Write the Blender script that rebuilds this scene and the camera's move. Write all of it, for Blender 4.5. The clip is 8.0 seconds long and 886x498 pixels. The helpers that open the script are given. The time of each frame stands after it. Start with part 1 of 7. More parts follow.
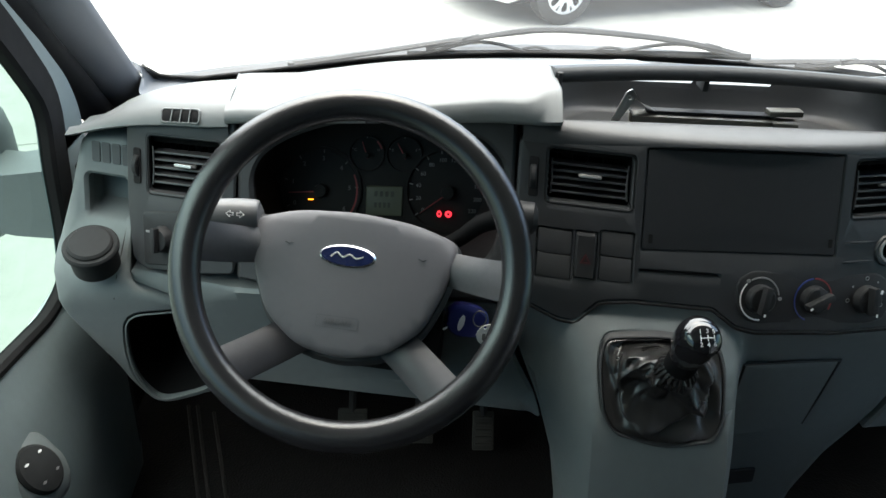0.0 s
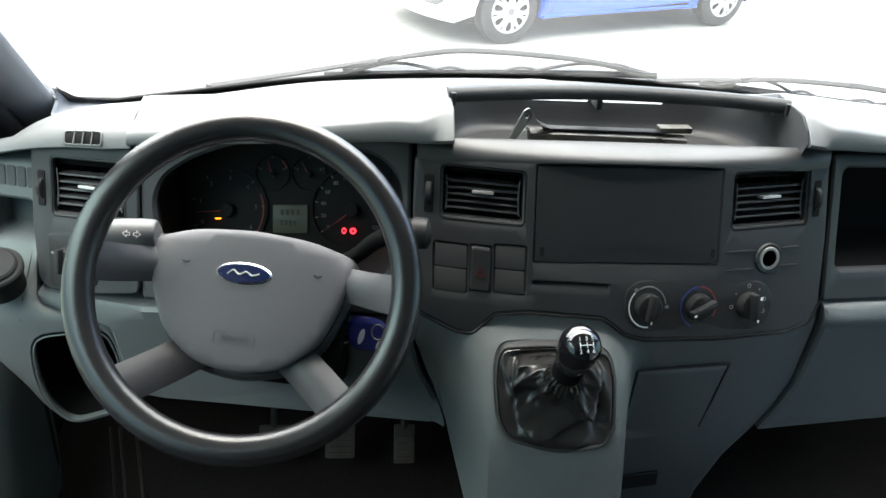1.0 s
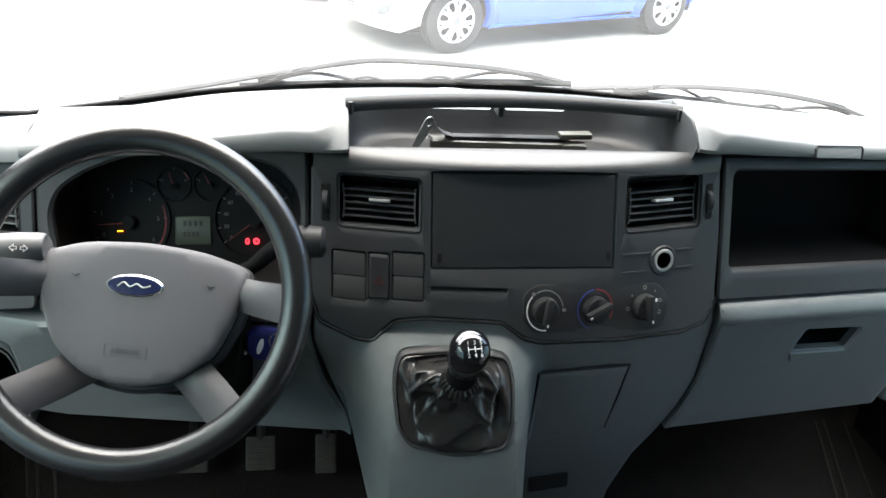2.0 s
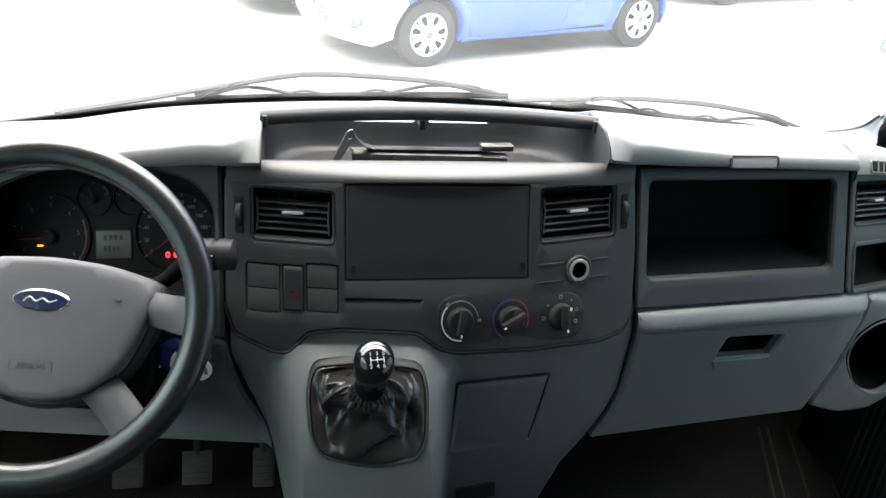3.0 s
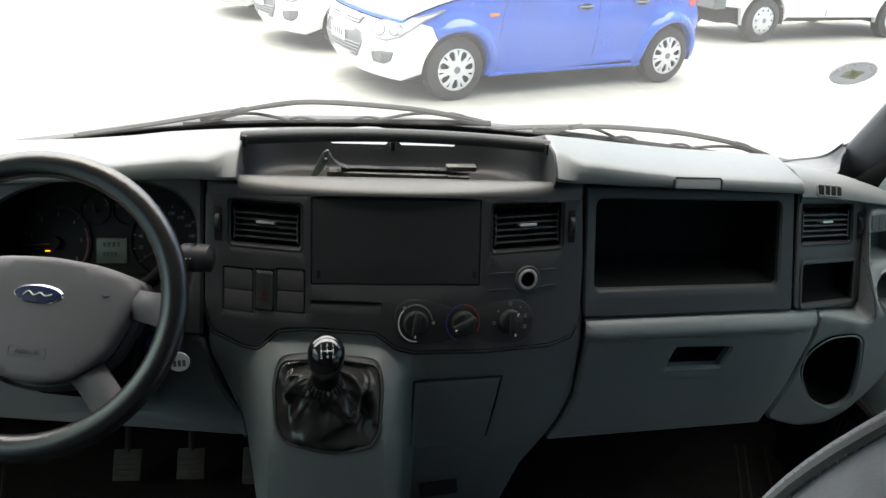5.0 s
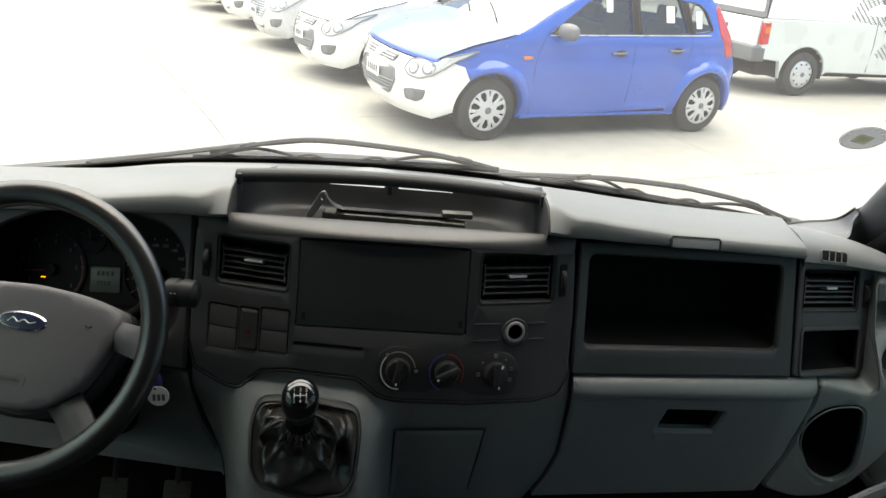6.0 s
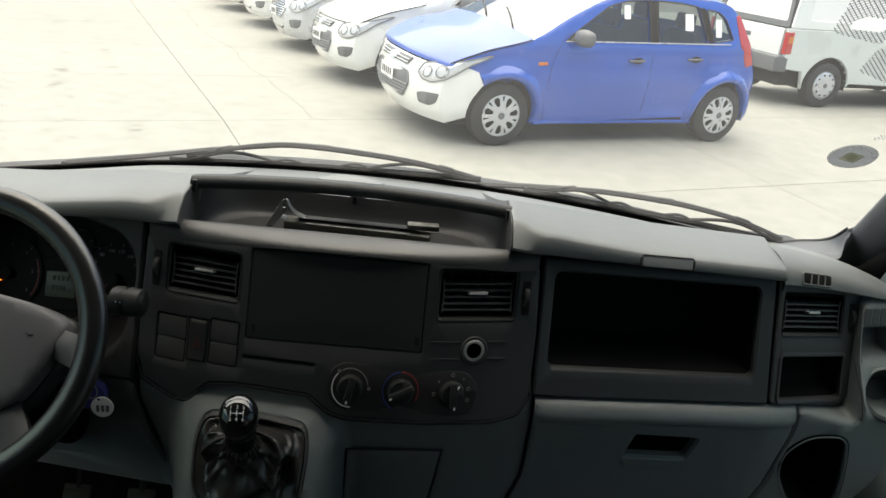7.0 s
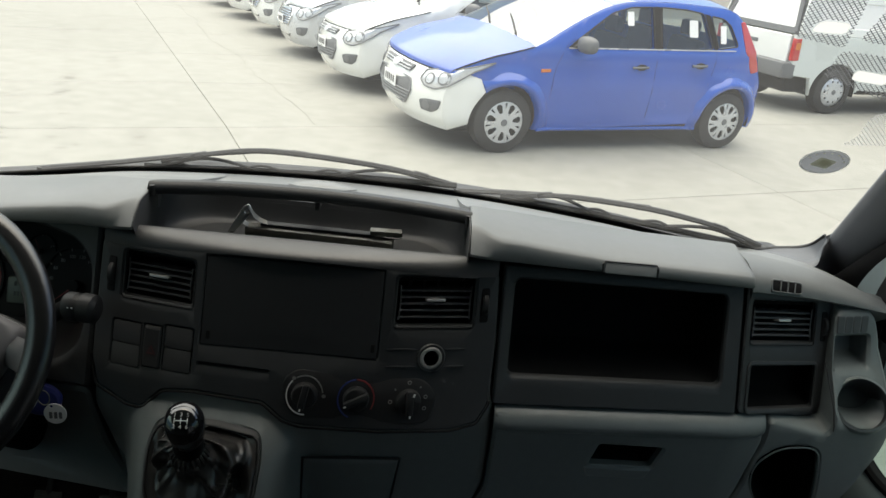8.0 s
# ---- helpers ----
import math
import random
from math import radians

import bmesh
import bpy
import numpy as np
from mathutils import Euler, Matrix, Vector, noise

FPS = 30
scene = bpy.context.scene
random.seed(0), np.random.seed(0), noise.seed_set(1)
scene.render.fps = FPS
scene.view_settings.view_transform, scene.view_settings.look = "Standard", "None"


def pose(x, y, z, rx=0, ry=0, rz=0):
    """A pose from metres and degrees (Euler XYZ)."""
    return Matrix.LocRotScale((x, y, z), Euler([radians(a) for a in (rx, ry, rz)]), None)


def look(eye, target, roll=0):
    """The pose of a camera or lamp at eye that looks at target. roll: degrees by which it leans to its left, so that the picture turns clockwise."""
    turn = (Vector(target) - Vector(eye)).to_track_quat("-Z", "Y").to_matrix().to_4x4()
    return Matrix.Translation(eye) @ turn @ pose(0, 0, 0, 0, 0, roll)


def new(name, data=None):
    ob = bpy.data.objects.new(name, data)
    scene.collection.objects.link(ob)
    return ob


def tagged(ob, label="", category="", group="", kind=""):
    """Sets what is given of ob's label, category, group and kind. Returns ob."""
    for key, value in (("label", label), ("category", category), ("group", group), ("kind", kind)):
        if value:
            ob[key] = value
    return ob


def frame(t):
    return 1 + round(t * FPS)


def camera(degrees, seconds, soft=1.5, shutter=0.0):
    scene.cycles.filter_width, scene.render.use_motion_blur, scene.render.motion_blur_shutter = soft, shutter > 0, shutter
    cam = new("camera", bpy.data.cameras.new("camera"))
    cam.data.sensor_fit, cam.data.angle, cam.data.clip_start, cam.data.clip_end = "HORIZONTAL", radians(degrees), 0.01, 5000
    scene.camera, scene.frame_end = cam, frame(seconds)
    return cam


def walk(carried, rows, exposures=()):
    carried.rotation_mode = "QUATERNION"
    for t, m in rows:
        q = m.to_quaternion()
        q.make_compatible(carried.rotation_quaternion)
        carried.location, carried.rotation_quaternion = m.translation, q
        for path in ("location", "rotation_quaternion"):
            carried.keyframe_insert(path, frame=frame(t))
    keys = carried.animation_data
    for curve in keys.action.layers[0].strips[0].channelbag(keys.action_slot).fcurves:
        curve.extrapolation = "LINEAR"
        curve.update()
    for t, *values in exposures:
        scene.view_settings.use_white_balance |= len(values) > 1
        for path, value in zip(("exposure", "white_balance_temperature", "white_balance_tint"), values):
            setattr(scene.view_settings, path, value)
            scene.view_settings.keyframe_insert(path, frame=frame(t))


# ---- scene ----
cam = camera(57.0, 8.0)
PATH = [
    (0, (-0.463, -0.945, 1.459), (-0.357, 0.766, 0.429), 3.6),
    (0.5, (-0.43, -0.97, 1.471), (-0.281, 0.751, 0.464), 4.1),
    (1, (-0.379, -0.98, 1.478), (-0.176, 0.747, 0.491), 4.2),
    (1.5, (-0.336, -0.988, 1.482), (-0.081, 0.74, 0.508), 4.3),
    (2, (-0.291, -0.999, 1.486), (0.007, 0.73, 0.525), 4.6),
    (3.3, (-0.161, -1.031, 1.498), (0.17, 0.712, 0.575), 4.5),
    (3.5, (-0.145, -1.038, 1.499), (0.174, 0.711, 0.581), 4.4),
    (4, (-0.11, -1.065, 1.507), (0.179, 0.698, 0.61), 4.2),
    (5.3, (-0.066, -1.172, 1.526), (0.153, 0.632, 0.691), 4.2),
    (5.5, (-0.054, -1.172, 1.526), (0.163, 0.645, 0.717), 4.8),
    (6, (-0.01, -1.149, 1.543), (0.147, 0.682, 0.753), 5.9),
    (6.5, (0.039, -1.116, 1.548), (0.134, 0.718, 0.755), 6.6),
    (7, (0.09, -1.101, 1.55), (0.196, 0.734, 0.762), 6.7),
    (7.5, (0.137, -1.095, 1.554), (0.255, 0.743, 0.776), 6.7),
    (8, (0.176, -1.089, 1.552), (0.251, 0.753, 0.777), 6.4),
]
EXPOSURES = [(0.0, 2.08, 6330, 5), (0.5, 2.46, 6350, 5), (1.0, 2.58, 6380, 6), (1.5, 2.70, 6420, 7), (2.0, 2.78, 6450, 8), (3.5, 2.46, 6500, 9), (4.0, 2.11, 6550, 9), (5.5, 1.54, 6800, 7), (6.0, 1.31, 6960, 7), (6.5, 1.06, 7000, 7), (7.0, 0.87, 6940, 6), (7.5, 0.76, 6800, 6), (8.0, 0.70, 6800, 5)]
walk(cam, [(t, look(eye, target, roll)) for t, eye, target, roll in PATH], EXPOSURES)

# ---- light: bright overcast sky ----
world = bpy.data.worlds.new("sky")
scene.world = world
world.use_nodes = True
wn = world.node_tree.nodes
sky = wn.new("ShaderNodeTexSky")
sky.sky_type, sky.sun_disc = "NISHITA", False
sky.sun_elevation, sky.sun_rotation = radians(75), radians(-15)
sky.dust_density, sky.air_density = 3.0, 1.0
wn["Background"].inputs["Strength"].default_value = 0.15
world.node_tree.links.new(sky.outputs[0], wn["Background"].inputs["Color"])
sun = new("sun", bpy.data.lights.new("sun", "SUN"))
sun.data.energy, sun.data.angle, sun.data.color = 4.0, radians(120), (1.0, 0.94, 0.84)
sun.matrix_world = look((0, 0, 0), (0.22, -0.16, -0.96))

# ---- materials ----
from mathutils import geometry


def material(name, color, rough=0.5, metal=0.0, grain=0.0, grain_scale=900.0, vary=0.15, vary_scale=6.0, rvary=0.1, coat=0.0, spec=0.5):
    """A surface with colour and gloss that vary at two scales, and a fine relief."""
    m = bpy.data.materials.new(name)
    m.use_nodes = True
    n, l = m.node_tree.nodes, m.node_tree.links
    b = n["Principled BSDF"]
    b.inputs["Metallic"].default_value = metal
    b.inputs["Coat Weight"].default_value = coat
    b.inputs["Coat Roughness"].default_value = 0.06
    b.inputs["Specular IOR Level"].default_value = spec
    at = n.new("ShaderNodeTexCoord")
    big = n.new("ShaderNodeTexNoise")
    big.inputs["Scale"].default_value, big.inputs["Detail"].default_value = vary_scale, 6.0
    l.new(at.outputs["Object"], big.inputs["Vector"])
    fine = n.new("ShaderNodeTexNoise")
    fine.inputs["Scale"].default_value, fine.inputs["Detail"].default_value = vary_scale * 17, 3.0
    l.new(at.outputs["Object"], fine.inputs["Vector"])
    both = n.new("ShaderNodeMath")
    both.operation = "MULTIPLY_ADD"
    l.new(fine.outputs["Fac"], both.inputs[0])
    both.inputs[1].default_value = 0.4
    l.new(big.outputs["Fac"], both.inputs[2])
    r = n.new("ShaderNodeMapRange")
    r.inputs["From Min"].default_value, r.inputs["From Max"].default_value = 0.45, 0.95
    r.inputs["To Min"].default_value, r.inputs["To Max"].default_value = 1 - vary, 1 + vary
    l.new(both.outputs[0], r.inputs["Value"])
    mix = n.new("ShaderNodeVectorMath")
    mix.operation = "SCALE"
    mix.inputs[0].default_value = color[:3]
    l.new(r.outputs[0], mix.inputs["Scale"])
    l.new(mix.outputs[0], b.inputs["Base Color"])
    rr = n.new("ShaderNodeMapRange")
    rr.inputs["From Min"].default_value, rr.inputs["From Max"].default_value = 0.3, 0.7
    rr.inputs["To Min"].default_value, rr.inputs["To Max"].default_value = max(0.02, rough - rvary), min(1, rough + rvary)
    l.new(big.outputs["Fac"], rr.inputs["Value"])
    l.new(rr.outputs[0], b.inputs["Roughness"])
    if grain:
        v = n.new("ShaderNodeTexVoronoi")
        v.inputs["Scale"].default_value = grain_scale
        l.new(at.outputs["Object"], v.inputs["Vector"])
        u = n.new("ShaderNodeBump")
        u.inputs["Strength"].default_value, u.inputs["Distance"].default_value = grain, 0.6 / grain_scale
        l.new(v.outputs["Distance"], u.inputs["Height"])
        l.new(u.outputs[0], b.inputs["Normal"])
    return m


def thin_glass(name, color, gloss=0.05):
    """A thin pane: mostly clear, with a little mirror."""
    m = bpy.data.materials.new(name)
    m.use_nodes = True
    n, l = m.node_tree.nodes, m.node_tree.links
    n.remove(n["Principled BSDF"])
    clear, mirror, mix = n.new("ShaderNodeBsdfTransparent"), n.new("ShaderNodeBsdfGlossy"), n.new("ShaderNodeMixShader")
    clear.inputs[0].default_value = (*color, 1)
    mirror.inputs["Roughness"].default_value = 0.01
    mix.inputs[0].default_value = gloss
    l.new(clear.outputs[0], mix.inputs[1])
    l.new(mirror.outputs[0], mix.inputs[2])
    l.new(mix.outputs[0], n["Material Output"].inputs[0])
    return m


def veiled_glass(name, color, gloss, veil):
    """A thin pane with an added scattering film that stands for veiling glare."""
    m = thin_glass(name, color, gloss)
    n, l = m.node_tree.nodes, m.node_tree.links
    old = n["Material Output"].inputs[0].links[0].from_socket
    haze, mix = n.new("ShaderNodeBsdfTranslucent"), n.new("ShaderNodeMixShader")
    haze.inputs[0].default_value = (0.86, 0.86, 0.84, 1)
    g, t, r = n.new("ShaderNodeNewGeometry"), n.new("ShaderNodeTexNoise"), n.new("ShaderNodeMapRange")
    t.inputs["Scale"].default_value, t.inputs["Detail"].default_value = 3.0, 6.0
    r.inputs["From Min"].default_value, r.inputs["From Max"].default_value = 0.3, 0.7
    r.inputs["To Min"].default_value, r.inputs["To Max"].default_value = veil * 0.6, veil * 1.4
    l.new(g.outputs["Position"], t.inputs["Vector"])
    l.new(t.outputs["Fac"], r.inputs["Value"])
    l.new(r.outputs[0], mix.inputs[0])
    l.new(old, mix.inputs[1])
    l.new(haze.outputs[0], mix.inputs[2])
    l.new(mix.outputs[0], n["Material Output"].inputs[0])
    return m


def seen_through(name, color):
    """Thin film that passes light from behind."""
    m = bpy.data.materials.new(name)
    m.use_nodes = True
    n, l = m.node_tree.nodes, m.node_tree.links
    b, t, mix = n["Principled BSDF"], n.new("ShaderNodeBsdfTranslucent"), n.new("ShaderNodeMixShader")
    b.inputs["Base Color"].default_value = (*color, 1)
    b.inputs["Roughness"].default_value = 0.5
    t.inputs[0].default_value = (*color, 1)
    mix.inputs[0].default_value = 0.6
    l.new(b.outputs[0], mix.inputs[1])
    l.new(t.outputs[0], mix.inputs[2])
    l.new(mix.outputs[0], n["Material Output"].inputs[0])
    return m


def glow(name, color, strength):
    m = bpy.data.materials.new(name)
    m.use_nodes = True
    b = m.node_tree.nodes["Principled BSDF"]
    b.inputs["Base Color"].default_value = (*color, 1)
    b.inputs["Emission Color"].default_value = (*color, 1)
    b.inputs["Emission Strength"].default_value = strength
    return m


M = {
    "charcoal": material("charcoal_plastic", (0.0262, 0.0284, 0.0304), 0.50, grain=0.12, vary=0.12, vary_scale=5, spec=0.34),
    # near-black plastic; inside recesses it carries their shade in the colour
    "charcoal_dark": material("dark_plastic_recess_shade", (0.0055, 0.0058, 0.0062), 0.85, grain=0.15, spec=0.06),
    "pad": material("grey_pad_plastic", (0.152, 0.161, 0.163), 0.46, grain=0.15, vary=0.08, vary_scale=4, spec=0.42),
    "grey": material("blue_grey_plastic", (0.103, 0.119, 0.121), 0.48, grain=0.15, vary=0.1, vary_scale=4),
    # dash grey made lighter and greener in place of light from the side window
    "door_grey": material("window_lit_lining_plastic", (0.145, 0.178, 0.184), 0.48, grain=0.15, vary=0.1, vary_scale=4),
    "blank": material("blank_panel_plastic", (0.0185, 0.0200, 0.022), 0.6, grain=0.12, vary=0.1, spec=0.32),
    "button": material("button_plastic", (0.016, 0.0168, 0.018), 0.5, grain=0.1, spec=0.25),
    "switch": material("switch_plastic", (0.0255, 0.0268, 0.028), 0.55, grain=0.1, spec=0.28),
    "hub": material("hub_plastic", (0.113, 0.112, 0.119), 0.52, grain=0.1, vary=0.06, spec=0.35),
    "rim": material("worn_rim_rubber", (0.0105, 0.0105, 0.0114), 0.25, grain=0.18, grain_scale=650, vary=0.08, vary_scale=60, rvary=0.015, spec=0.8),
    "emboss": material("embossed_hub_plastic", (0.092, 0.091, 0.097), 0.5, spec=0.35),
    "spoke": material("spoke_plastic", (0.070, 0.070, 0.074), 0.48, grain=0.12, spec=0.35),
    "leather": material("black_leather", (0.0145, 0.0142, 0.014), 0.30, grain=0.16, grain_scale=800, vary=0.25, vary_scale=20, rvary=0.07, spec=0.75),
    "gloss": material("gloss_black_plastic", (0.006, 0.006, 0.007), 0.08, rvary=0.03, coat=0.6),
    "black": material("black_rubber", (0.012, 0.012, 0.013), 0.6, vary=0.25, vary_scale=12),
    "seal": material("dull_black_seal", (0.006, 0.006, 0.0065), 0.8, vary=0.2, vary_scale=12, spec=0.2),
    "tab": material("silver_tab", (0.55, 0.55, 0.54), 0.35, metal=0.6, vary=0.1),
    "lower_spoke": material("lower_spoke_plastic", (0.034, 0.034, 0.0372), 0.45, grain=0.08, spec=0.3),
    # paler than the body's blue: fading, plus the sky's reflection painted in
    "faded_sheen_blue": material("faded_sheen_blue_paint", (0.045, 0.10, 0.40), 0.32, coat=0.35, vary=0.25, vary_scale=3, rvary=0.06),
    "matte": material("matte_black_plastic", (0.02, 0.021, 0.022), 0.75, grain=0.1, spec=0.2),
    "pedal": material("worn_pedal_rubber", (0.032, 0.030, 0.026), 0.6, grain=0.3, vary=0.5, vary_scale=45),
    "slat": material("slat_plastic", (0.062, 0.065, 0.068), 0.45, grain=0.1, spec=0.4),
    "louvre": material("louvre_plastic", (0.056, 0.061, 0.064), 0.5, grain=0.1, spec=0.3),
    "tray": material("tray_plastic", (0.041, 0.043, 0.045), 0.46, grain=0.12, vary=0.1, vary_scale=6),
    # mat black lightened by the sheen that its ribs catch
    "mat_rib": material("lit_mat_rib", (0.018, 0.0175, 0.0165), 0.45, vary=0.3, vary_scale=15),
    "satin": material("satin_metal", (0.26, 0.26, 0.25), 0.42, metal=0.6, vary=0.08),
    "stalk": material("stalk_plastic", (0.105, 0.107, 0.110), 0.48, grain=0.1, vary=0.06),
    "chrome": material("chrome", (0.75, 0.76, 0.78), 0.12, metal=1.0, vary=0.04, rvary=0.04),
    "steel": material("worn_steel", (0.17, 0.163, 0.135), 0.45, metal=0.4, vary=0.2, vary_scale=30),
    "white_mark": material("white_print", (0.75, 0.75, 0.74), 0.5, vary=0.05),
    "grey_mark": material("grey_print", (0.18, 0.18, 0.18), 0.5, vary=0.05),
    "dim_mark": material("dim_print", (0.10, 0.10, 0.10), 0.5, vary=0.1),
    "red_mark": material("red_print", (0.20, 0.018, 0.02), 0.5, vary=0.05),
    "red_dim": material("dark_red_print", (0.045, 0.006, 0.008), 0.5, vary=0.05),
    "blue_mark": material("blue_print", (0.02, 0.04, 0.2), 0.5, vary=0.05),
    "badge": material("badge_blue", (0.005, 0.011, 0.055), 0.2, coat=0.5, vary=0.05),
    "key_blue": material("key_blue_plastic", (0.005, 0.010, 0.10), 0.4, vary=0.1),
    "tag": material("tag_card", (0.7, 0.7, 0.68), 0.6, vary=0.08, vary_scale=40),
    "lcd": material("display_grey_green", (0.044, 0.052, 0.030), 0.4, vary=0.05),
    "segment": material("display_segment", (0.024, 0.027, 0.017), 0.5, vary=0.05),
    # black lifted to include the reflections that veil the instruments' clear cover
    "cluster": material("veiled_cluster_black", (0.0150, 0.0146, 0.0150), 0.6, vary=0.1, spec=0.12),
    "carpet": material("rubber_mat", (0.008, 0.008, 0.0084), 0.7, grain=0.6, grain_scale=250, vary=0.35, vary_scale=9, spec=0.25),
    "headliner": material("headliner_cloth", (0.32, 0.32, 0.31), 0.9, grain=0.5, grain_scale=500, vary=0.06),
    "bulkhead": material("bulkhead_panel", (0.08, 0.082, 0.085), 0.6, grain=0.3, vary=0.08),
    "pillar": material("pillar_trim", (0.10, 0.108, 0.12), 0.55, grain=0.4, vary=0.08),
    "door_paint": material("white_body_paint", (0.72, 0.73, 0.74), 0.25, coat=0.5, vary=0.03),
    "fabric": material("lilac_grey_cloth", (0.46, 0.445, 0.475), 0.85, grain=0.3, grain_scale=900, vary=0.12, vary_scale=25),
    "fabric_dark": material("dark_seat_cloth", (0.035, 0.035, 0.038), 0.85, grain=0.6, grain_scale=600, vary=0.15, vary_scale=25),
    "stitch": material("grey_piping", (0.16, 0.16, 0.16), 0.7, vary=0.2, vary_scale=60),
    # last value: strength of the pale film that washes out the view like glare
    "glass": veiled_glass("windscreen_glass", (0.95, 0.965, 0.95), 0.02, 0.034),
    "side_glass": thin_glass("green_side_glass", (0.36, 0.47, 0.435), 0.03),
    "frit": material("black_frit", (0.008, 0.008, 0.009), 0.35, vary=0.1),
    "orange_lamp": glow("amber_warning", (1.0, 0.28, 0.01), 1.2),
    "red_lamp": glow("red_warning", (1.0, 0.03, 0.05), 0.55),
    "blue_paint": material("blue_car_paint", (0.011, 0.080, 0.42), 0.24, coat=0.8, vary=0.06, vary_scale=2, rvary=0.04),
    "white_paint": material("white_car_paint", (0.76, 0.77, 0.74), 0.22, coat=1.0, vary=0.03, vary_scale=2, rvary=0.04),
    "silver_paint": material("silver_car_paint", (0.56, 0.575, 0.59), 0.26, metal=0.25, coat=1.0, vary=0.03, vary_scale=2),
    "bakkie_paint": material("pale_grey_paint", (0.60, 0.635, 0.61), 0.3, coat=0.6, vary=0.05, vary_scale=2),
    "tyre": material("tyre_rubber", (0.022, 0.022, 0.022), 0.75, vary=0.3, vary_scale=20),
    "alloy": material("silver_wheel_cover", (0.55, 0.56, 0.57), 0.32, metal=0.5, vary=0.06),
    "car_glass": thin_glass("tinted_car_glass", (0.64, 0.68, 0.66), 0.11),
    "car_screen": thin_glass("car_windscreen", (0.60, 0.66, 0.64), 0.38),
    "lamp_glass": material("clear_lamp", (0.62, 0.63, 0.64), 0.12, metal=0.3, coat=1.0, vary=0.10, vary_scale=40),
    "tail_red": material("red_lamp_lens", (0.45, 0.02, 0.02), 0.12, coat=1.0, vary=0.1),
    "tail_amber": material("amber_lamp_lens", (0.6, 0.16, 0.02), 0.12, coat=1.0, vary=0.1),
    "bumper_grey": material("grey_bumper_plastic", (0.12, 0.125, 0.13), 0.55, grain=0.3, vary=0.1),
    "grille": material("grille_grey", (0.16, 0.165, 0.17), 0.4, vary=0.1),
    "under": material("underbody", (0.012, 0.012, 0.012), 0.9, vary=0.3),
    "paper": material("white_paper", (0.8, 0.8, 0.79), 0.6, vary=0.04),
    "sticker": seen_through("sticker_grey", (0.14, 0.148, 0.158)),
    "sticker_print": seen_through("sticker_print_olive", (0.62, 0.62, 0.46)),
    "sticker_cream": seen_through("sticker_cream", (0.70, 0.70, 0.56)),
    "film": seen_through("perforated_film", (0.14, 0.144, 0.15)),
    "film_grey": seen_through("faded_film", (0.40, 0.405, 0.40)),
    "film_white": seen_through("white_film", (0.66, 0.66, 0.65)),
    "canopy_white": material("white_blind", (0.8, 0.8, 0.79), 0.5, vary=0.03),
}


# ---- mesh helpers ----
def part(name, bm, mat, parent=None, label="", smooth=35.0):
    """Links a bmesh as one mesh object, under a thing or a part."""
    me = bpy.data.meshes.new(name)
    bmesh.ops.remove_doubles(bm, verts=bm.verts, dist=1e-5)
    bmesh.ops.recalc_face_normals(bm, faces=bm.faces)
    bm.to_mesh(me)
    bm.free()
    me.materials.append(mat)
    if smooth:
        me.shade_smooth()
        me.set_sharp_from_angle(angle=radians(smooth))
    ob = new(name, me)
    if parent:
        ob.parent = parent
    if label:
        ob["label"] = label
    return ob


def thing(name, label, category, group="", kind="", at=None):
    ob = new(name)
    ob.empty_display_size = 0.05
    if at is not None:
        ob.matrix_world = at
    return tagged(ob, label, category, group, kind)


def grid_faces(bm, rows, close=False):
    """Quads between rows of points."""
    vs = [[bm.verts.new(p) for p in r] for r in rows]
    for a, b in zip(vs, vs[1:]):
        n = len(a)
        for i in range(n if close else n - 1):
            j = (i + 1) % n
            try:
                bm.faces.new((a[i], a[j], b[j], b[i]))
            except ValueError:
                pass
    return vs


def loft(rows, close=False, caps=False):
    bm = bmesh.new()
    vs = grid_faces(bm, rows, close)
    if caps:
        bm.faces.new(vs[0])
        bm.faces.new(vs[-1][::-1])
    return bm


def box(x0, x1, y0, y1, z0, z1, bevel=0.0, seg=2):
    bm = bmesh.new()
    bmesh.ops.create_cube(bm, size=1.0)
    for v in bm.verts:
        v.co = Vector((x0 + (v.co.x + 0.5) * (x1 - x0), y0 + (v.co.y + 0.5) * (y1 - y0), z0 + (v.co.z + 0.5) * (z1 - z0)))
    if bevel:
        bmesh.ops.bevel(bm, geom=bm.edges[:], offset=bevel, segments=seg, affect="EDGES", profile=0.6)
    return bm


def moved(bm, m):
    bmesh.ops.transform(bm, matrix=m, verts=bm.verts)
    return bm


def joined(*bms):
    out = bms[0]
    for b in bms[1:]:
        me = bpy.data.meshes.new("tmp")
        b.to_mesh(me)
        b.free()
        out.from_mesh(me)
        bpy.data.meshes.remove(me)
    return out


def lathe(profile, n=32):
    """Points (r, z) turned round z."""
    rows = [[(r * math.cos(2 * math.pi * i / n), r * math.sin(2 * math.pi * i / n), z) for i in range(n)] for r, z in profile]
    return loft(rows, close=True)


def spline(pts, n=8):
    """A smooth line through points."""
    p = [Vector(q) for q in pts]
    p = [2 * p[0] - p[1]] + p + [2 * p[-1] - p[-2]]
    out = []
    for i in range(1, len(p) - 2):
        a, b, c, d = p[i - 1:i + 3]
        for k in range(n):
            t = k / n
            out.append(0.5 * ((2 * b) + (c - a) * t + (2 * a - 5 * b + 4 * c - d) * t * t + (3 * b - a - 3 * c + d) * t ** 3))
    return out + [p[-2]]


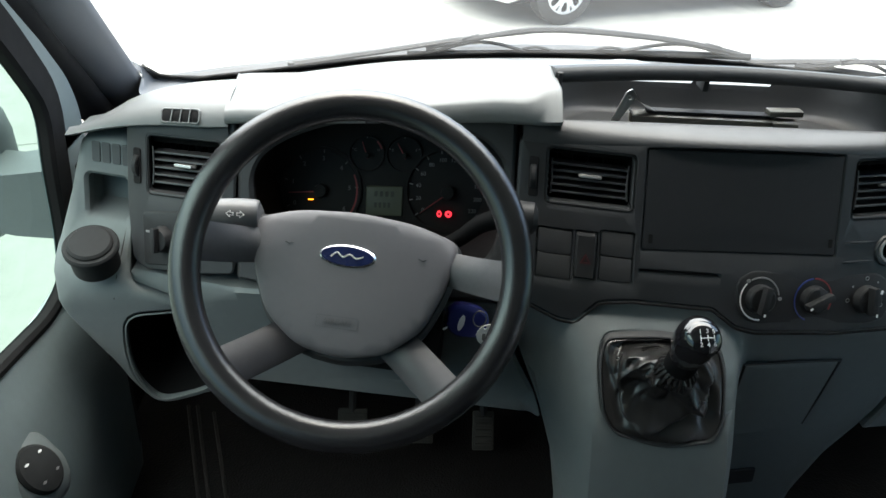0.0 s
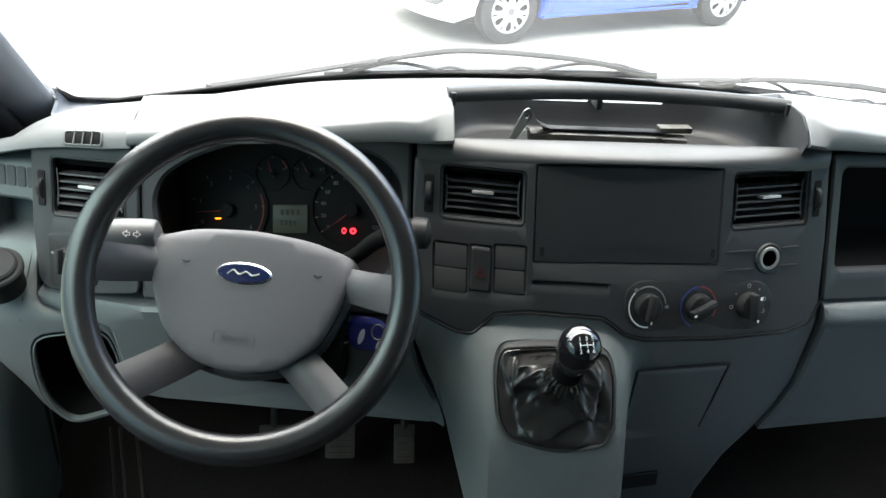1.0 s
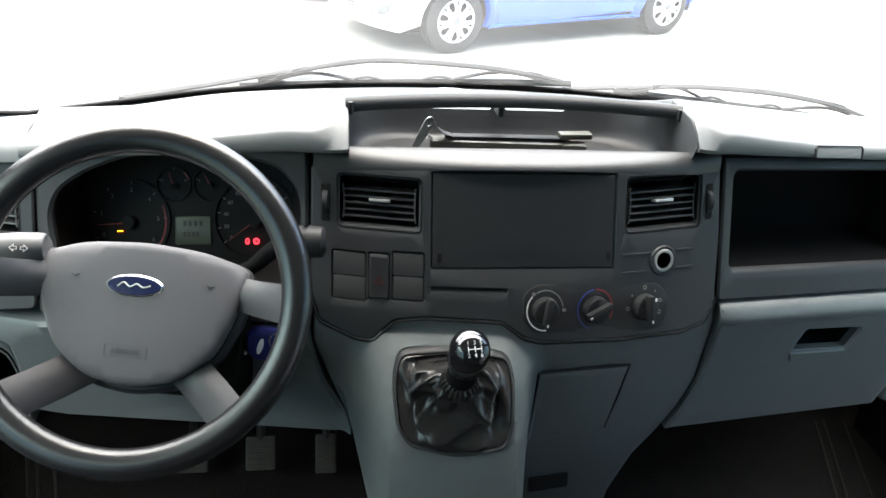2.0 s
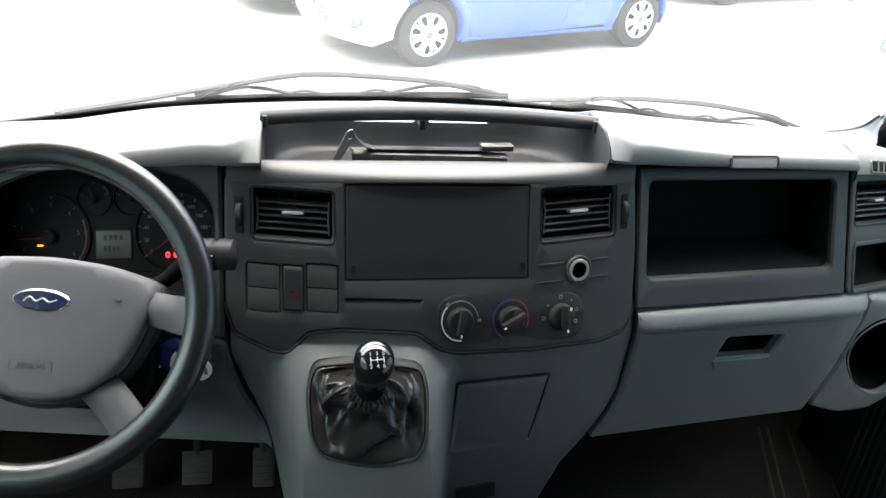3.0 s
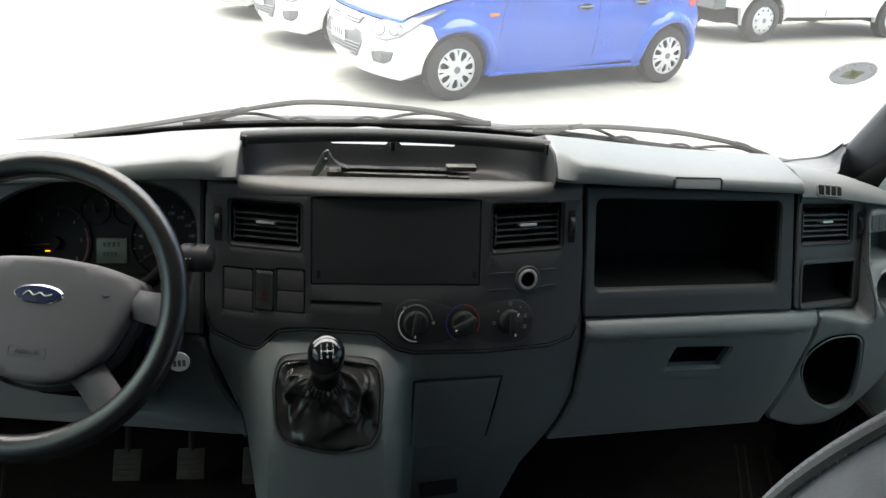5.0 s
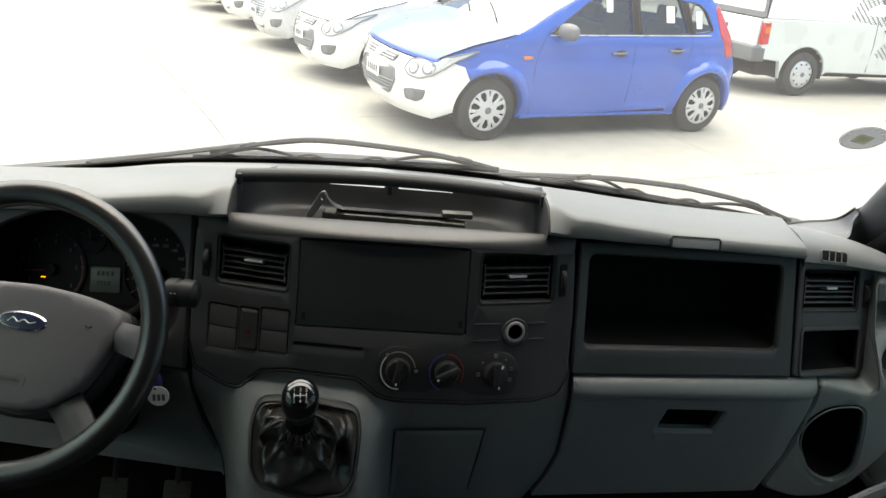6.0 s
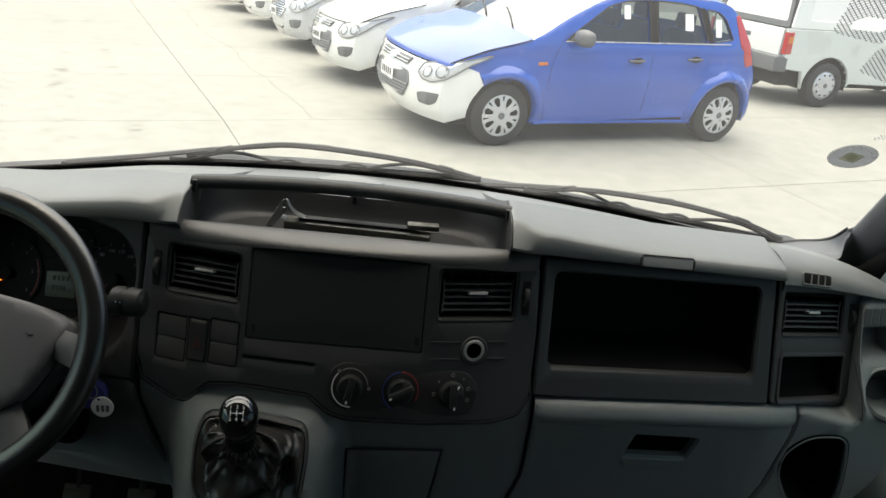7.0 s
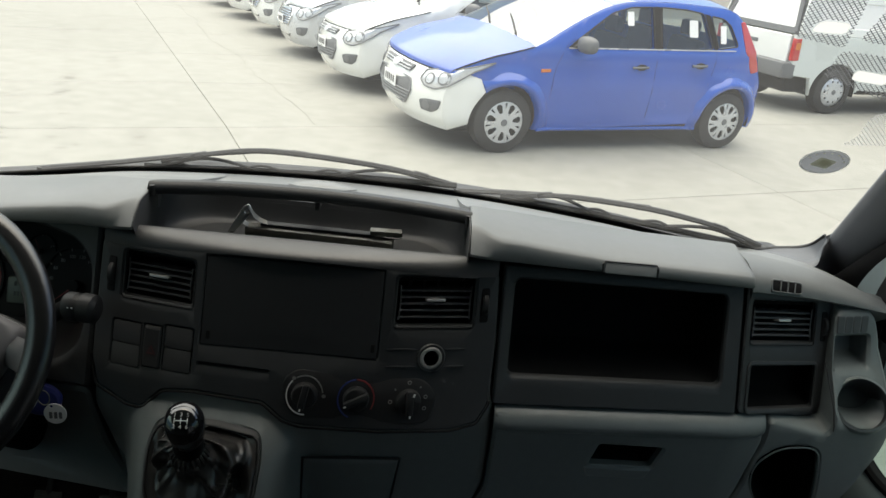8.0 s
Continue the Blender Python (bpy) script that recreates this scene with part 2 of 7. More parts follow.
def tube(pts, r, n=8, flat=1.0, caps=True, up=(0, 0, 1)):
    """A tube along points; r a number or a list; flat squashes it along up."""
    rows, pts = [], [Vector(p) for p in pts]
    for i, p in enumerate(pts):
        d = (pts[min(i + 1, len(pts) - 1)] - pts[max(i - 1, 0)]).normalized()
        s = d.cross(Vector(up))
        s = s.normalized() if s.length > 1e-4 else d.orthogonal().normalized()
        u = s.cross(d)
        q = r[i] if isinstance(r, (list, tuple)) else r
        rows.append([p + s * q * math.cos(2 * math.pi * k / n) + u * q * flat * math.sin(2 * math.pi * k / n) for k in range(n)])
    return loft(rows, close=True, caps=caps)


def rrect(x0, z0, x1, z1, r, n=5):
    """A rounded rectangle's points, anticlockwise."""
    out = []
    for cx, cz, a in ((x1 - r, z1 - r, 0), (x0 + r, z1 - r, 90), (x0 + r, z0 + r, 180), (x1 - r, z0 + r, 270)):
        for k in range(n + 1):
            q = radians(a + 90 * k / n)
            out.append((cx + r * math.cos(q), cz + r * math.sin(q)))
    return out


def rounded(pts, r, n=4):
    """A polygon with its corners rounded."""
    out, m = [], len(pts)
    for i in range(m):
        a, b, c = (Vector(pts[j % m]).to_2d() for j in (i - 1, i, i + 1))
        q = min(r, 0.45 * (a - b).length, 0.45 * (c - b).length)
        s, e = b + (a - b).normalized() * q, b + (c - b).normalized() * q
        for k in range(n + 1):
            t = k / n
            p = s * (1 - t) ** 2 + b * 2 * t * (1 - t) + e * t * t
            out.append((p.x, p.y))
    return out


def ellipse(cx, cz, a, b, n=28):
    return [(cx + a * math.cos(2 * math.pi * k / n), cz + b * math.sin(2 * math.pi * k / n)) for k in range(n)]


def area2(p):
    return sum(p[i - 1][0] * p[i][1] - p[i][0] * p[i - 1][1] for i in range(len(p)))


def shrunk(p, d):
    """The outline moved inwards by d (outwards: minus)."""
    if area2(p) < 0:
        p = p[::-1]
    out, n = [], len(p)
    for i in range(n):
        a, b, c = Vector(p[i - 1]), Vector(p[i]), Vector(p[(i + 1) % n])
        e, f = (b - a), (c - b)
        if e.length < 1e-7 or f.length < 1e-7:
            out.append((b.x, b.y))
            continue
        e, f = e.normalized(), f.normalized()
        m = Vector((-e.y - f.y, e.x + f.x))
        m = m.normalized() / max(0.5, math.sqrt(max(0.0, (1 + e.dot(f)) / 2))) if m.length > 1e-6 else Vector((-e.y, e.x))
        out.append((b.x + m.x * d, b.y + m.y * d))
    return out


def inside(x, z, poly):
    hit, n = False, len(poly)
    for i in range(n):
        (x1, z1), (x2, z2) = poly[i - 1], poly[i]
        if (z1 > z) != (z2 > z) and x < (x2 - x1) * (z - z1) / (z2 - z1) + x1:
            hit = not hit
    return hit


def plate(outer, holes, surf, thick=0.01, r=0.002, step=0.03, deep=(0, 1, 0)):
    """A plate with holes laid on a curved surface surf(x, z), its edges eased by r and its rims thick deep."""
    deep = Vector(deep)
    loops, pts, edges, edge_ids = [], [], [], set()

    def add(loop, edge):
        k = len(pts)
        pts.extend(Vector(q) for q in loop)
        edges.extend((k + i, k + (i + 1) % len(loop)) for i in range(len(loop)))
        if edge:
            edge_ids.update(range(k, k + len(loop)))

    solid_in = shrunk(outer, r) if r else outer
    add(outer, True)
    if r:
        add(solid_in, False)
    hole_out = []
    for h in holes:
        add(h, True)
        ho = shrunk(h, -r) if r else h
        hole_out.append(ho)
        if r:
            add(ho, False)
    xs, zs = [p[0] for p in outer], [p[1] for p in outer]
    nx, nz = max(1, round((max(xs) - min(xs)) / step)), max(1, round((max(zs) - min(zs)) / step))
    core = shrunk(outer, r + step * 0.3)
    for i in range(1, nx):
        for j in range(1, nz):
            x, z = min(xs) + (max(xs) - min(xs)) * i / nx, min(zs) + (max(zs) - min(zs)) * j / nz
            if inside(x, z, core) and not any(inside(x, z, shrunk(h, -step * 0.3)) for h in hole_out):
                pts.append(Vector((x, z)))
    vs, _, faces, orig, _, _ = geometry.delaunay_2d_cdt(pts, edges, [], 0, 1e-6)
    bm = bmesh.new()
    out = []
    for v, o in zip(vs, orig):
        on = any(k in edge_ids for k in o)
        out.append(bm.verts.new(Vector(surf(v.x, v.y)) + (deep * r if on else Vector())))
    for f in faces:
        c = sum((vs[k] for k in f), Vector((0, 0))) / len(f)
        if inside(c.x, c.y, outer) and not any(inside(c.x, c.y, h) for h in holes):
            try:
                bm.faces.new([out[k] for k in f])
            except ValueError:
                pass
    if thick:
        rim = [e for e in bm.edges if len(e.link_faces) == 1]
        made = bmesh.ops.extrude_edge_only(bm, edges=rim)["geom"]
        for v in made:
            if isinstance(v, bmesh.types.BMVert):
                v.co += deep * (thick - r)
    bmesh.ops.delete(bm, geom=[v for v in bm.verts if not v.link_faces], context="VERTS")
    return bm


def pocket(outline, surf, depth, taper=0.9, deep=(0, 1, 0), wall=0.0):
    """A recess: its side walls and its floor behind an outline on a surface."""
    deep = Vector(deep)
    cx, cz = sum(p[0] for p in outline) / len(outline), sum(p[1] for p in outline) / len(outline)
    rows = []
    for k, (s, d) in enumerate(((1.0, wall), ((1 + taper) / 2, depth * 0.6), (taper, depth * 0.97), (taper * 0.96, depth))):
        rows.append([Vector(surf(cx + (x - cx) * s, cz + (z - cz) * s)) + deep * d for x, z in outline])
    bm = bmesh.new()
    vs = grid_faces(bm, rows, close=True)
    bm.faces.new(vs[-1])
    return bm


def lettering(text, size, mat, parent, at, name="marking", deep=0.0004):
    """Raised writing in the built-in font, as a mesh."""
    cu = bpy.data.curves.new("text", "FONT")
    cu.body, cu.size, cu.extrude, cu.align_x, cu.align_y = text, size, deep, "CENTER", "CENTER"
    cu.resolution_u = 3
    tmp = new("tmp", cu)
    me = bpy.data.meshes.new_from_object(tmp.evaluated_get(bpy.context.evaluated_depsgraph_get()))
    bpy.data.objects.remove(tmp)
    bpy.data.curves.remove(cu)
    me.materials.clear()
    me.materials.append(mat)
    me.transform(at)
    ob = new(name, me)
    ob.parent = parent
    return ob


# ---- shape of the dashboard ----
def recede(x):
    a = abs(x)
    if a < 0.35:
        return 0.45 * (a * a - 0.0169)
    if a < 0.76:
        return 0.0475 + (a - 0.35) * 0.19
    return 0.1254 + 0.45 * (a - 0.76)


def droop(x):
    return (0.07 if x > 0 else 0.105) * max(0.0, abs(x) - 0.33) + (0.09 * max(0.0, x - 0.765))


def face_y(x, z):
    return 0.41 * (z - 0.9) + recede(x)


def ease(t):
    t = max(0.0, min(1.0, t))
    return t * t * (3 - 2 * t)


def on_face(lift=0.0):
    return lambda x, z: (x, face_y(x, z) - lift, z - droop(x))


def swell(x, z):
    """How far the gear lever's plinth stands out of the lower console."""
    side = ease((x + 0.262) / 0.07) * ease((0.045 - x) / 0.06)
    edge = 0.798 + 0.028 * ease((x + 0.245) / 0.06) * ease((0.014 - x) / 0.045)
    return side * max(0.0, 0.018 + 0.22 * (1 - math.exp(-(0.805 - z) / 0.17))) * ease((edge - z) / 0.03)


def low_y(x, z):
    return face_y(x, max(z, 0.80)) + (0.10 + 0.07 * ease((-0.30 - x) / 0.10)) * max(0.0, 0.80 - z)


def on_low(lift=0.0):
    return lambda x, z: (x, low_y(x, z) - swell(x, z) - lift, z - droop(x))


def face_matrix(x, z, lift=0.0):
    """The place and slope of the fascia at x, z: local x along it, local y up it, local z out of it."""
    p = Vector(on_face(lift)(x, z))
    right = (Vector(on_face()(x + 0.01, z)) - Vector(on_face()(x - 0.01, z))).normalized()
    up = (Vector(on_face()(x, z + 0.01)) - Vector(on_face()(x, z - 0.01))).normalized()
    out = right.cross(up)
    return Matrix.Translation(p) @ Matrix((right, up, out)).transposed().to_4x4()


def screen_y(x, z):
    return 0.74 - 0.09 * x * x - 1.0 * (z - (0.935 - 0.075 * x * x))


def base_y(x):
    return 0.735 - 0.09 * x * x - 0.042 * ease((x - 0.86) / 0.2)


def base_z(x):
    return 0.93 - 0.07 * x * x - 0.012 * ease((-x - 0.45) / 0.3) + 0.042 * ease((x - 0.86) / 0.2)

# ---- the van's cab ----
def structure(name, bm, mat, label, category, smooth=35.0):
    return tagged(part(name, bm, mat, None, "", smooth), label, category, "", "structure")


structure("floor", box(-1.08, 1.12, -1.75, 0.62, 0.14, 0.2, 0.01), M["carpet"], "black rubber mat floor of the van's cab", "floor")
FLOOR = bpy.data.objects["floor"]
for xa, ya, xb, yb in ((0.848, 0.21, 0.927, 0.43), (0.872, 0.21, 0.950, 0.43), (0.928, 0.20, 1.0, 0.42), (1.002, 0.20, 1.05, 0.36), (-0.84, 0.18, -0.92, 0.44), (-0.82, 0.18, -0.90, 0.44), (-0.786, 0.18, -0.86, 0.42)):
    # ribs paler than the mat, so their colour holds the light streaks
    part("mat_rib", tube([(xa - (xb - xa) * 0.8, ya - (yb - ya) * 0.8, 0.2), (xb, yb, 0.2)], 0.004, 6), M["mat_rib"], FLOOR)
fb = loft([[(x, y if z < 0.9 else base_y(x) + 0.02, z if z < 0.9 else base_z(x) - 0.012) for x in (-1.09, -0.8, -0.5, 0, 0.5, 0.8, 1.09)] for y, z in ((0.55, 0.15), (0.60, 0.3), (0.60, 0.55), (0.70, 0.75), (0.73, 0.91))])
structure("wall_front", fb, M["carpet"], "dark firewall carpet behind the pedals", "wall")
XC = [-1.12 + 2.26 * i / 12 for i in range(13)]
roof_line = [(0.105, 1.595), (0.07, 1.605), (-0.05, 1.66), (-0.3, 1.74), (-0.9, 1.785), (-1.76, 1.79), (-1.76, 1.85), (-0.9, 1.845), (-0.3, 1.80), (-0.05, 1.715), (0.10, 1.62)]
structure("ceiling", loft([[(x, y - 0.09 * x * x, z - 0.07 * x * x * (1 if y > -0.2 else 0.4)) for y, z in roof_line] for x in XC], close=True, caps=True), M["headliner"], "pale cloth headliner over the cab", "ceiling")
structure("wall_rear", box(-1.12, 1.14, -1.8, -1.75, 0.1, 2.03, 0.005), M["bulkhead"], "grey bulkhead panel behind the seats", "wall")

structure("wall_left", box(-1.08, -1.025, 0.36, 0.63, 0.1, 0.82, 0.004), M["carpet"], "dark trim beside the driver's footwell", "wall")
structure("wall_right", box(1.075, 1.13, 0.36, 0.63, 0.1, 0.82, 0.004), M["carpet"], "dark trim beside the passenger's footwell", "wall")

# windscreen: a curved pane with a black band round its lower edge
def screen_rows(z0, z1, lift, xs, steps):
    return [[(x, screen_y(x, z) + lift, z) for x in xs for z in (((base_z(x) + 0.005) * (1 - k / steps) + (1.60 - 0.07 * x * x) * (k / steps)) if z0 is None else base_z(x) + z0 + (z1 - z0) * k / steps,)] for k in range(steps + 1)]


XS = [-1.03 + 2.06 * i / 24 for i in range(25)]
windscreen = thing("window_1", "curved laminated windscreen of the van, with a faint veil of glare", "windscreen", kind="structure")
pane = part("pane", loft(screen_rows(None, 0, 0.0, XS, 16)), M["glass"], windscreen)
pane.visible_shadow = False
part("black_band", loft([[(x, screen_y(x, base_z(x) + h) + 0.004, base_z(x) + h) for x in XS] for h in (-0.02, 0.0, 0.014 )]), M["frit"], windscreen, "black printed band")
# pillars beside the windscreen
def pillar(side):
    rows = []
    for k in range(14):
        z = 0.80 + 0.72 * k / 13
        y = screen_y(1.03, z)
        w = 0.115 - 0.03 * k / 13
        e = 0.0 if side < 0 else max(0.0, 0.099 - 0.25 * (z - 0.895))
        prof = [(1.03, 0.03), (0.995, 0.02), (0.976, 0.004), (0.970, -0.012), (0.976, -0.030), (1.0, -0.048 - 0.2 * w), (1.024, -0.055 - 0.3 * w), (1.05, -0.06 - 0.3 * w)]
        rows.append([(side * (px + e), y + py, z) for px, py in prof])
    return loft(rows)


for i, side in enumerate((-1, 1)):
    structure("trim_%d" % (i + 1), pillar(side), M["pillar"], "dark grey windscreen pillar trim", "pillar trim", 60)
    e = 0.0 if side < 0 else 0.062
    rows = [[(side * (px + e), screen_y(1.03, z) + py, z) for px, py in ((1.05, -0.07), (1.026, -0.082), (1.020, -0.095), (1.024, -0.115), (1.034, -0.135), (1.06, -0.155))] for z in [0.70 + 0.86 * k / 12 for k in range(13)]]
    structure("trim_%d" % (i + 3), loft(rows), M["seal"], "black rubber door seal", "seal", 60)


# doors: lining, window opening with seal and pane
def door(side, name):
    DX = 1.03 if side < 0 else 1.085
    ob = thing(name, "grey lined front door with a deep window, closed", "door", kind="structure")
    outer = rounded([(-1.75, 0.1), (0.42, 0.1), (0.42, 0.62), (0.43, 0.90), (0.40, 0.97), (-0.05, 1.49), (-0.20, 1.70), (-1.75, 1.70)], 0.05)
    hole = rounded([(-1.1, 0.72), (-0.25, 0.715), (-0.03, 0.682), (0.16, 0.645), (0.25, 0.66), (0.268, 0.75), (0.272, 0.85), (0.292, 0.95), (0.20, 1.075), (-0.14, 1.45), (-0.26, 1.52), (-1.2, 1.54), (-1.25, 0.9)], 0.045)

    def lining(y, z):
        bulge = 0.062 * ease((0.70 - z) / 0.22) * ease((0.45 - y) / 0.2)
        return (side * (DX - bulge), y, z)

    part("lining", plate(outer, [shrunk(hole, -0.010)], lining, 0.022, 0.006, 0.08, deep=(side, 0, 0)), M["door_grey"], ob)
    broad, slim = shrunk(hole, -0.056), shrunk(hole, -0.016)
    rim = [(a[0] + (b[0] - a[0]) * ease((b[1] - 0.68) / 0.14), a[1] + (b[1] - a[1]) * ease((b[1] - 0.68) / 0.14)) for a, b in zip(slim, broad)]
    part("window_seal", plate(rim, [shrunk(hole, 0.004)], lambda y, z: (side * (DX - 0.008), y, z), 0.022, 0.006, 0.2, deep=(side, 0, 0)), M["seal"], ob, "broad black rubber seal")
    gl = part("pane", plate(shrunk(hole, -0.01), [], lambda y, z: (side * (DX + 0.010), y, z), 0, 0, 0.3), M["side_glass"], ob, "green-tinted side glass")
    gl.visible_shadow = False
    return ob


door_left = door(-1, "door_1")
door_right = door(1, "door_2")

# speaker grille and switch pod on the driver's door
part("map_pocket", plate(rounded([(0.17, 0.22), (0.29, 0.22), (0.30, 0.45), (0.27, 0.56), (0.19, 0.50), (0.165, 0.35)], 0.05), [], lambda y, z: (-0.972, y, z), 0.02, 0.006, 0.05, deep=(-1, 0, 0)), M["black"], door_left, "dark ribbed speaker panel")
part("kick_panel", plate(rounded([(-0.9, 0.13), (0.41, 0.13), (0.41, 0.47), (0.2, 0.53), (-0.9, 0.50)], 0.04), [], lambda y, z: (1.016, y, z), 0.02, 0.006, 0.1, deep=(1, 0, 0)), M["carpet"], door_right, "black lower door panel")
for k in range(9):
    part("panel_rib", tube([(1.0145, 0.06 + 0.02 * k, 0.20), (1.0145, 0.06 + 0.02 * k, 0.48)], 0.003, 5), M["black"], door_right)
PN = Vector((0.74, -0.25, 0.62)).normalized()
PR = Vector((0.28, 0.96, 0.05))
PR = (PR - PN * PR.dot(PN)).normalized()
PM = Matrix.Translation((-0.968, -0.088, 0.556)) @ Matrix((PR, PN.cross(PR), PN)).transposed().to_4x4()


def on_pod(lift):
    return lambda a, b: PM @ Vector((a, b, lift - 5.0 * (a * a + b * b)))


pod = part("switch_pod", plate(rounded([(-0.045, -0.06), (0.03, -0.062), (0.05, -0.03), (0.052, 0.04), (0.02, 0.066), (-0.035, 0.06), (-0.052, 0.02)], 0.03), [], on_pod(0.0), 0.07, 0.008, 0.02, deep=-PN), M["grey"], door_left)
sw = part("switch_plate", plate(ellipse(0, -0.002, 0.033, 0.040), [], on_pod(0.006), 0.012, 0.004, 0.02, deep=-PN), M["matte"], pod, "black window switch cluster")
for da, db, mt in ((-0.014, 0.018, "white_mark"), (0.014, 0.018, "white_mark"), (-0.014, -0.018, "grey_mark"), (0.014, -0.018, "grey_mark")):
    part("switch_mark", plate(rounded([(da - 0.0042, db), (da, db - 0.0024), (da + 0.0042, db), (da, db + 0.0024)], 0.0012), [], on_pod(0.0085), 0.001, 0, 0.02, deep=-PN), M[mt], sw)


# door mirrors outside
def door_mirror(side):
    ob = thing("door_mirror", "black door mirror on the van's front door", "mirror", "door mirrors")
    sh = bmesh.new()
    bmesh.ops.create_uvsphere(sh, u_segments=24, v_segments=14, radius=1.0)
    for v in sh.verts:
        c = v.co
        v.co = Vector((math.copysign(abs(c.x) ** 0.6, c.x) * 0.12, c.y * 0.10, math.copysign(abs(c.z) ** 0.6, c.z) * 0.15))
    part("housing", moved(sh, Matrix.Translation((side * 1.305, 0.46, 0.76))), M["bumper_grey"], ob)
    foot, end = (side * 1.066 if side < 0 else 1.121), side * 1.23
    part("arm", loft([[(foot, 0.31 + a, 0.70 + b) for a, b in ((0, 0), (0.11, 0), (0.11, 0.13), (0, 0.13))], [((foot + end) / 2, 0.34 + a, 0.685 + b) for a, b in ((0, 0), (0.10, 0), (0.10, 0.12), (0, 0.12))], [(end, 0.37 + a, 0.68 + b) for a, b in ((0, 0), (0.09, 0), (0.09, 0.12), (0, 0.12))]], close=True, caps=True), M["bumper_grey"], ob)
    part("mirror_glass", plate(rrect(side * 1.305 - 0.09, 0.65, side * 1.305 + 0.09, 0.87, 0.03), [], lambda x, z: (x, 0.364, z), 0.004, 0.001, 0.1), M["chrome"], ob)


door_mirror(-1)
door_mirror(1)

# wipers and cowl outside the glass
cowl = loft([[(x, base_y(x) + dy, base_z(x) + dz) for x in XS] for dy, dz in ((0.02, -0.005), (0.06, 0.004), (0.13, -0.01), (0.22, -0.06), (0.25, -0.2))])
tagged(part("cowl", cowl, M["black"]), "black plastic cowl under the windscreen", "cowl", "", "structure")


def wiper(points, blade, arm):
    """points: apex line of the long yoke; blade: its two ends; arm: from the pivot to the apex."""
    ob = thing("wiper", "black framed windscreen wiper lying parked", "wiper", "windscreen wipers")

    def at(p, lift=0.02):
        return Vector((p[0], screen_y(p[0], p[1]) + lift, p[1]))

    part("blade", tube([at((blade[0][0] + (blade[1][0] - blade[0][0]) * k / 10, blade[0][1] + (blade[1][1] - blade[0][1]) * k / 10), 0.012) for k in range(11)], 0.0060, 6, 1.3), M["black"], ob)
    part("yoke", tube(spline([at(p, 0.022) for p in points], 6), [0.0052 + 0.0032 * math.sin(math.pi * k / (6 * len(points) - 6)) for k in range(6 * len(points) - 5)], 6, 0.8), M["black"], ob)
    for a, b, rise, r, name in ((0.05, 0.36, 0.030, 0.0056, "bow"), (0.60, 0.95, 0.028, 0.0056, "bow"), (0.03, 0.16, 0.010, 0.0045, "claw"), (0.30, 0.44, 0.013, 0.0045, "claw"), (0.52, 0.66, 0.013, 0.0045, "claw"), (0.86, 0.99, 0.010, 0.0045, "claw")):
        q = [(blade[0][0] + (blade[1][0] - blade[0][0]) * k, blade[0][1] + (blade[1][1] - blade[0][1]) * k) for k in (a, (a + b) / 2, b)]
        part(name, tube(spline([at(q[0], 0.014), at((q[1][0], q[1][1] + rise), 0.02), at(q[2], 0.014)], 5), r, 6, 0.7), M["black"], ob)
    n = len(points)
    for k in (n // 2, 1, n - 2):
        part("joint", moved(box(-0.018, 0.018, -0.006, 0.006, -0.0065, 0.0065, 0.0025), Matrix.Translation(at(points[k], 0.024)) @ Matrix.Rotation(math.atan2(points[k + 1][1] - points[k - 1][1], points[k + 1][0] - points[k - 1][0]) * -1, 4, "Y")), M["black"], ob)
    part("arm", tube([at(p, 0.03) for p in arm], [0.011, 0.010, 0.009, 0.0075], 6, 0.6), M["black"], ob)
    part("hinge", moved(lathe([(0.0, 0.006), (0.009, 0.004), (0.010, 0.0), (0.010, -0.02)], 14), Matrix.Translation(at(arm[0], 0.028))), M["black"], ob)


wiper([(-0.42, 0.938), (-0.33, 0.968), (-0.21, 0.996), (-0.10, 0.999), (0.07, 0.986), (0.18, 0.969), (0.262, 0.952)], ((-0.46, 0.925), (0.265, 0.953)), [(-0.70, 0.893), (-0.52, 0.925), (-0.36, 0.962), (-0.16, 1.0)])
wiper([(0.40, 0.943), (0.47, 0.957), (0.55, 0.966), (0.687, 0.968), (0.78, 0.960), (0.863, 0.946), (0.965, 0.914)], ((0.37, 0.936), (0.985, 0.904)), [(0.27, 0.928), (0.38, 0.943), (0.48, 0.956), (0.60, 0.968)])

# ---- dashboard ----
dash = thing("dashboard", "charcoal and blue-grey plastic van dashboard with a blanked radio bay", "dashboard")


def pad_lip(x):
    """Height of the pads' lower front edge."""
    a = abs(x)
    if x > 0:
        return 1.034 + 0.0075 * max(0.0, min(1.0, (0.765 - a) / 0.3)) + 0.0145 * math.exp(-(a - 0.266) / 0.06) - droop(x)
    return 1.032 + 0.005 * max(0.0, min(1.0, (0.72 - a) / 0.3)) + 0.011 * math.exp(-(a - 0.252) / 0.06) - droop(x)


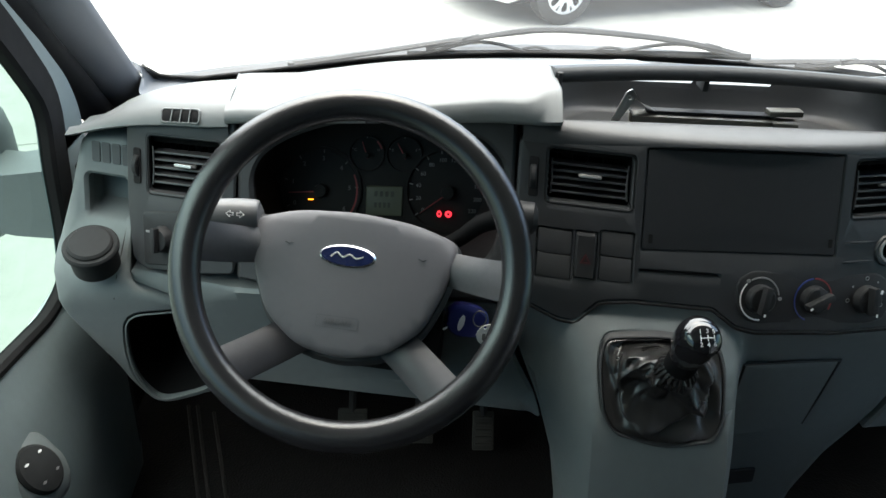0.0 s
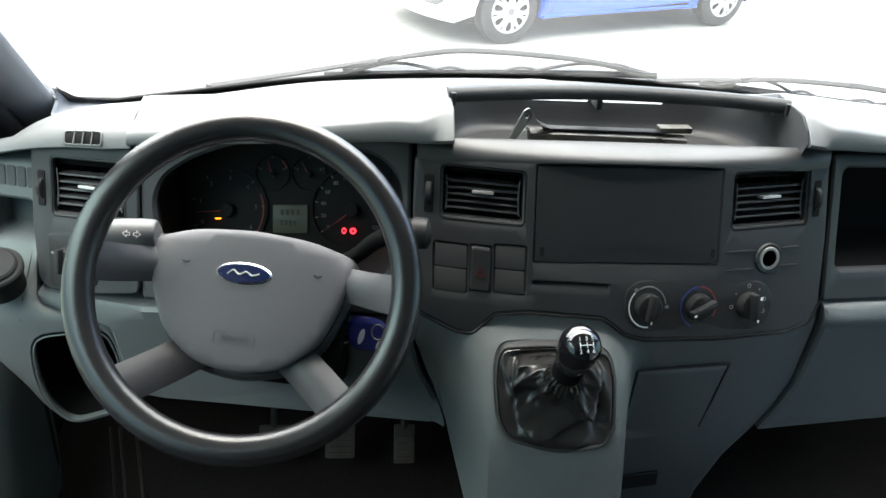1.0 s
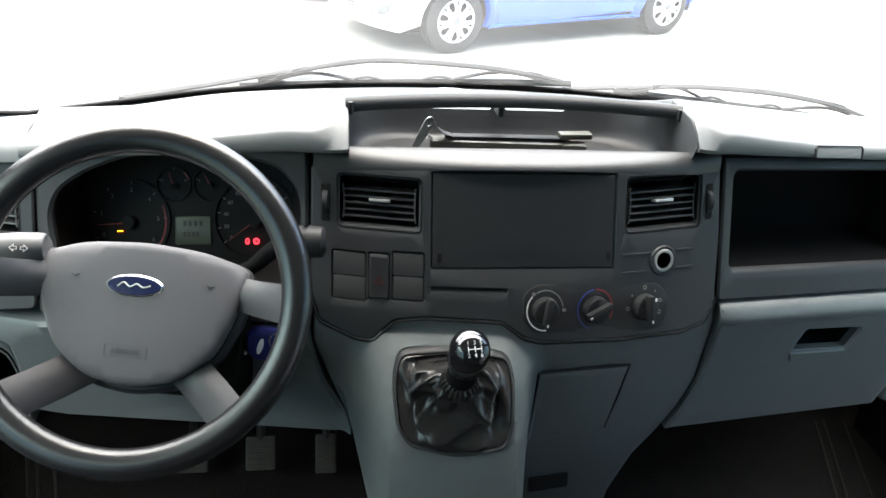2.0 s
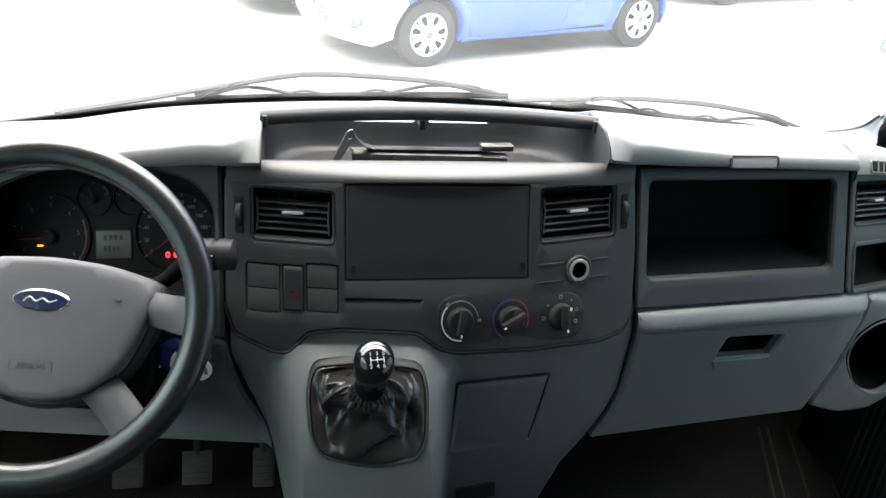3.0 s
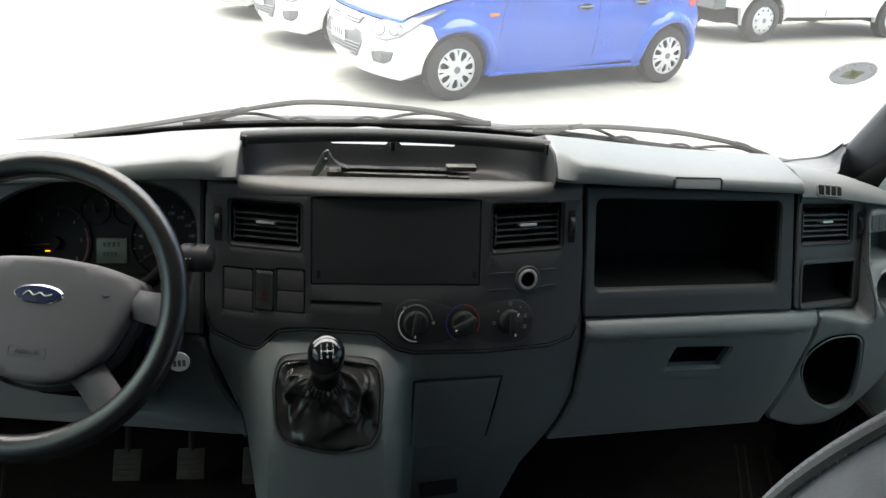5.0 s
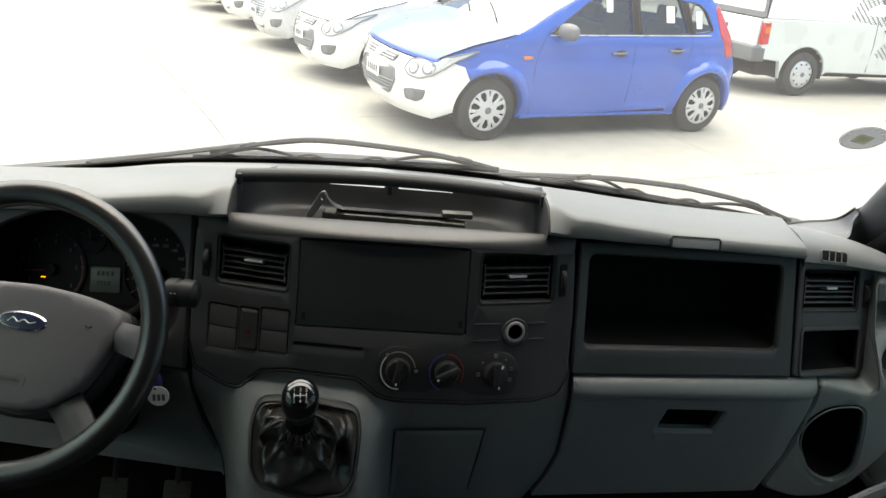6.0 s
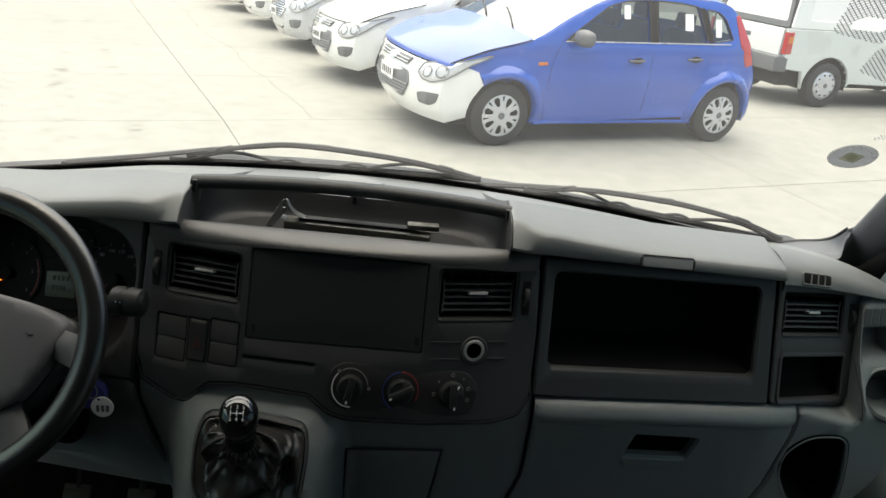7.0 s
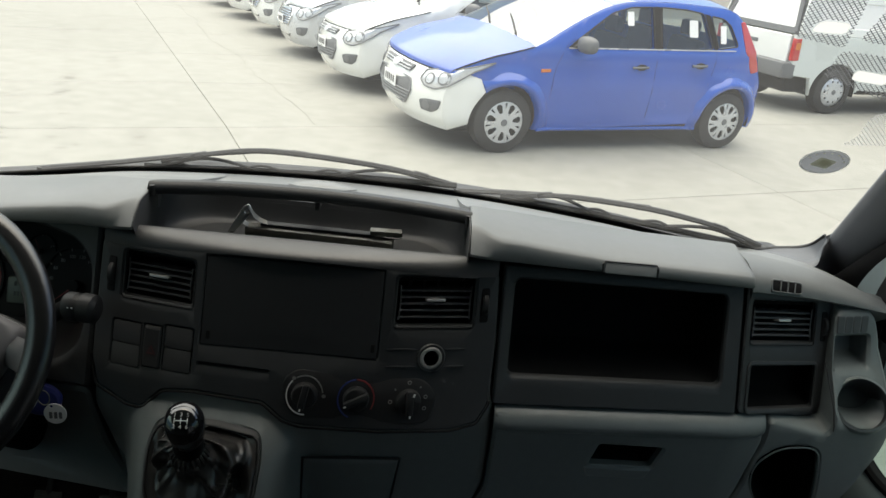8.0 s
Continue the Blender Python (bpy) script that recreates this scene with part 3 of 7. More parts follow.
def pad_profile(x, drop=0.0):
    """Section of the grey upper pad from its front lip back to the windscreen."""
    inner = 0.266 if x > 0 else 0.252
    y0, z0 = face_y(x, 1.035) - 0.012, pad_lip(x) - drop
    by, bz = base_y(x), base_z(x)
    top = z0 + 0.042 - 0.009 * ease((abs(x) - 0.26) / 0.3)
    # the crisp front edge runs back and up to the bridge at the inner end
    k = ease((inner + 0.052 - abs(x)) / 0.046)
    lift = 0.0205 + 0.010 * max(0.0, min(1.0, (0.5 - abs(x)) / 0.16))
    ye, ze = y0 + 0.006 + 0.028 * k, z0 + lift + (top - z0 - lift - 0.002) * 0.8 * k
    fy, fz = ye - y0 + 0.001, ze - z0 - 0.006
    cy, cz = y0 + 0.125 - ye, top - ze
    prof = [(y0 + 0.05, z0 - 0.004), (y0 + 0.012, z0 - 0.004), (y0 + 0.002, z0), (y0 - 0.001, z0 + 0.006), (y0 - 0.001 + fy * 0.45, z0 + 0.006 + fz * 0.55), (ye - fy * 0.12, ze - fz * 0.16), (ye + 0.0022, ze - 0.0006), (ye + cy * 0.12, ze + cz * 0.16 + 0.0006), (y0 + 0.125, top)]
    for j in range(1, 8):
        t = j / 7
        prof.append((y0 + 0.125 + (by - y0 - 0.125) * t, top + (bz - top) * t ** 0.92))
    return prof


def pad(xa, xb, n, drop=0.0):
    rows = [[(x, y, z) for y, z in pad_profile(x, drop)] for x in [xa, xa + 0.003, xa + 0.007, xa + 0.013, xa + 0.02] + [x for x in [xa + (xb - xa) * i / n for i in range(1, n)] if xa + 0.024 < x < xb - 0.024] + [xb - 0.02, xb - 0.013, xb - 0.007, xb - 0.003, xb]]
    b = loft(rows)
    for r_ in (rows[0], rows[-1]):
        b.faces.new([b.verts.new(p) for p in r_])
    return b


# inner ends lean back where the tray between the pads opens
def eased_ends(b, xa, xb):
    for v in b.verts:
        for xe, s in ((xa, 1), (xb, -1)):
            d = (v.co.x - xe) * s
            if 0 <= d < 0.02:
                low = pad_lip(xe) + 0.012
                v.co.z -= (0.003 if v.co.z > low or v.co.y > face_y(xe, 1.035) + 0.03 else 0.0) * (1 - math.sqrt(max(0.0, 1 - (1 - d / 0.02) ** 2)))
    return b


part("top_pad", eased_ends(pad(-0.720, -0.252, 40), -0.720, -0.252), M["pad"], dash, "grey soft-touch pad over the instruments", 50)
part("top_pad", eased_ends(pad(0.266, 0.765, 40), 0.266, 0.765), M["pad"], dash, "grey soft-touch pad over the open tray", 50)

# dark cheeks that close the pads' ends towards the tray
for xe, xc, s in ((-0.252, -0.2505, -1), (0.266, 0.2632, 1)):
    side = [q_ for q_ in pad_profile(xe)[2:] if q_[0] < 0.20]
    outline = shrunk(side + [(side[-1][0], 1.0), (side[0][0] + 0.03, 1.0)], 0.0035)
    part("tray_cheek", plate(outline, [], lambda y, z: (xc, y, z), 0.0012, 0, 0.05, deep=(s, 0, 0)), M["tray"], dash)

# lid seam in the passenger's pad
lid = rrect(0.4885, 1.0415, 0.5805, 1.0580, 0.004)
part("pad_lid", plate(lid, [], lambda x, z: (x, face_y(x, 1.035) - 0.0182 + (z - 1.035) * 0.33, z - droop(x)), 0.008, 0.0015, 0.02), M["pad"], dash)
part("lid_seam", tube([Vector((x, face_y(x, 1.035) - 0.0170 + (z - 1.035) * 0.33, z - droop(x))) for x, z in [(0.4862, 1.041), (0.4862, 1.056), (0.490, 1.0600), (0.579, 1.0600), (0.5828, 1.056), (0.5828, 1.040)]], 0.0016, 6), M["black"], dash)
part("lid_seam", tube([Vector((-0.515, face_y(-0.515, 1.035) - 0.0135 + h * 0.28, pad_lip(-0.515) + h)) for h in (0.0, 0.01, 0.02)], 0.0012, 6), M["black"], dash)


def foot_seam(side, u):
    """Seam between a corner pad and the foot of the pillar, u from 0 to 1."""
    u = min(1.0, u)
    bow = 1 - (1 - u) ** 2
    if side > 0:
        return Vector((0.953 + 0.092 * u, 0.621 - 0.306 * u, 0.904 + 0.05 * bow))
    return Vector((-0.905 - 0.060 * u, 0.585 - 0.255 * u, 0.875 + 0.047 * bow))


# the pillars' feet sweep inwards along the windscreen
def pillar_foot(side, trim, back, out):
    back = spline([Vector(p_) for p_ in back], 5)
    rows = []
    for i, r_ in enumerate(back):
        u = i / (len(back) - 1)
        f_ = r_.lerp(foot_seam(side, u) + Vector((0, 0, 0.001)), 1 - 0.96 * ease((u - 0.35) / 0.65))
        rows.append([r_.lerp(f_, q / 8) - Vector((0, 0, 0.016 * math.sin(math.pi * q / 8) * u)) for q in range(9)] + [f_ + Vector((-0.006 * side, -0.012, -0.009))])
    rows.append([Vector((side * (out - 0.002 * q), p_.y + 0.022, p_.z + 0.004)) for q, p_ in enumerate(rows[-1])])
    foot = part("pillar_foot", loft(rows), M["pillar"], bpy.data.objects[trim], "", 70)
    part("foot_edge", tube([r_ + Vector((-0.001 * side, 0.004, 0.0)) for r_ in back], 0.0032, 6), M["frit"], foot)
    return foot


pillar_foot(1, "trim_2", [(0.953, 0.621, 0.904), (0.983, 0.592, 0.924), (1.014, 0.566, 0.939), (1.029, 0.548, 0.952), (1.036, 0.531, 0.967), (1.040, 0.505, 0.995)], 1.072)
foot = pillar_foot(-1, "trim_1", [(-0.880, 0.690, 0.855), (-0.920, 0.666, 0.868), (-0.945, 0.655, 0.872), (-0.963, 0.643, 0.879), (-0.967, 0.626, 0.895), (-0.970, 0.600, 0.920)], 1.000)
part("foot_band", loft([[Vector(a) + Vector((0, 0.003, 0)), Vector(b) + Vector((0, 0.003, 0))] for a, b in (((-0.970, 0.600, 0.920), (-0.969, 0.598, 0.923)), ((-0.966, 0.645, 0.877), (-0.949, 0.634, 0.893)), ((-0.945, 0.658, 0.870), (-0.930, 0.647, 0.886)), ((-0.880, 0.695, 0.852), (-0.875, 0.673, 0.878)))]), M["frit"], foot)

# corner pads with the side demister grilles
CORNER = {-1: (0.716, 0.960), 1: (0.765, 1.058)}


def corner_section(side, x):
    """Section of a corner pad at x (taken as positive), from under its lip back to the windscreen."""
    xa, xb = CORNER[side]
    t = min(1.0, max(0.0, (x - xa) / (xb - xa)))
    sx = side * x
    fall = 0.004 + 0.012 * t if side > 0 else 0.004 + 0.022 * t ** 2
    y0 = face_y(sx, 1.03) - 0.007 - (0.05 if side > 0 else 0.02) * t ** 2
    z0 = 1.029 - droop(sx) - fall * 0.55 - (0.014 * t ** 3 if side < 0 else 0.0)
    top = z0 + 0.034 - (0.026 * t ** 1.5 if side > 0 else 0.042 * t ** 2.2)
    lipz = 0.024 - 0.020 * t ** 2
    by, bz = base_y(sx) - (0.03 if side > 0 else 0.10) * t ** 3, base_z(sx) + 0.004 - 0.01 * t
    if side > 0:
        bz += 0.021 * ease((x - 0.84) / 0.11)
        if x > 0.953:
            _, by, bz = foot_seam(1, (x - 0.953) / 0.092)
    elif x > 0.905:
        _, by, bz = foot_seam(-1, (x - 0.905) / 0.060)
    prof = [(y0 + 0.075, z0 - 0.024 - (0.034 * t ** 3 if side > 0 else 0.0)), (y0 + 0.012, z0 - 0.007), (y0, z0), (y0 + 0.003, z0 + lipz * 0.5), (y0 + 0.010, z0 + lipz * 0.85), (y0 + 0.022, z0 + lipz * 1.15), (y0 + 0.05, top)]
    for k in range(1, 11):
        prof.append((y0 + 0.05 + (by - y0 - 0.05) * k / 10, top + (bz - top) * max(0.0, (k / 10 - 0.13) / 0.87) ** 0.92))
    return prof


def corner(side):
    xa, xb = CORNER[side]
    rows = [[(side * x, y, z) for y, z in corner_section(side, x)] for x in [xa + (xb - xa) * i / 20 for i in range(21)]]
    if side > 0:
        rows.append([(1.078, y, z - 0.006) for _, y, z in rows[-1]])
    else:
        rows.append([(-0.985, y, z - 0.006) for _, y, z in rows[-1]])
    return joined(loft(rows), *(loft([r_, [(x, y, min(z, r_[0][2])) for x, y, z in r_]]) for r_ in (rows[0], rows[-1])))


part("corner_pad", corner(-1), M["pad"], dash, "grey corner pad with a demister grille", 50)
part("corner_pad", corner(1), M["pad"], dash, "grey corner pad with a demister grille", 50)

# tray between the pads
XT = [-0.300 + 0.616 * i / 30 for i in range(31)]


def ledge_z(x):
    """Where the front of the stack turns into the ledge before the tray."""
    return 1.034 - 0.014 * min(1.0, (x / 0.265) ** 2)


LEDGE_Y, LEDGE_Z = 0.097, 1.0455
rows = []
for x in XT:
    zf = ledge_z(x)
    yf = face_y(x, zf)
    dy, dz = LEDGE_Y - yf, LEDGE_Z - zf
    rows.append([(x, yf + dy * t, zf + dz * h) for t, h in ((-0.02, -0.12), (0.0, 0.06), (0.06, 0.30), (0.18, 0.55), (0.40, 0.78), (0.70, 0.94), (0.92, 1.0), (1.0, 0.97))] + [(x, LEDGE_Y + 0.005, LEDGE_Z - 0.005), (x, LEDGE_Y + 0.008, LEDGE_Z - 0.02)])
part("stack_top_ledge", loft(rows), M["tray"], dash, "charcoal ledge before the tray", 60)
# bowl of the tray: its walls turn in a wide curve from the pads' ends to the back
bowl = [(-0.251, 0.085), (-0.251, 0.14)]
bowl += [(-0.161 - 0.090 * math.cos(radians(a)), 0.198 + 0.092 * math.sin(radians(a))) for a in range(0, 91, 10)]
bowl += [(-0.161 + 0.335 * k / 24, 0.290) for k in range(1, 24)]
bowl += [(0.174 + 0.090 * math.sin(radians(a)), 0.198 + 0.092 * math.cos(radians(a))) for a in range(0, 91, 10)]
bowl += [(0.264, 0.14), (0.264, 0.085)]
rows = []
for x, y in bowl:
    slot = (-0.112 < x < -0.005 or 0.012 < x < 0.124) and y > 0.285
    high = 1.0365 if slot else min(1.055 + 0.03 * ease((0.26 - y) / 0.1), (1.036 if x < 0 else 1.044) + max(0.0, y - 0.072) * 0.5)
    inward = Vector((0.007 - x, 0.15 - y, 0)).normalized()
    rows.append([(x + inward.x * d, y + inward.y * d, z if h is None else h) for d, z, h in ((0.028, 0.990, None), (0.014, 0.9925, None), (0.007, 0.998, None), (0.002, 1.008, None), (0.0, 1.02, None), (-0.003, 0, high))])
part("tray_wall", loft(rows), M["tray"], dash, "curved charcoal wall of the open tray", 40)
rows = [[(x, LEDGE_Y + 0.006, 1.03) for x in XT], [(x, LEDGE_Y + 0.018, 1.002) for x in XT], [(x, LEDGE_Y + 0.035, 0.993) for x in XT], [(x, 0.21, 0.9905) for x in XT], [(x, 0.285, 0.9895) for x in XT]]
part("tray_floor", loft(rows), M["tray"], dash, "charcoal tray floor")
# deck from the tray back to the windscreen
rows = [[(x, 0.291 + (base_y(x) - 0.291) * t, 1.029 + (base_z(x) - 1.029) * t) for x in [-0.27 + 0.56 * i / 20 for i in range(21)]] for t in [k / 8 for k in range(9)]]
part("deck", loft(rows), M["pad"], dash, "grey deck between tray and windscreen")

part("deck_bump", loft([[(-0.03 + 0.075 * s * math.cos(a), 0.60 + 0.04 * s * math.sin(a), 0.962 - 0.20 * 0.04 * s * math.sin(a) + 0.012 * (1 - s * s)) for a in [2 * math.pi * k / 24 for k in range(24)]] for s in (1.0, 0.85, 0.6, 0.3, 0.05)], close=True), M["pad"], dash, "shallow round bump", 60)


def bridge_at(t):
    """The bridge over the tray, t from -1 to 1."""
    return Vector((0.007 + 0.261 * t, 0.160 + 0.03 * (1 - t * t), 1.0855 + 0.002 * (1 - t * t)))


BT = [-1 + 2 * k / 24 for k in range(25)]
rows = []
for t in BT:
    p = bridge_at(t)
    rows.append([p + Vector((0, 0.013 * math.cos(a) + 0.075 * max(0, math.cos(a)), 0.0115 * math.sin(a) - 0.022 * max(0, math.cos(a)))) for a in [2 * math.pi * j / 14 for j in range(14)]])
part("bridge", loft(rows, close=True, caps=True), M["charcoal"], dash, "dark rounded bar over the tray")
part("slot_post", box(-0.001, 0.008, 0.255, 0.292, 1.036, 1.062, 0.002), M["charcoal"], dash)
for x in (-0.247, 0.262):
    part("bridge_pin", moved(lathe([(0.0, 0.004), (0.004, 0.003), (0.0045, -0.015)], 14), Matrix.Translation((x, 0.150, 1.090))), M["black"], dash)


# air vents with slats, a tab and a wheel
def slatted_vent(x0, z0, x1, z1, wheel, n=5):
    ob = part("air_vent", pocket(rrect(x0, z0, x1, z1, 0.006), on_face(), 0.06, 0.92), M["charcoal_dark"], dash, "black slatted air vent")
    part("vent_frame", plate(rrect(x0 - 0.004, z0 - 0.004, x1 + 0.004, z1 + 0.004, 0.008), [rrect(x0 + 0.002, z0 + 0.002, x1 - 0.002, z1 - 0.002, 0.006)], on_face(-0.002), 0.012, 0.002, 0.05), M["charcoal"], ob)
    def inner(x, z, back):
        p = Vector(on_face()(x0, z)).lerp(Vector(on_face()(x1, z)), (x - x0) / (x1 - x0))
        return p + Vector((0, back, 0))
    h = z1 - z0
    for k in range(n):
        z = z0 + h * (0.165 + 0.125 * k)
        rows = []
        for x in [x0 + 0.007 + (x1 - x0 - 0.014) * i / 8 for i in range(9)]:
            p = inner(x, z, 0.009 + 0.003 * k / n)
            rows.append([p + Vector((0, dy, dz)) for dy, dz in ((0, 0.0006), (0.0008, 0.0016), (0.024, -0.003), (0.024, -0.0045), (0.0008, -0.0016), (0, -0.0006))])
        part("slat", loft(rows, close=True, caps=True), M["slat"], ob)
    # swivelling carrier of the slats: upright cheeks; above, shade put in as a sheet
    for xe, s in ((x0 + 0.0065, -1), (x1 - 0.0065, 1)):
        part("cheek", tube([inner(xe - s * 0.0015 * math.sin(math.pi * q / 6), z0 + h * (0.12 + 0.66 * q / 6), 0.009) for q in range(7)], 0.0014, 6), M["slat"], ob)
    # added near-black sheet for the shaded gap over the slats
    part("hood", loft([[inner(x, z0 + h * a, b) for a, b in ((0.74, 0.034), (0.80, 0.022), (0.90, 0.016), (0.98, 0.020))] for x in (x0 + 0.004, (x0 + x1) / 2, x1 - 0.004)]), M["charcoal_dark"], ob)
    for k in range(5):
        x = x0 + (x1 - x0) * (k + 0.8) / 5.6
        p, q = inner(x, z0 + h * 0.12, 0), inner(x, z0 + h * 0.72, 0)
        part("vane", loft([[p + Vector((0, 0.030, 0)), p + Vector((0.006, 0.052, 0))], [q + Vector((0, 0.030, 0)), q + Vector((0.006, 0.052, 0))]]), M["charcoal"], ob)
    m = Matrix.Translation(Vector((0, 0.006, 0))) @ face_matrix((x0 + x1) / 2, z0 + h * 0.53, 0.0)
    part("tab", moved(box(-0.0155, 0.0155, -0.0024, 0.0024, -0.012, 0.004, 0.0018), m), M["tab"], ob, "small silver tab")
    mw = face_matrix(wheel, (z0 + z1) / 2 - 0.004, 0.0)
    slot = part("wheel_slot", plate(rrect(wheel - 0.0065, (z0 + z1) / 2 - 0.029, wheel + 0.0065, (z0 + z1) / 2 + 0.021, 0.003), [], on_face(0.0012), 0.004, 0.001, 0.05), M["seal"], ob)
    part("wheel", moved(moved(lathe([(0.0, 0.0045), (0.019, 0.0045), (0.0205, 0.003), (0.0205, -0.003), (0.019, -0.0045), (0.0, -0.0045)], 36), Matrix.Rotation(radians(90), 4, "Y")), mw @ Matrix.Translation((0, 0, -0.011))), M["button"], ob)
    return ob


VENTS = [(-0.265, 0.945, -0.149, 1.014, -0.283), (0.158, 0.944, 0.283, 1.019, 0.299), (-0.848, 0.922, -0.728, 1.004, -0.866), (0.773, 0.939, 0.920, 1.0125, 0.941)]
for v in VENTS:
    slatted_vent(*v)

# centre stack
stack_out = rounded([(-0.304, 0.95), (-0.304, 0.85), (-0.292, 0.815), (-0.24, 0.797), (-0.216, 0.796), (-0.185, 0.826), (-0.14, 0.832), (-0.03, 0.829), (0.004, 0.806), (0.03, 0.800), (0.15, 0.797), (0.26, 0.796), (0.302, 0.804), (0.319, 0.83), (0.322, 0.92), (0.318, 1.0205)] + [(0.27 - 0.06 * k, ledge_z(0.27 - 0.06 * k) + 0.0005) for k in range(10)] + [(-0.303, 1.0205)], 0.006)
RADIO = rrect(-0.1335, 0.898, 0.1385, 1.0255, 0.003)
LIGHTER = (0.221, 0.902)
stack_holes = [rrect(v[0], v[1], v[2], v[3], 0.006) for v in VENTS[:2]] + [RADIO, rrect(-0.273, 0.849, -0.226, 0.912, 0.003), rrect(-0.2225, 0.853, -0.193, 0.913, 0.003), rrect(-0.1885, 0.854, -0.144, 0.917, 0.003), ellipse(*LIGHTER, 0.0165, 0.0165), rrect(-0.133, 0.8695, -0.024, 0.8725, 0.0012)]
part("centre_fascia", plate(stack_out, stack_holes, on_face(), 0.02, 0.003, 0.02), M["charcoal"], dash, "charcoal centre stack")
part("blank_panel", plate(shrunk(RADIO, 0.0012), [], lambda x, z: (x, 0.41 * (z - 0.9) + 0.35 * recede(x) + 0.001, z), 0.012, 0.0008, 0.02), M["blank"], dash, "blank panel over the radio bay", 12)
for x, z in ((-0.122, 0.913), (0.130, 0.914)):
    part("panel_slot", plate(rrect(x - 0.0028, z - 0.0055, x + 0.0028, z + 0.0055, 0.001), [], lambda x, z: (x, 0.41 * (z - 0.9) + 0.35 * recede(x) + 0.0003, z), 0.002, 0, 0.05), M["seal"], dash)
part("slot_floor", plate(rrect(-0.14, 0.866, -0.02, 0.876, 0.001), [], on_face(-0.012), 0.002, 0, 0.05), M["black"], dash)
part("fascia_gap", tube([Vector(on_face(0.0)(x, z)) + Vector((0, -0.0004, -0.0006)) for x, z in [q_ for q_ in shrunk(stack_out, -0.0012) if q_[1] < 0.90]], 0.0018, 6), M["seal"], dash)
# switches
for x0, x1, za, zb, split in ((-0.2725, -0.2265, 0.8495, 0.9115, True), (-0.222, -0.1935, 0.8535, 0.9125, False), (-0.188, -0.1445, 0.8545, 0.9165, True)):
    if split:
        zm = (za + zb) / 2
        part("switch_blank", plate(rrect(x0, zm + 0.0006, x1, zb, 0.003), [], on_face(-0.0006), 0.012, 0.0006, 0.05), M["switch"], dash)
        part("switch_blank", plate(rrect(x0, za, x1, zm - 0.0006, 0.003), [], on_face(-0.0006), 0.012, 0.0006, 0.05), M["switch"], dash)
    else:
        haz = part("hazard_switch", plate(rrect(x0, za, x1, zb, 0.004), [], on_face(0.0022), 0.015, 0.003, 0.02), M["switch"], dash, "hazard switch with a dark red triangle")
        cx, cz = (x0 + x1) / 2, (za + zb) / 2 - 0.003
        tri = [(cx - 0.0075, cz - 0.006), (cx + 0.0075, cz - 0.006), (cx, cz + 0.0075)]
        part("hazard_mark", plate(tri, [shrunk(tri, 0.0022)], on_face(0.0032), 0.001, 0, 0.05), M["red_dim"], haz)
# cigarette lighter socket
lm = face_matrix(*LIGHTER, 0.0)
lg = part("power_socket", moved(lathe([(0.0118, 0.002), (0.0125, 0.004), (0.0155, 0.0042), (0.0172, 0.003), (0.0175, -0.002)], 36), lm), M["satin"], dash, "bright ringed power socket")
part("socket_bore", moved(lathe([(0.0118, 0.003), (0.0112, -0.03), (0.0, -0.03)], 28), lm), M["charcoal_dark"], lg)
part("socket_surround", moved(lathe([(0.0175, 0.0025), (0.021, 0.003), (0.023, 0.0)], 36), lm), M["charcoal"], lg)
for xa, xb in ((0.152, 0.199), (0.243, 0.274)):
    for z in (0.8895, 0.9145):
        part("socket_ridge", tube([on_face(0.0002)(xa + (xb - xa) * k / 4, z) for k in range(5)], [0.0006, 0.0016, 0.0018, 0.0016, 0.0006], 6), M["charcoal"], dash)
# heater controls
hv = part("heater_panel", plate(rounded([(0.0, 0.868), (0.02, 0.880), (0.215, 0.872), (0.236, 0.848), (0.228, 0.812), (0.205, 0.806), (0.02, 0.813), (0.0, 0.832)], 0.018), [], on_face(0.0022), 0.008, 0.002, 0.03), M["button"], dash, "heater panel with three rotary knobs")


def arc(cx, cz, r, a0, a1, w=0.0009, n=22):
    pa = [(cx + (r + w) * math.cos(radians(a0 + (a1 - a0) * k / n)), cz + (r + w) * math.sin(radians(a0 + (a1 - a0) * k / n))) for k in range(n + 1)]
    pb = [(cx + (r - w) * math.cos(radians(a0 + (a1 - a0) * k / n)), cz + (r - w) * math.sin(radians(a0 + (a1 - a0) * k / n))) for k in range(n, -1, -1)]
    return pa + pb


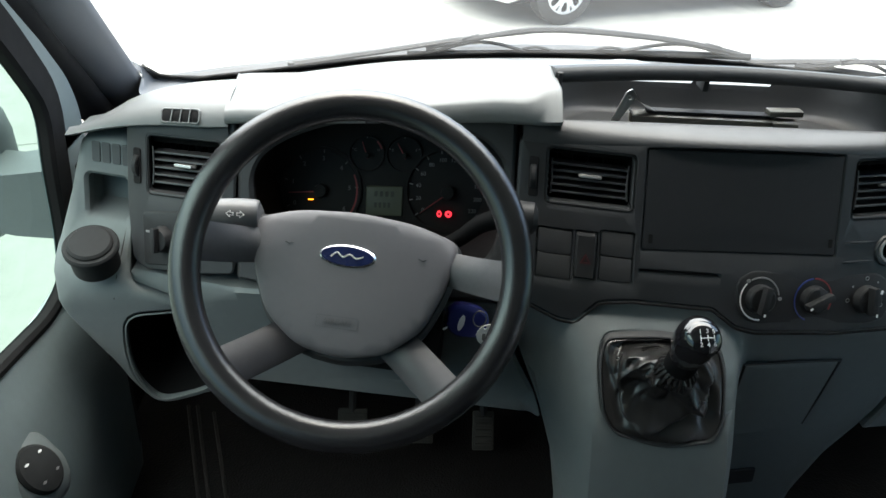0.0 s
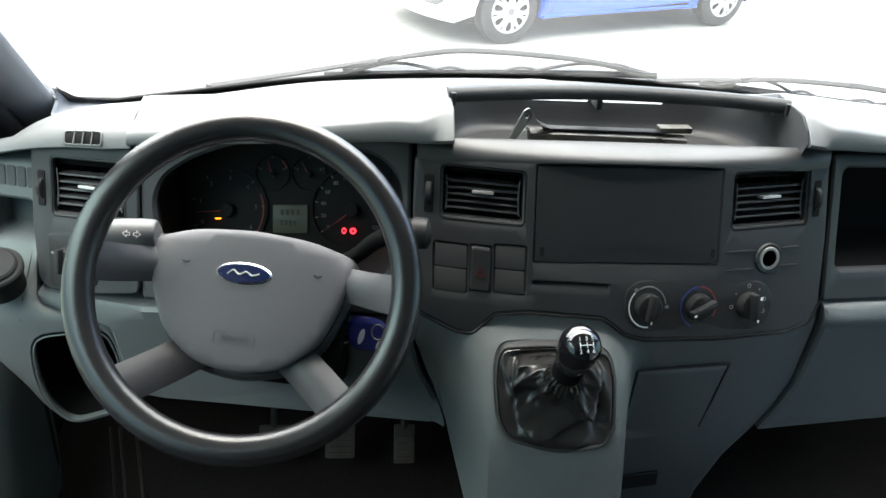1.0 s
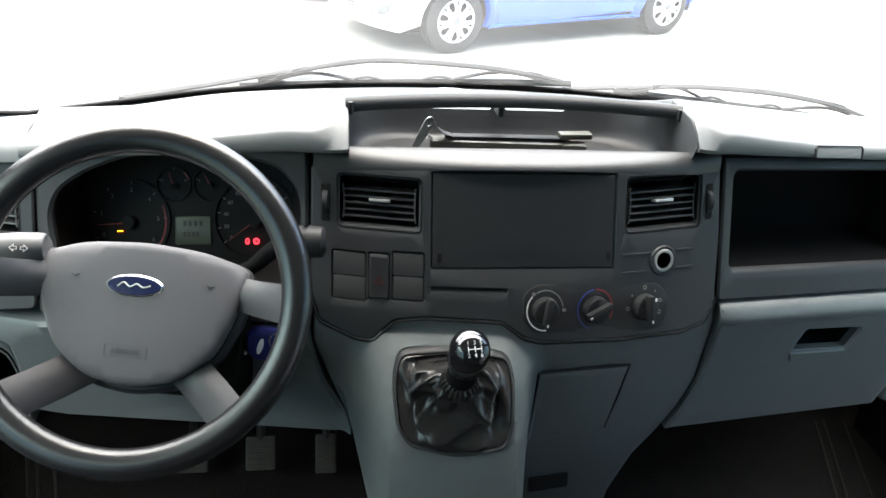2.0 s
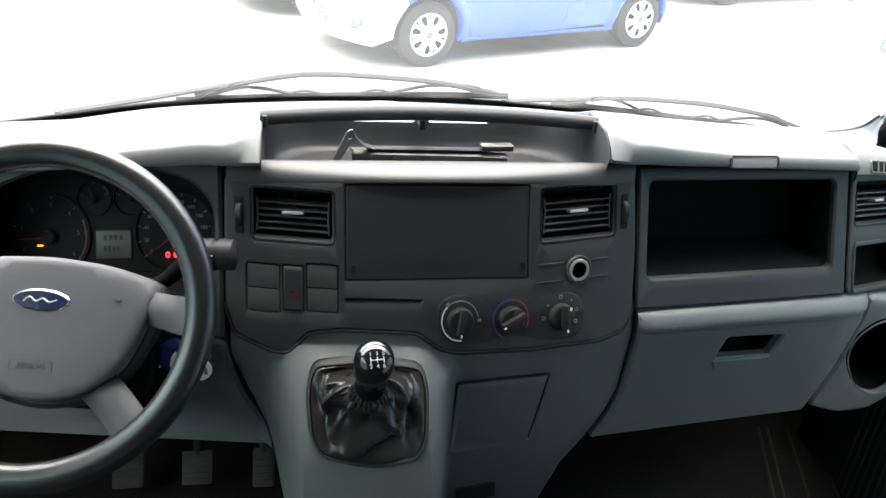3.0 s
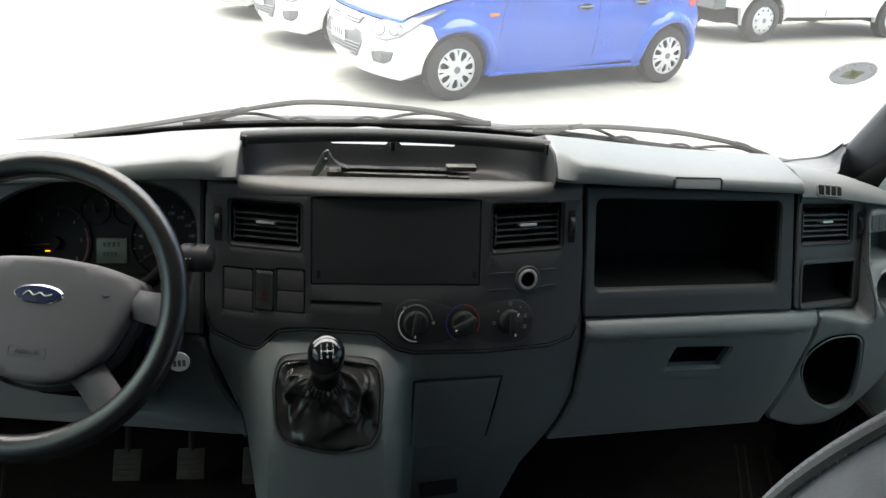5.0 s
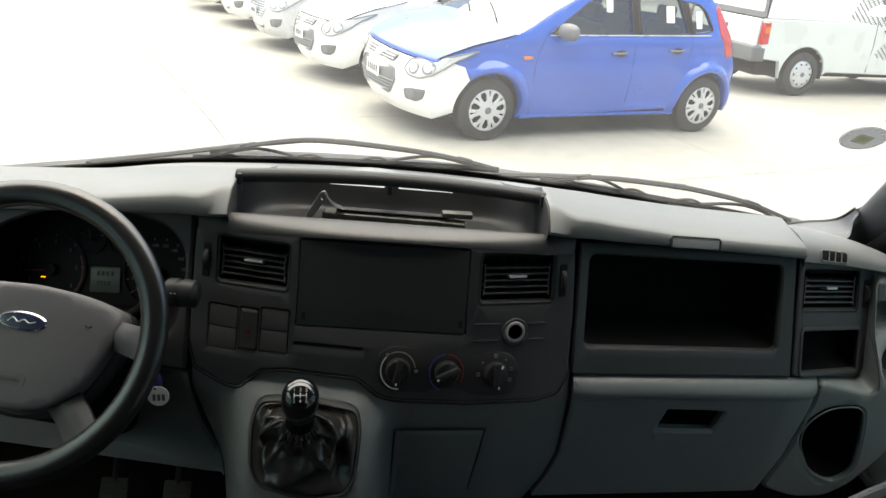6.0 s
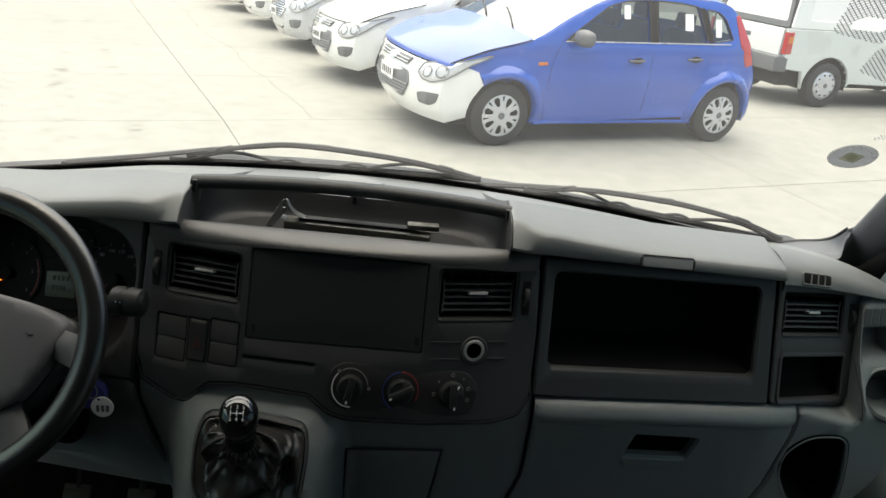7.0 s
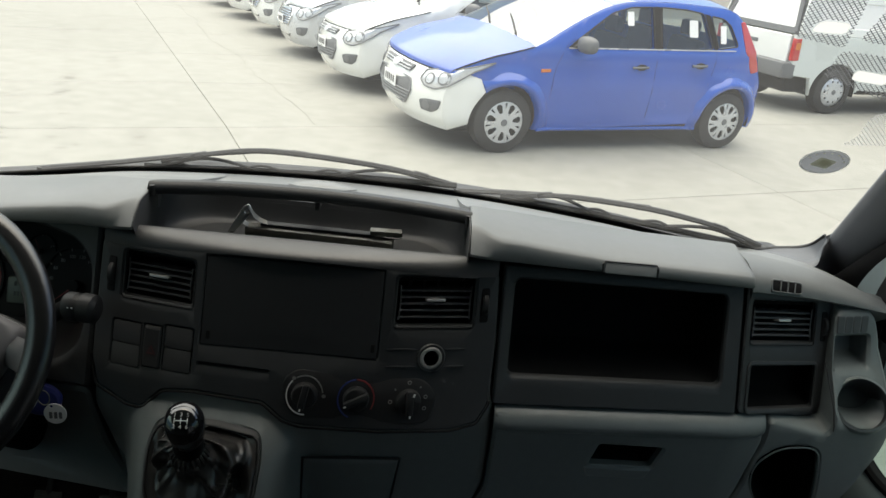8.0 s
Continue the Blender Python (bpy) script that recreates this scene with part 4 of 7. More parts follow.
for cx, cz, turn in ((0.034, 0.845, 80), (0.112, 0.843, 25), (0.192, 0.840, 92)):
    m = face_matrix(cx, cz, 0.0022)
    kn = part("knob", moved(lathe([(0.0, 0.013), (0.0165, 0.0125), (0.0185, 0.011), (0.0205, 0.0)], 36), m), M["button"], hv)
    part("knob_grip", moved(box(-0.020, 0.020, -0.0052, 0.0052, 0.008, 0.025, 0.004), m @ Matrix.Rotation(radians(turn), 4, "Z")), M["button"], kn)
    part("pointer", moved(box(-0.0205, -0.0165, -0.0012, 0.0012, 0.0252, 0.0262, 0.0), m @ Matrix.Rotation(radians(turn), 4, "Z")), M["white_mark"], kn)
    if cx < 0.05:
        part("dial_mark", plate(arc(cx, cz, 0.0275, 10, 120), [], on_face(0.0026), 0.0006, 0, 0.05), M["grey_mark"], hv)
        part("dial_mark", plate(arc(cx, cz, 0.0275, 135, 275), [], on_face(0.0026), 0.0006, 0, 0.05), M["white_mark"], hv)
        for a in (128, 0):
            q = (cx + 0.029 * math.cos(radians(a)), cz + 0.029 * math.sin(radians(a)))
            part("dial_mark", plate(ellipse(*q, 0.0032, 0.0025, 10), [], on_face(0.0026), 0.0006, 0, 0.05), M["grey_mark"], hv)
    elif cx < 0.15:
        part("dial_mark", plate(arc(cx, cz, 0.0275, 95, 250, 0.0010), [], on_face(0.0026), 0.0006, 0, 0.05), M["blue_mark"], hv)
        part("dial_mark", plate(arc(cx, cz, 0.0275, -30, 90, 0.0010), [], on_face(0.0026), 0.0006, 0, 0.05), M["red_mark"], hv)
    else:
        part("fan_window", moved(box(0.0125, 0.0175, -0.0016, 0.0016, 0.0248, 0.0258, 0.0004), m @ Matrix.Rotation(radians(turn - 20), 4, "Z")), M["white_mark"], kn)
        for a in (90, 50, 15, -20, 140, 180):
            q = (cx + 0.0275 * math.cos(radians(a)), cz + 0.0275 * math.sin(radians(a)))
            big = a in (90, 180, 15, -20)
            part("dial_mark", plate(ellipse(*q, 0.0032 if big else 0.0014, 0.0030 if big else 0.0014, 10), [ellipse(*q, 0.002, 0.0018, 8)] if big else [], on_face(0.0026), 0.0006, 0, 0.05), M["grey_mark"], hv)

# passenger's fascia with the open tray
cub = rrect(0.346, 0.8695, 0.7225, 1.0155, 0.012)
part("passenger_fascia", plate(rounded([(0.3255, 1.034), (0.3255, 0.8285), (0.40, 0.826), (0.757, 0.827), (0.752, 1.034)], 0.006), [cub], on_face(-0.001), 0.02, 0.004, 0.03), M["charcoal"], dash)
# darker than the fascia round it: the recess's shade is in its colour
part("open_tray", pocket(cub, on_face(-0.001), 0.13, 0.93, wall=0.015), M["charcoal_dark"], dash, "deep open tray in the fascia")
small = rrect(0.777, 0.831, 0.932, 0.909, 0.008)
part("vent_fascia", plate(rounded([(0.759, 1.034), (0.7605, 0.828), (0.80, 0.826), (0.930, 0.818), (0.952, 0.830), (0.962, 0.90), (0.962, 1.03)], 0.010), [rrect(*VENTS[3][:4], 0.006), small], on_face(-0.001), 0.02, 0.003, 0.03), M["charcoal"], dash)
# shade of this shallower recess is coloured in as well
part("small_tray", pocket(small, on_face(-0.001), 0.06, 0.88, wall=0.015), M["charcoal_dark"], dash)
part("tray_rim", plate(shrunk(small, -0.004), [shrunk(small, 0.003)], on_face(0.002), 0.008, 0.002, 0.05), M["charcoal"], dash)

# driver's fascia: vent, light switch, hood round the instruments
part("vent_fascia", plate(rounded([(-0.705, 1.04), (-0.708, 0.822), (-0.78, 0.818), (-0.855, 0.812), (-0.876, 0.824), (-0.884, 0.90), (-0.884, 1.02)], 0.010), [rrect(*VENTS[2][:4], 0.006)], on_face(-0.001), 0.02, 0.003, 0.03), M["charcoal"], dash)
lsw = part("light_switch_panel", plate(rounded([(-0.858, 0.895), (-0.855, 0.82), (-0.775, 0.83), (-0.765, 0.908)], 0.008), [], on_face(0.002), 0.006, 0.002, 0.03), M["button"], dash, "rotary headlamp switch panel")
lmx = face_matrix(-0.822, 0.862, 0.002)
part("light_knob", moved(lathe([(0.0, 0.016), (0.016, 0.015), (0.019, 0.010), (0.021, 0.0)], 32), lmx), M["button"], lsw)
part("knob_grip", moved(box(-0.0045, 0.0045, -0.019, 0.019, 0.012, 0.026, 0.004), lmx), M["button"], lsw)
part("switch_mark", plate(rrect(-0.852, 0.868, -0.845, 0.871, 0.001), [], on_face(0.0026), 0.0006, 0, 0.05), M["grey_mark"], lsw)

CLUSTER = rounded([(-0.682, 0.955), (-0.668, 0.985), (-0.63, 1.008), (-0.575, 1.026), (-0.50, 1.036), (-0.42, 1.031), (-0.352, 1.013), (-0.322, 0.985), (-0.317, 0.95), (-0.33, 0.86), (-0.37, 0.825), (-0.64, 0.825), (-0.672, 0.88)], 0.03)
part("cluster_hood", plate(rounded([(-0.702, 1.045), (-0.704, 0.815), (-0.60, 0.802), (-0.40, 0.802), (-0.307, 0.802), (-0.307, 1.045)], 0.006), [CLUSTER], on_face(-0.001), 0.03, 0.006, 0.03), M["charcoal"], dash, "charcoal surround of the instruments")
part("cluster_tunnel", pocket(CLUSTER, on_face(-0.001), 0.125, 0.93, wall=0.02), M["cluster"], dash)


def on_dial(lift=0.0):
    return on_face(-0.120 + lift)


inst = part("instrument_panel", plate(shrunk(CLUSTER, 0.012), [], on_dial(0.0), 0.004, 0.002, 0.03), M["cluster"], dash, "dark instrument cluster with lit warning lamps")


def gauge(cx, cz, r, a0, a1, labels, size, mark, needle, red=None):
    g = part("gauge", moved(lathe([(r * 1.08, 0.0), (r * 1.08, 0.004), (r * 1.02, 0.004), (r * 0.99, 0.001)], 40), face_matrix(cx, cz, -0.120)), M["cluster"], inst)
    n = len(labels)
    for k, text in enumerate(labels):
        a = radians(a0 + (a1 - a0) * k / (n - 1))
        q = (cx + r * 0.74 * math.cos(a), cz + r * 0.74 * math.sin(a))
        if text:
            lettering(text, size, mark, g, face_matrix(*q, -0.1165), "numeral")
        p0 = (cx + r * 0.97 * math.cos(a), cz + r * 0.97 * math.sin(a))
        p1 = (cx + r * 0.88 * math.cos(a), cz + r * 0.88 * math.sin(a))
        s = (-math.sin(a) * 0.0007, math.cos(a) * 0.0007)
        part("tick", plate([(p0[0] + s[0], p0[1] + s[1]), (p1[0] + s[0], p1[1] + s[1]), (p1[0] - s[0], p1[1] - s[1]), (p0[0] - s[0], p0[1] - s[1])], [], on_dial(0.0034), 0.0006, 0, 0.5), mark, g)
    a = radians(needle)
    tip, tail = (cx + r * 0.82 * math.cos(a), cz + r * 0.82 * math.sin(a)), (cx - r * 0.15 * math.cos(a), cz - r * 0.15 * math.sin(a))
    part("needle", tube([on_dial(0.008)(*tail), on_dial(0.008)(*tip)], [0.0013, 0.0006], 6), M["red_mark"], g)
    part("needle_cap", moved(lathe([(0.0, 0.006), (r * 0.16, 0.005), (r * 0.18, 0.0)], 20), face_matrix(cx, cz, -0.114)), M["cluster"], g)
    if red:
        part("red_band", plate(arc(cx, cz, r * 0.93, *red, 0.0012), [], on_dial(0.0036), 0.0006, 0, 0.05), M["red_mark"], g)
    return g


gauge(-0.590, 0.894, 0.062, 205, -35, ["0", "", "1", "2", "3", "4", "5", "6"][:1] + ["1", "2", "3", "4", "5", "6"], 0.010, M["dim_mark"], 183, red=(-38, 24))
gauge(-0.392, 0.896, 0.062, 215, -35, ["0", "20", "40", "60", "80", "100", "120", "140", "160", "180", "200", "220"], 0.0085, M["grey_mark"], 215)
gauge(-0.518, 0.947, 0.026, 160, 20, ["C", "", "H"], 0.006, M["dim_mark"], 110, red=(20, 50))
gauge(-0.460, 0.947, 0.026, 160, 20, ["E", "", "F"], 0.006, M["dim_mark"], 120)
lcd = part("display", plate(rrect(-0.518, 0.859, -0.461, 0.901, 0.003), [], on_dial(0.003), 0.004, 0.001, 0.05), M["lcd"], inst, "grey-green trip display")
for bx, bz, bw in ((-0.488, 0.891, 0.034), (-0.491, 0.875, 0.028)):
    for k in range(4):
        w = bw / 4
        part("display_bar", plate(rrect(bx - bw / 2 + k * w, bz - 0.004, bx - bw / 2 + k * w + w * 0.6, bz + 0.004, 0.0008), [], on_dial(0.0036), 0.0005, 0, 0.5), M["segment"], lcd)
part("warning_lamp", plate(rrect(-0.610, 0.8795, -0.601, 0.8808, 0.0006), [], on_dial(0.004), 0.001, 0, 0.5), M["orange_lamp"], inst, "lit amber warning lamp")
for x in (-0.404, -0.390):
    part("warning_lamp", plate(ellipse(x, 0.8655, 0.0052 if x > -0.4 else 0.0036, 0.0045, 16), [ellipse(x, 0.8655, 0.0022, 0.0022, 10)], on_dial(0.006), 0.001, 0, 0.5), M["red_lamp"], inst, "lit red warning lamp")

# lower dash: knee panel, console, glove box
part("knee_panel", plate(rounded([(-0.885, 0.805), (-0.700, 0.8), (-0.306, 0.798), (-0.303, 0.77), (-0.285, 0.70), (-0.255, 0.645), (-0.241, 0.610), (-0.262, 0.590), (-0.70, 0.592), (-0.755, 0.605), (-0.765, 0.755), (-0.885, 0.78)], 0.012), [], on_low(-0.004), 0.10, 0.006, 0.03), M["grey"], dash, "blue-grey knee panel under the steering column")
GAITER = rounded([(-0.180, 0.794), (-0.100, 0.801), (-0.026, 0.794), (-0.020, 0.770), (-0.024, 0.716), (-0.036, 0.696), (-0.100, 0.685), (-0.168, 0.696), (-0.183, 0.716), (-0.188, 0.766)], 0.026)
console_out = rounded([(-0.301, 0.845), (-0.300, 0.77), (-0.275, 0.70), (-0.245, 0.63), (-0.21, 0.53), (-0.19, 0.40), (-0.18, 0.2), (0.20, 0.2), (0.22, 0.42), (0.25, 0.51), (0.288, 0.565), (0.311, 0.605), (0.330, 0.665), (0.329, 0.78), (0.327, 0.845)], 0.01)
part("lower_console", plate(console_out, [GAITER], on_low(-0.010), 0.22, 0.004, 0.015), M["grey"], dash, "blue-grey centre console", 40)
flap = rounded([(0.038, 0.7355), (0.186, 0.732), (0.172, 0.588), (0.033, 0.585)], 0.006)
part("console_flap", plate(flap, [], on_low(-0.003), 0.01, 0.002, 0.012), M["grey"], dash)
seam = [Vector(on_low(-0.0045)(x, z)) for x, z in [(0.036, 0.60), (0.0365, 0.737), (0.11, 0.7365), (0.188, 0.734), (0.180, 0.66), (0.172, 0.60)]]
part("flap_seam", tube(seam, 0.0024, 6), M["black"], dash)
part("floor_slot", plate(rounded([(0.058, 0.49), (0.128, 0.495), (0.133, 0.46), (0.063, 0.455)], 0.004), [], on_low(-0.004), 0.004, 0.001, 0.05), M["black"], dash)

glove_out = rounded([(0.331, 0.821), (0.333, 0.78), (0.334, 0.665), (0.315, 0.605), (0.292, 0.565), (0.523, 0.556), (0.763, 0.554), (0.806, 0.645), (0.826, 0.768), (0.823, 0.818)], 0.008)
HANDLE = rounded([(0.507, 0.718), (0.519, 0.764), (0.636, 0.759), (0.622, 0.714)], 0.006)


def on_glove(lift=0.0):
    def f(x, z):
        y = low_y(x, z) - 0.004 * ease((z - 0.60) / 0.2)
        return (x, y - lift, z - droop(x))
    return f


part("glove_box", plate(glove_out, [HANDLE], on_glove(), 0.05, 0.005, 0.012), M["grey"], dash, "blue-grey glove box lid, closed", 40)
rows = []
for i in range(25):
    x = 0.332 + (0.826 - 0.332) * i / 24
    w = min(1.0, (x - 0.332) / 0.006, (0.826 - x) / 0.006)
    rows.append([Vector((x, low_y(x, z) + 0.012 - (0.012 + dy) * (0.6 + 0.4 * w), z - droop(x))) for z, dy in ((0.824, -0.010), (0.8225, -0.001), (0.819, 0.006), (0.813, 0.0105), (0.805, 0.012), (0.797, 0.011), (0.790, 0.0075), (0.786, 0.002), (0.784, -0.004))])
part("glove_ledge", loft(rows), M["grey"], dash, "rounded ledge along the glove box", 60)
# hollow behind the grip, with its shade painted as near-black
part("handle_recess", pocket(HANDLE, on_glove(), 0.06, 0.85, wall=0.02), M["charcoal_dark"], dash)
part("glove_handle", plate(rounded([(0.498, 0.7165), (0.624, 0.7125), (0.613, 0.690), (0.508, 0.694)], 0.006), [], on_glove(0.0025), 0.012, 0.0025, 0.02), M["grey"], dash)
# corners beside the doors: louvre, shelf, cup, open bin
def corner_surf(side, lift=0.0):
    dx, dz = (0.0, 0.0) if side > 0 else (-0.045, -0.065)

    def f(a, z):
        k = ease((z - 0.765) / 0.11)
        y = (0.120 + 0.05 * (a - 0.85)) * (1 - k) + (0.214 + 0.36 * (z - 0.90) + 0.25 * (a - 0.95)) * k
        return (side * (a + dx), y - lift, z + dz)
    return f


def dash_corner(side, outline, open_bin, shelf, louvre, label, wells=()):
    cor = part("corner_panel", plate(outline, [open_bin, shelf, *wells], corner_surf(side), 0.08, 0.006, 0.015), M["grey"], dash, label, 45)
    # inside of the bin: near-black stands for the shade in the grey moulding
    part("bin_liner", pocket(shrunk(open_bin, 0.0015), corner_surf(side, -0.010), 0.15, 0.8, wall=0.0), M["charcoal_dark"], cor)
    part("shelf_liner", pocket(shelf, corner_surf(side), 0.06, 0.85, wall=0.03), M["grey"], cor)
    xs = [p_[0] for p_ in louvre]
    a0, a1, z0, z1 = min(xs), max(xs), min(p_[1] for p_ in louvre), max(p_[1] for p_ in louvre)
    for k in range(4):
        w = (a1 - a0) / 4
        part("louvre", plate(rrect(a0 + w * k + 0.001, z0, a0 + w * (k + 1) - 0.001, z1, 0.003), [], corner_surf(side, 0.0015), 0.004, 0.001, 0.05), M["louvre"], cor)
    rim = [Vector(corner_surf(side, 0.001)(*q_)) for q_ in open_bin]
    part("bin_rim", tube(rim + rim[:2], 0.0016, 8, caps=False), M["grey"], cor)
    part("panel_gap", tube([corner_surf(side, -0.001)(0.941 + 0.004 * k, 0.86 - 0.03 * k) for k in range(5)], 0.0012, 5), M["black"], cor)
    return cor


cor = dash_corner(1, rounded([(0.955, 0.948), (1.035, 0.944), (1.052, 0.90), (1.066, 0.80), (1.056, 0.72), (1.02, 0.62), (0.965, 0.54), (0.915, 0.505), (0.85, 0.505), (0.775, 0.53), (0.812, 0.62), (0.832, 0.74), (0.828, 0.779), (0.95, 0.752)], 0.02), rounded([(0.828, 0.637), (0.828, 0.684), (0.867, 0.722), (0.939, 0.727), (0.956, 0.638), (0.959, 0.57), (0.92, 0.544), (0.865, 0.571)], 0.03), rrect(0.957, 0.850, 1.028, 0.903, 0.006), [(0.957, 0.910), (1.024, 0.939)], "blue-grey dashboard corner with an open bin and a cup holder", [ellipse(1.003, 0.8035, 0.0455, 0.032)])
cm = Matrix.Translation(corner_surf(1, 0.0)(1.003, 0.808)) @ Matrix.Rotation(radians(48), 4, "X") @ Matrix.Rotation(radians(-10), 4, "Y")
cup = part("cup_holder", moved(lathe([(0.044, 0.003), (0.0455, 0.005), (0.050, 0.002), (0.053, -0.008)], 44), cm), M["grey"], cor, "round cup holder")
part("cup_well", moved(lathe([(0.0445, 0.0055), (0.043, -0.045), (0.040, -0.055), (0.0, -0.056)], 44), cm), M["charcoal"], cup)
cor = dash_corner(-1, rounded([(0.926, 0.993), (1.012, 0.988), (1.03, 0.92), (1.053, 0.82), (1.04, 0.74), (1.0, 0.68), (0.968, 0.635), (0.950, 0.598), (0.912, 0.553), (0.843, 0.576), (0.803, 0.592), (0.80, 0.70), (0.815, 0.765), (0.93, 0.79)], 0.02), rounded([(0.94, 0.738), (0.825, 0.757), (0.81, 0.70), (0.815, 0.60), (0.845, 0.585), (0.907, 0.562), (0.94, 0.61), (0.947, 0.67)], 0.03), rrect(0.938, 0.868, 1.006, 0.930, 0.008), [(0.930, 0.951), (0.997, 0.981)], "blue-grey dashboard corner with a lidded ash cup")
am = Matrix.Translation((-0.929, 0.128, 0.797)) @ Matrix.Rotation(radians(19), 4, "X") @ Matrix.Rotation(radians(3), 4, "Y") @ Matrix.Scale(0.82, 4)
part("ash_cup", moved(lathe([(0.0, 0.018), (0.036, 0.017), (0.040, 0.013), (0.0405, 0.009), (0.047, 0.009), (0.050, 0.005), (0.050, -0.002), (0.044, -0.008), (0.043, -0.05)], 44), am), M["matte"], cor, "black round lidded ash cup")
# demister grilles on the corner pads
for side, xa, xb in ((-1, -0.822, -0.757), (1, 0.803, 0.873)):
    def on_corner(x, s, side=side):
        """A place s metres up the pad's lip, lifted clear of it."""
        prof = corner_section(side, abs(x))[2:]
        for (ya, za), (yb, zb) in zip(prof, prof[1:]):
            d = math.hypot(yb - ya, zb - za)
            if s <= d:
                return Vector((x, ya + (yb - ya) * s / d, za + (zb - za) * s / d))
            s -= d

    def grille(lift, side=side, on_corner=on_corner):
        return lambda x, s: on_corner(x, s) + Vector((0, -0.75, 0.66)) * lift
    dg = part("demister", plate(rrect(xa, 0.002, xb, 0.027, 0.006), [rrect(xa + 0.003, 0.005, xb - 0.003, 0.024, 0.004)], grille(0.0035), 0.004, 0.001, 0.006, deep=(0, 0.75, -0.66)), M["pad"], dash, "small side-window demister grille")
    part("grille_floor", plate(rrect(xa + 0.002, 0.004, xb - 0.002, 0.025, 0.004), [], grille(0.0018), 0.002, 0, 0.005, deep=(0, 0.75, -0.66)), M["seal"], dg)
    for k in range(1, 4):
        x = xa + 0.003 + (xb - xa - 0.006) * k / 4
        part("grille_bar", plate([(x - 0.0008, 0.004), (x + 0.0008, 0.004), (x + 0.0034, 0.025), (x + 0.0018, 0.025)], [], grille(0.0062), 0.003, 0, 0.006, deep=(0, 0.75, -0.66)), M["pad"], dg)

# ---- steering wheel ----
WHEEL = Matrix.Translation((-0.521, -0.1085, 0.9250)) @ Matrix.Rotation(radians(-4), 4, "Z") @ Matrix.Rotation(radians(53), 4, "X") @ Matrix.Rotation(radians(-4), 4, "Z")
wheel = thing("steering_wheel", "worn black steering wheel with a grey four-spoke hub", "steering wheel", at=WHEEL)
rows = []
for i in range(72):
    a = 2 * math.pi * i / 72
    c = Vector((math.cos(a), math.sin(a), 0))
    rows.append([c * (0.2018 + 0.0195 * math.cos(b)) + Vector((0, 0, 0.0175 * math.sin(b))) for b in [2 * math.pi * j / 16 for j in range(16)]])
rows.append(rows[0])
part("rim", loft(rows, close=True), M["rim"], wheel, "worn shiny black rim", 80)
hub_out = [(x - 0.004, y) for x, y in rounded([(-0.133, 0.050), (-0.072, 0.066), (0, 0.071), (0.072, 0.066), (0.133, 0.050), (0.120, -0.012), (0.098, -0.066), (0.055, -0.102), (0, -0.112), (-0.055, -0.102), (-0.098, -0.066), (-0.120, -0.012)], 0.02)]


def on_hub(lift=0.0):
    def f(x, y):
        e = max(0.0, 1 - ((x + 0.004) / 0.150) ** 2 - ((y + 0.018) / 0.110) ** 2)
        return (x * 1.04 - 0.004, y * 1.04 + 0.003, -0.076 + 0.022 * math.sqrt(e) + lift)
    return f


part("hub_cover", plate(hub_out, [], on_hub(), 0.03, 0.005, 0.012, deep=(0, 0, -1)), M["hub"], wheel, "grey airbag cover", 50)
part("hub_back", plate(shrunk(hub_out, -0.006), [], lambda x, y: (x * 1.04 - 0.004, y * 1.04 - 0.002, -0.094), 0.04, 0.006, 0.03, deep=(0, 0, -1)), M["charcoal"], wheel)
for s in (-1, 1):
    rows = []
    for k in range(7):
        t = k / 6
        x = 0.098 + (0.184 - 0.098) * t
        h0, h1 = 0.002 - 0.018 * t, 0.046 - 0.012 * t
        z = -0.080 + 0.072 * t ** 2.4
        rows.append([(s * x, h0 + (h1 - h0) * q, z + 0.010 * math.sin(math.pi * q)) for q in [j / 6 for j in range(7)]] + [(s * x, h1 - (h1 - h0) * q, z - 0.02) for q in (0.1, 0.5, 0.9)])
    part("spoke", loft(rows, close=True, caps=True), M["spoke"], wheel)
    rows = []
    for k in range(7):
        t = k / 6
        c = Vector((s * (0.056 + 0.084 * t), -0.080 - 0.063 * t, -0.086 + 0.078 * t ** 1.6))
        d = Vector((s * 0.083, -0.062, 0)).normalized()
        w = Vector((-d.y, d.x, 0)) * 0.026
        rows.append([c + w * q + Vector((0, 0, 0.009 * (1 - q * q))) for q in (-1, -0.8, -0.4, 0, 0.4, 0.8, 1)] + [c + w * q + Vector((0, 0, -0.016)) for q in (0.9, 0, -0.9)])
    part("spoke", loft(rows, close=True, caps=True), M["lower_spoke"], wheel)
badge = part("badge", plate(ellipse(-0.009, 0.014, 0.0355, 0.0142, 36), [], on_hub(0.002), 0.006, 0.002, 0.01, deep=(0, 0, -1)), M["chrome"], wheel, "plain oval blue badge with a bright rim")
part("badge_field", plate(ellipse(-0.009, 0.014, 0.0328, 0.0120, 36), [], on_hub(0.0028), 0.002, 0.0008, 0.01, deep=(0, 0, -1)), M["badge"], badge)
part("badge_stroke", tube(spline([on_hub(0.0034)(x, y) for x, y in [(-0.029, 0.011), (-0.022, 0.017), (-0.014, 0.012), (-0.006, 0.016), (0.002, 0.012), (0.011, 0.015)]], 5), 0.0011, 6), M["tab"], badge)
em = Matrix.Translation(on_hub(0.0006)(-0.010, -0.068))
lettering("AIRBAG", 0.0105, M["emboss"], wheel, em, "embossed_word")
frame_out = rrect(-0.036, -0.0755, 0.016, -0.0605, 0.002)
part("word_frame", plate(frame_out, [shrunk(frame_out, 0.0008)], on_hub(0.0006), 0.001, 0, 0.05, deep=(0, 0, -1)), M["emboss"], wheel)
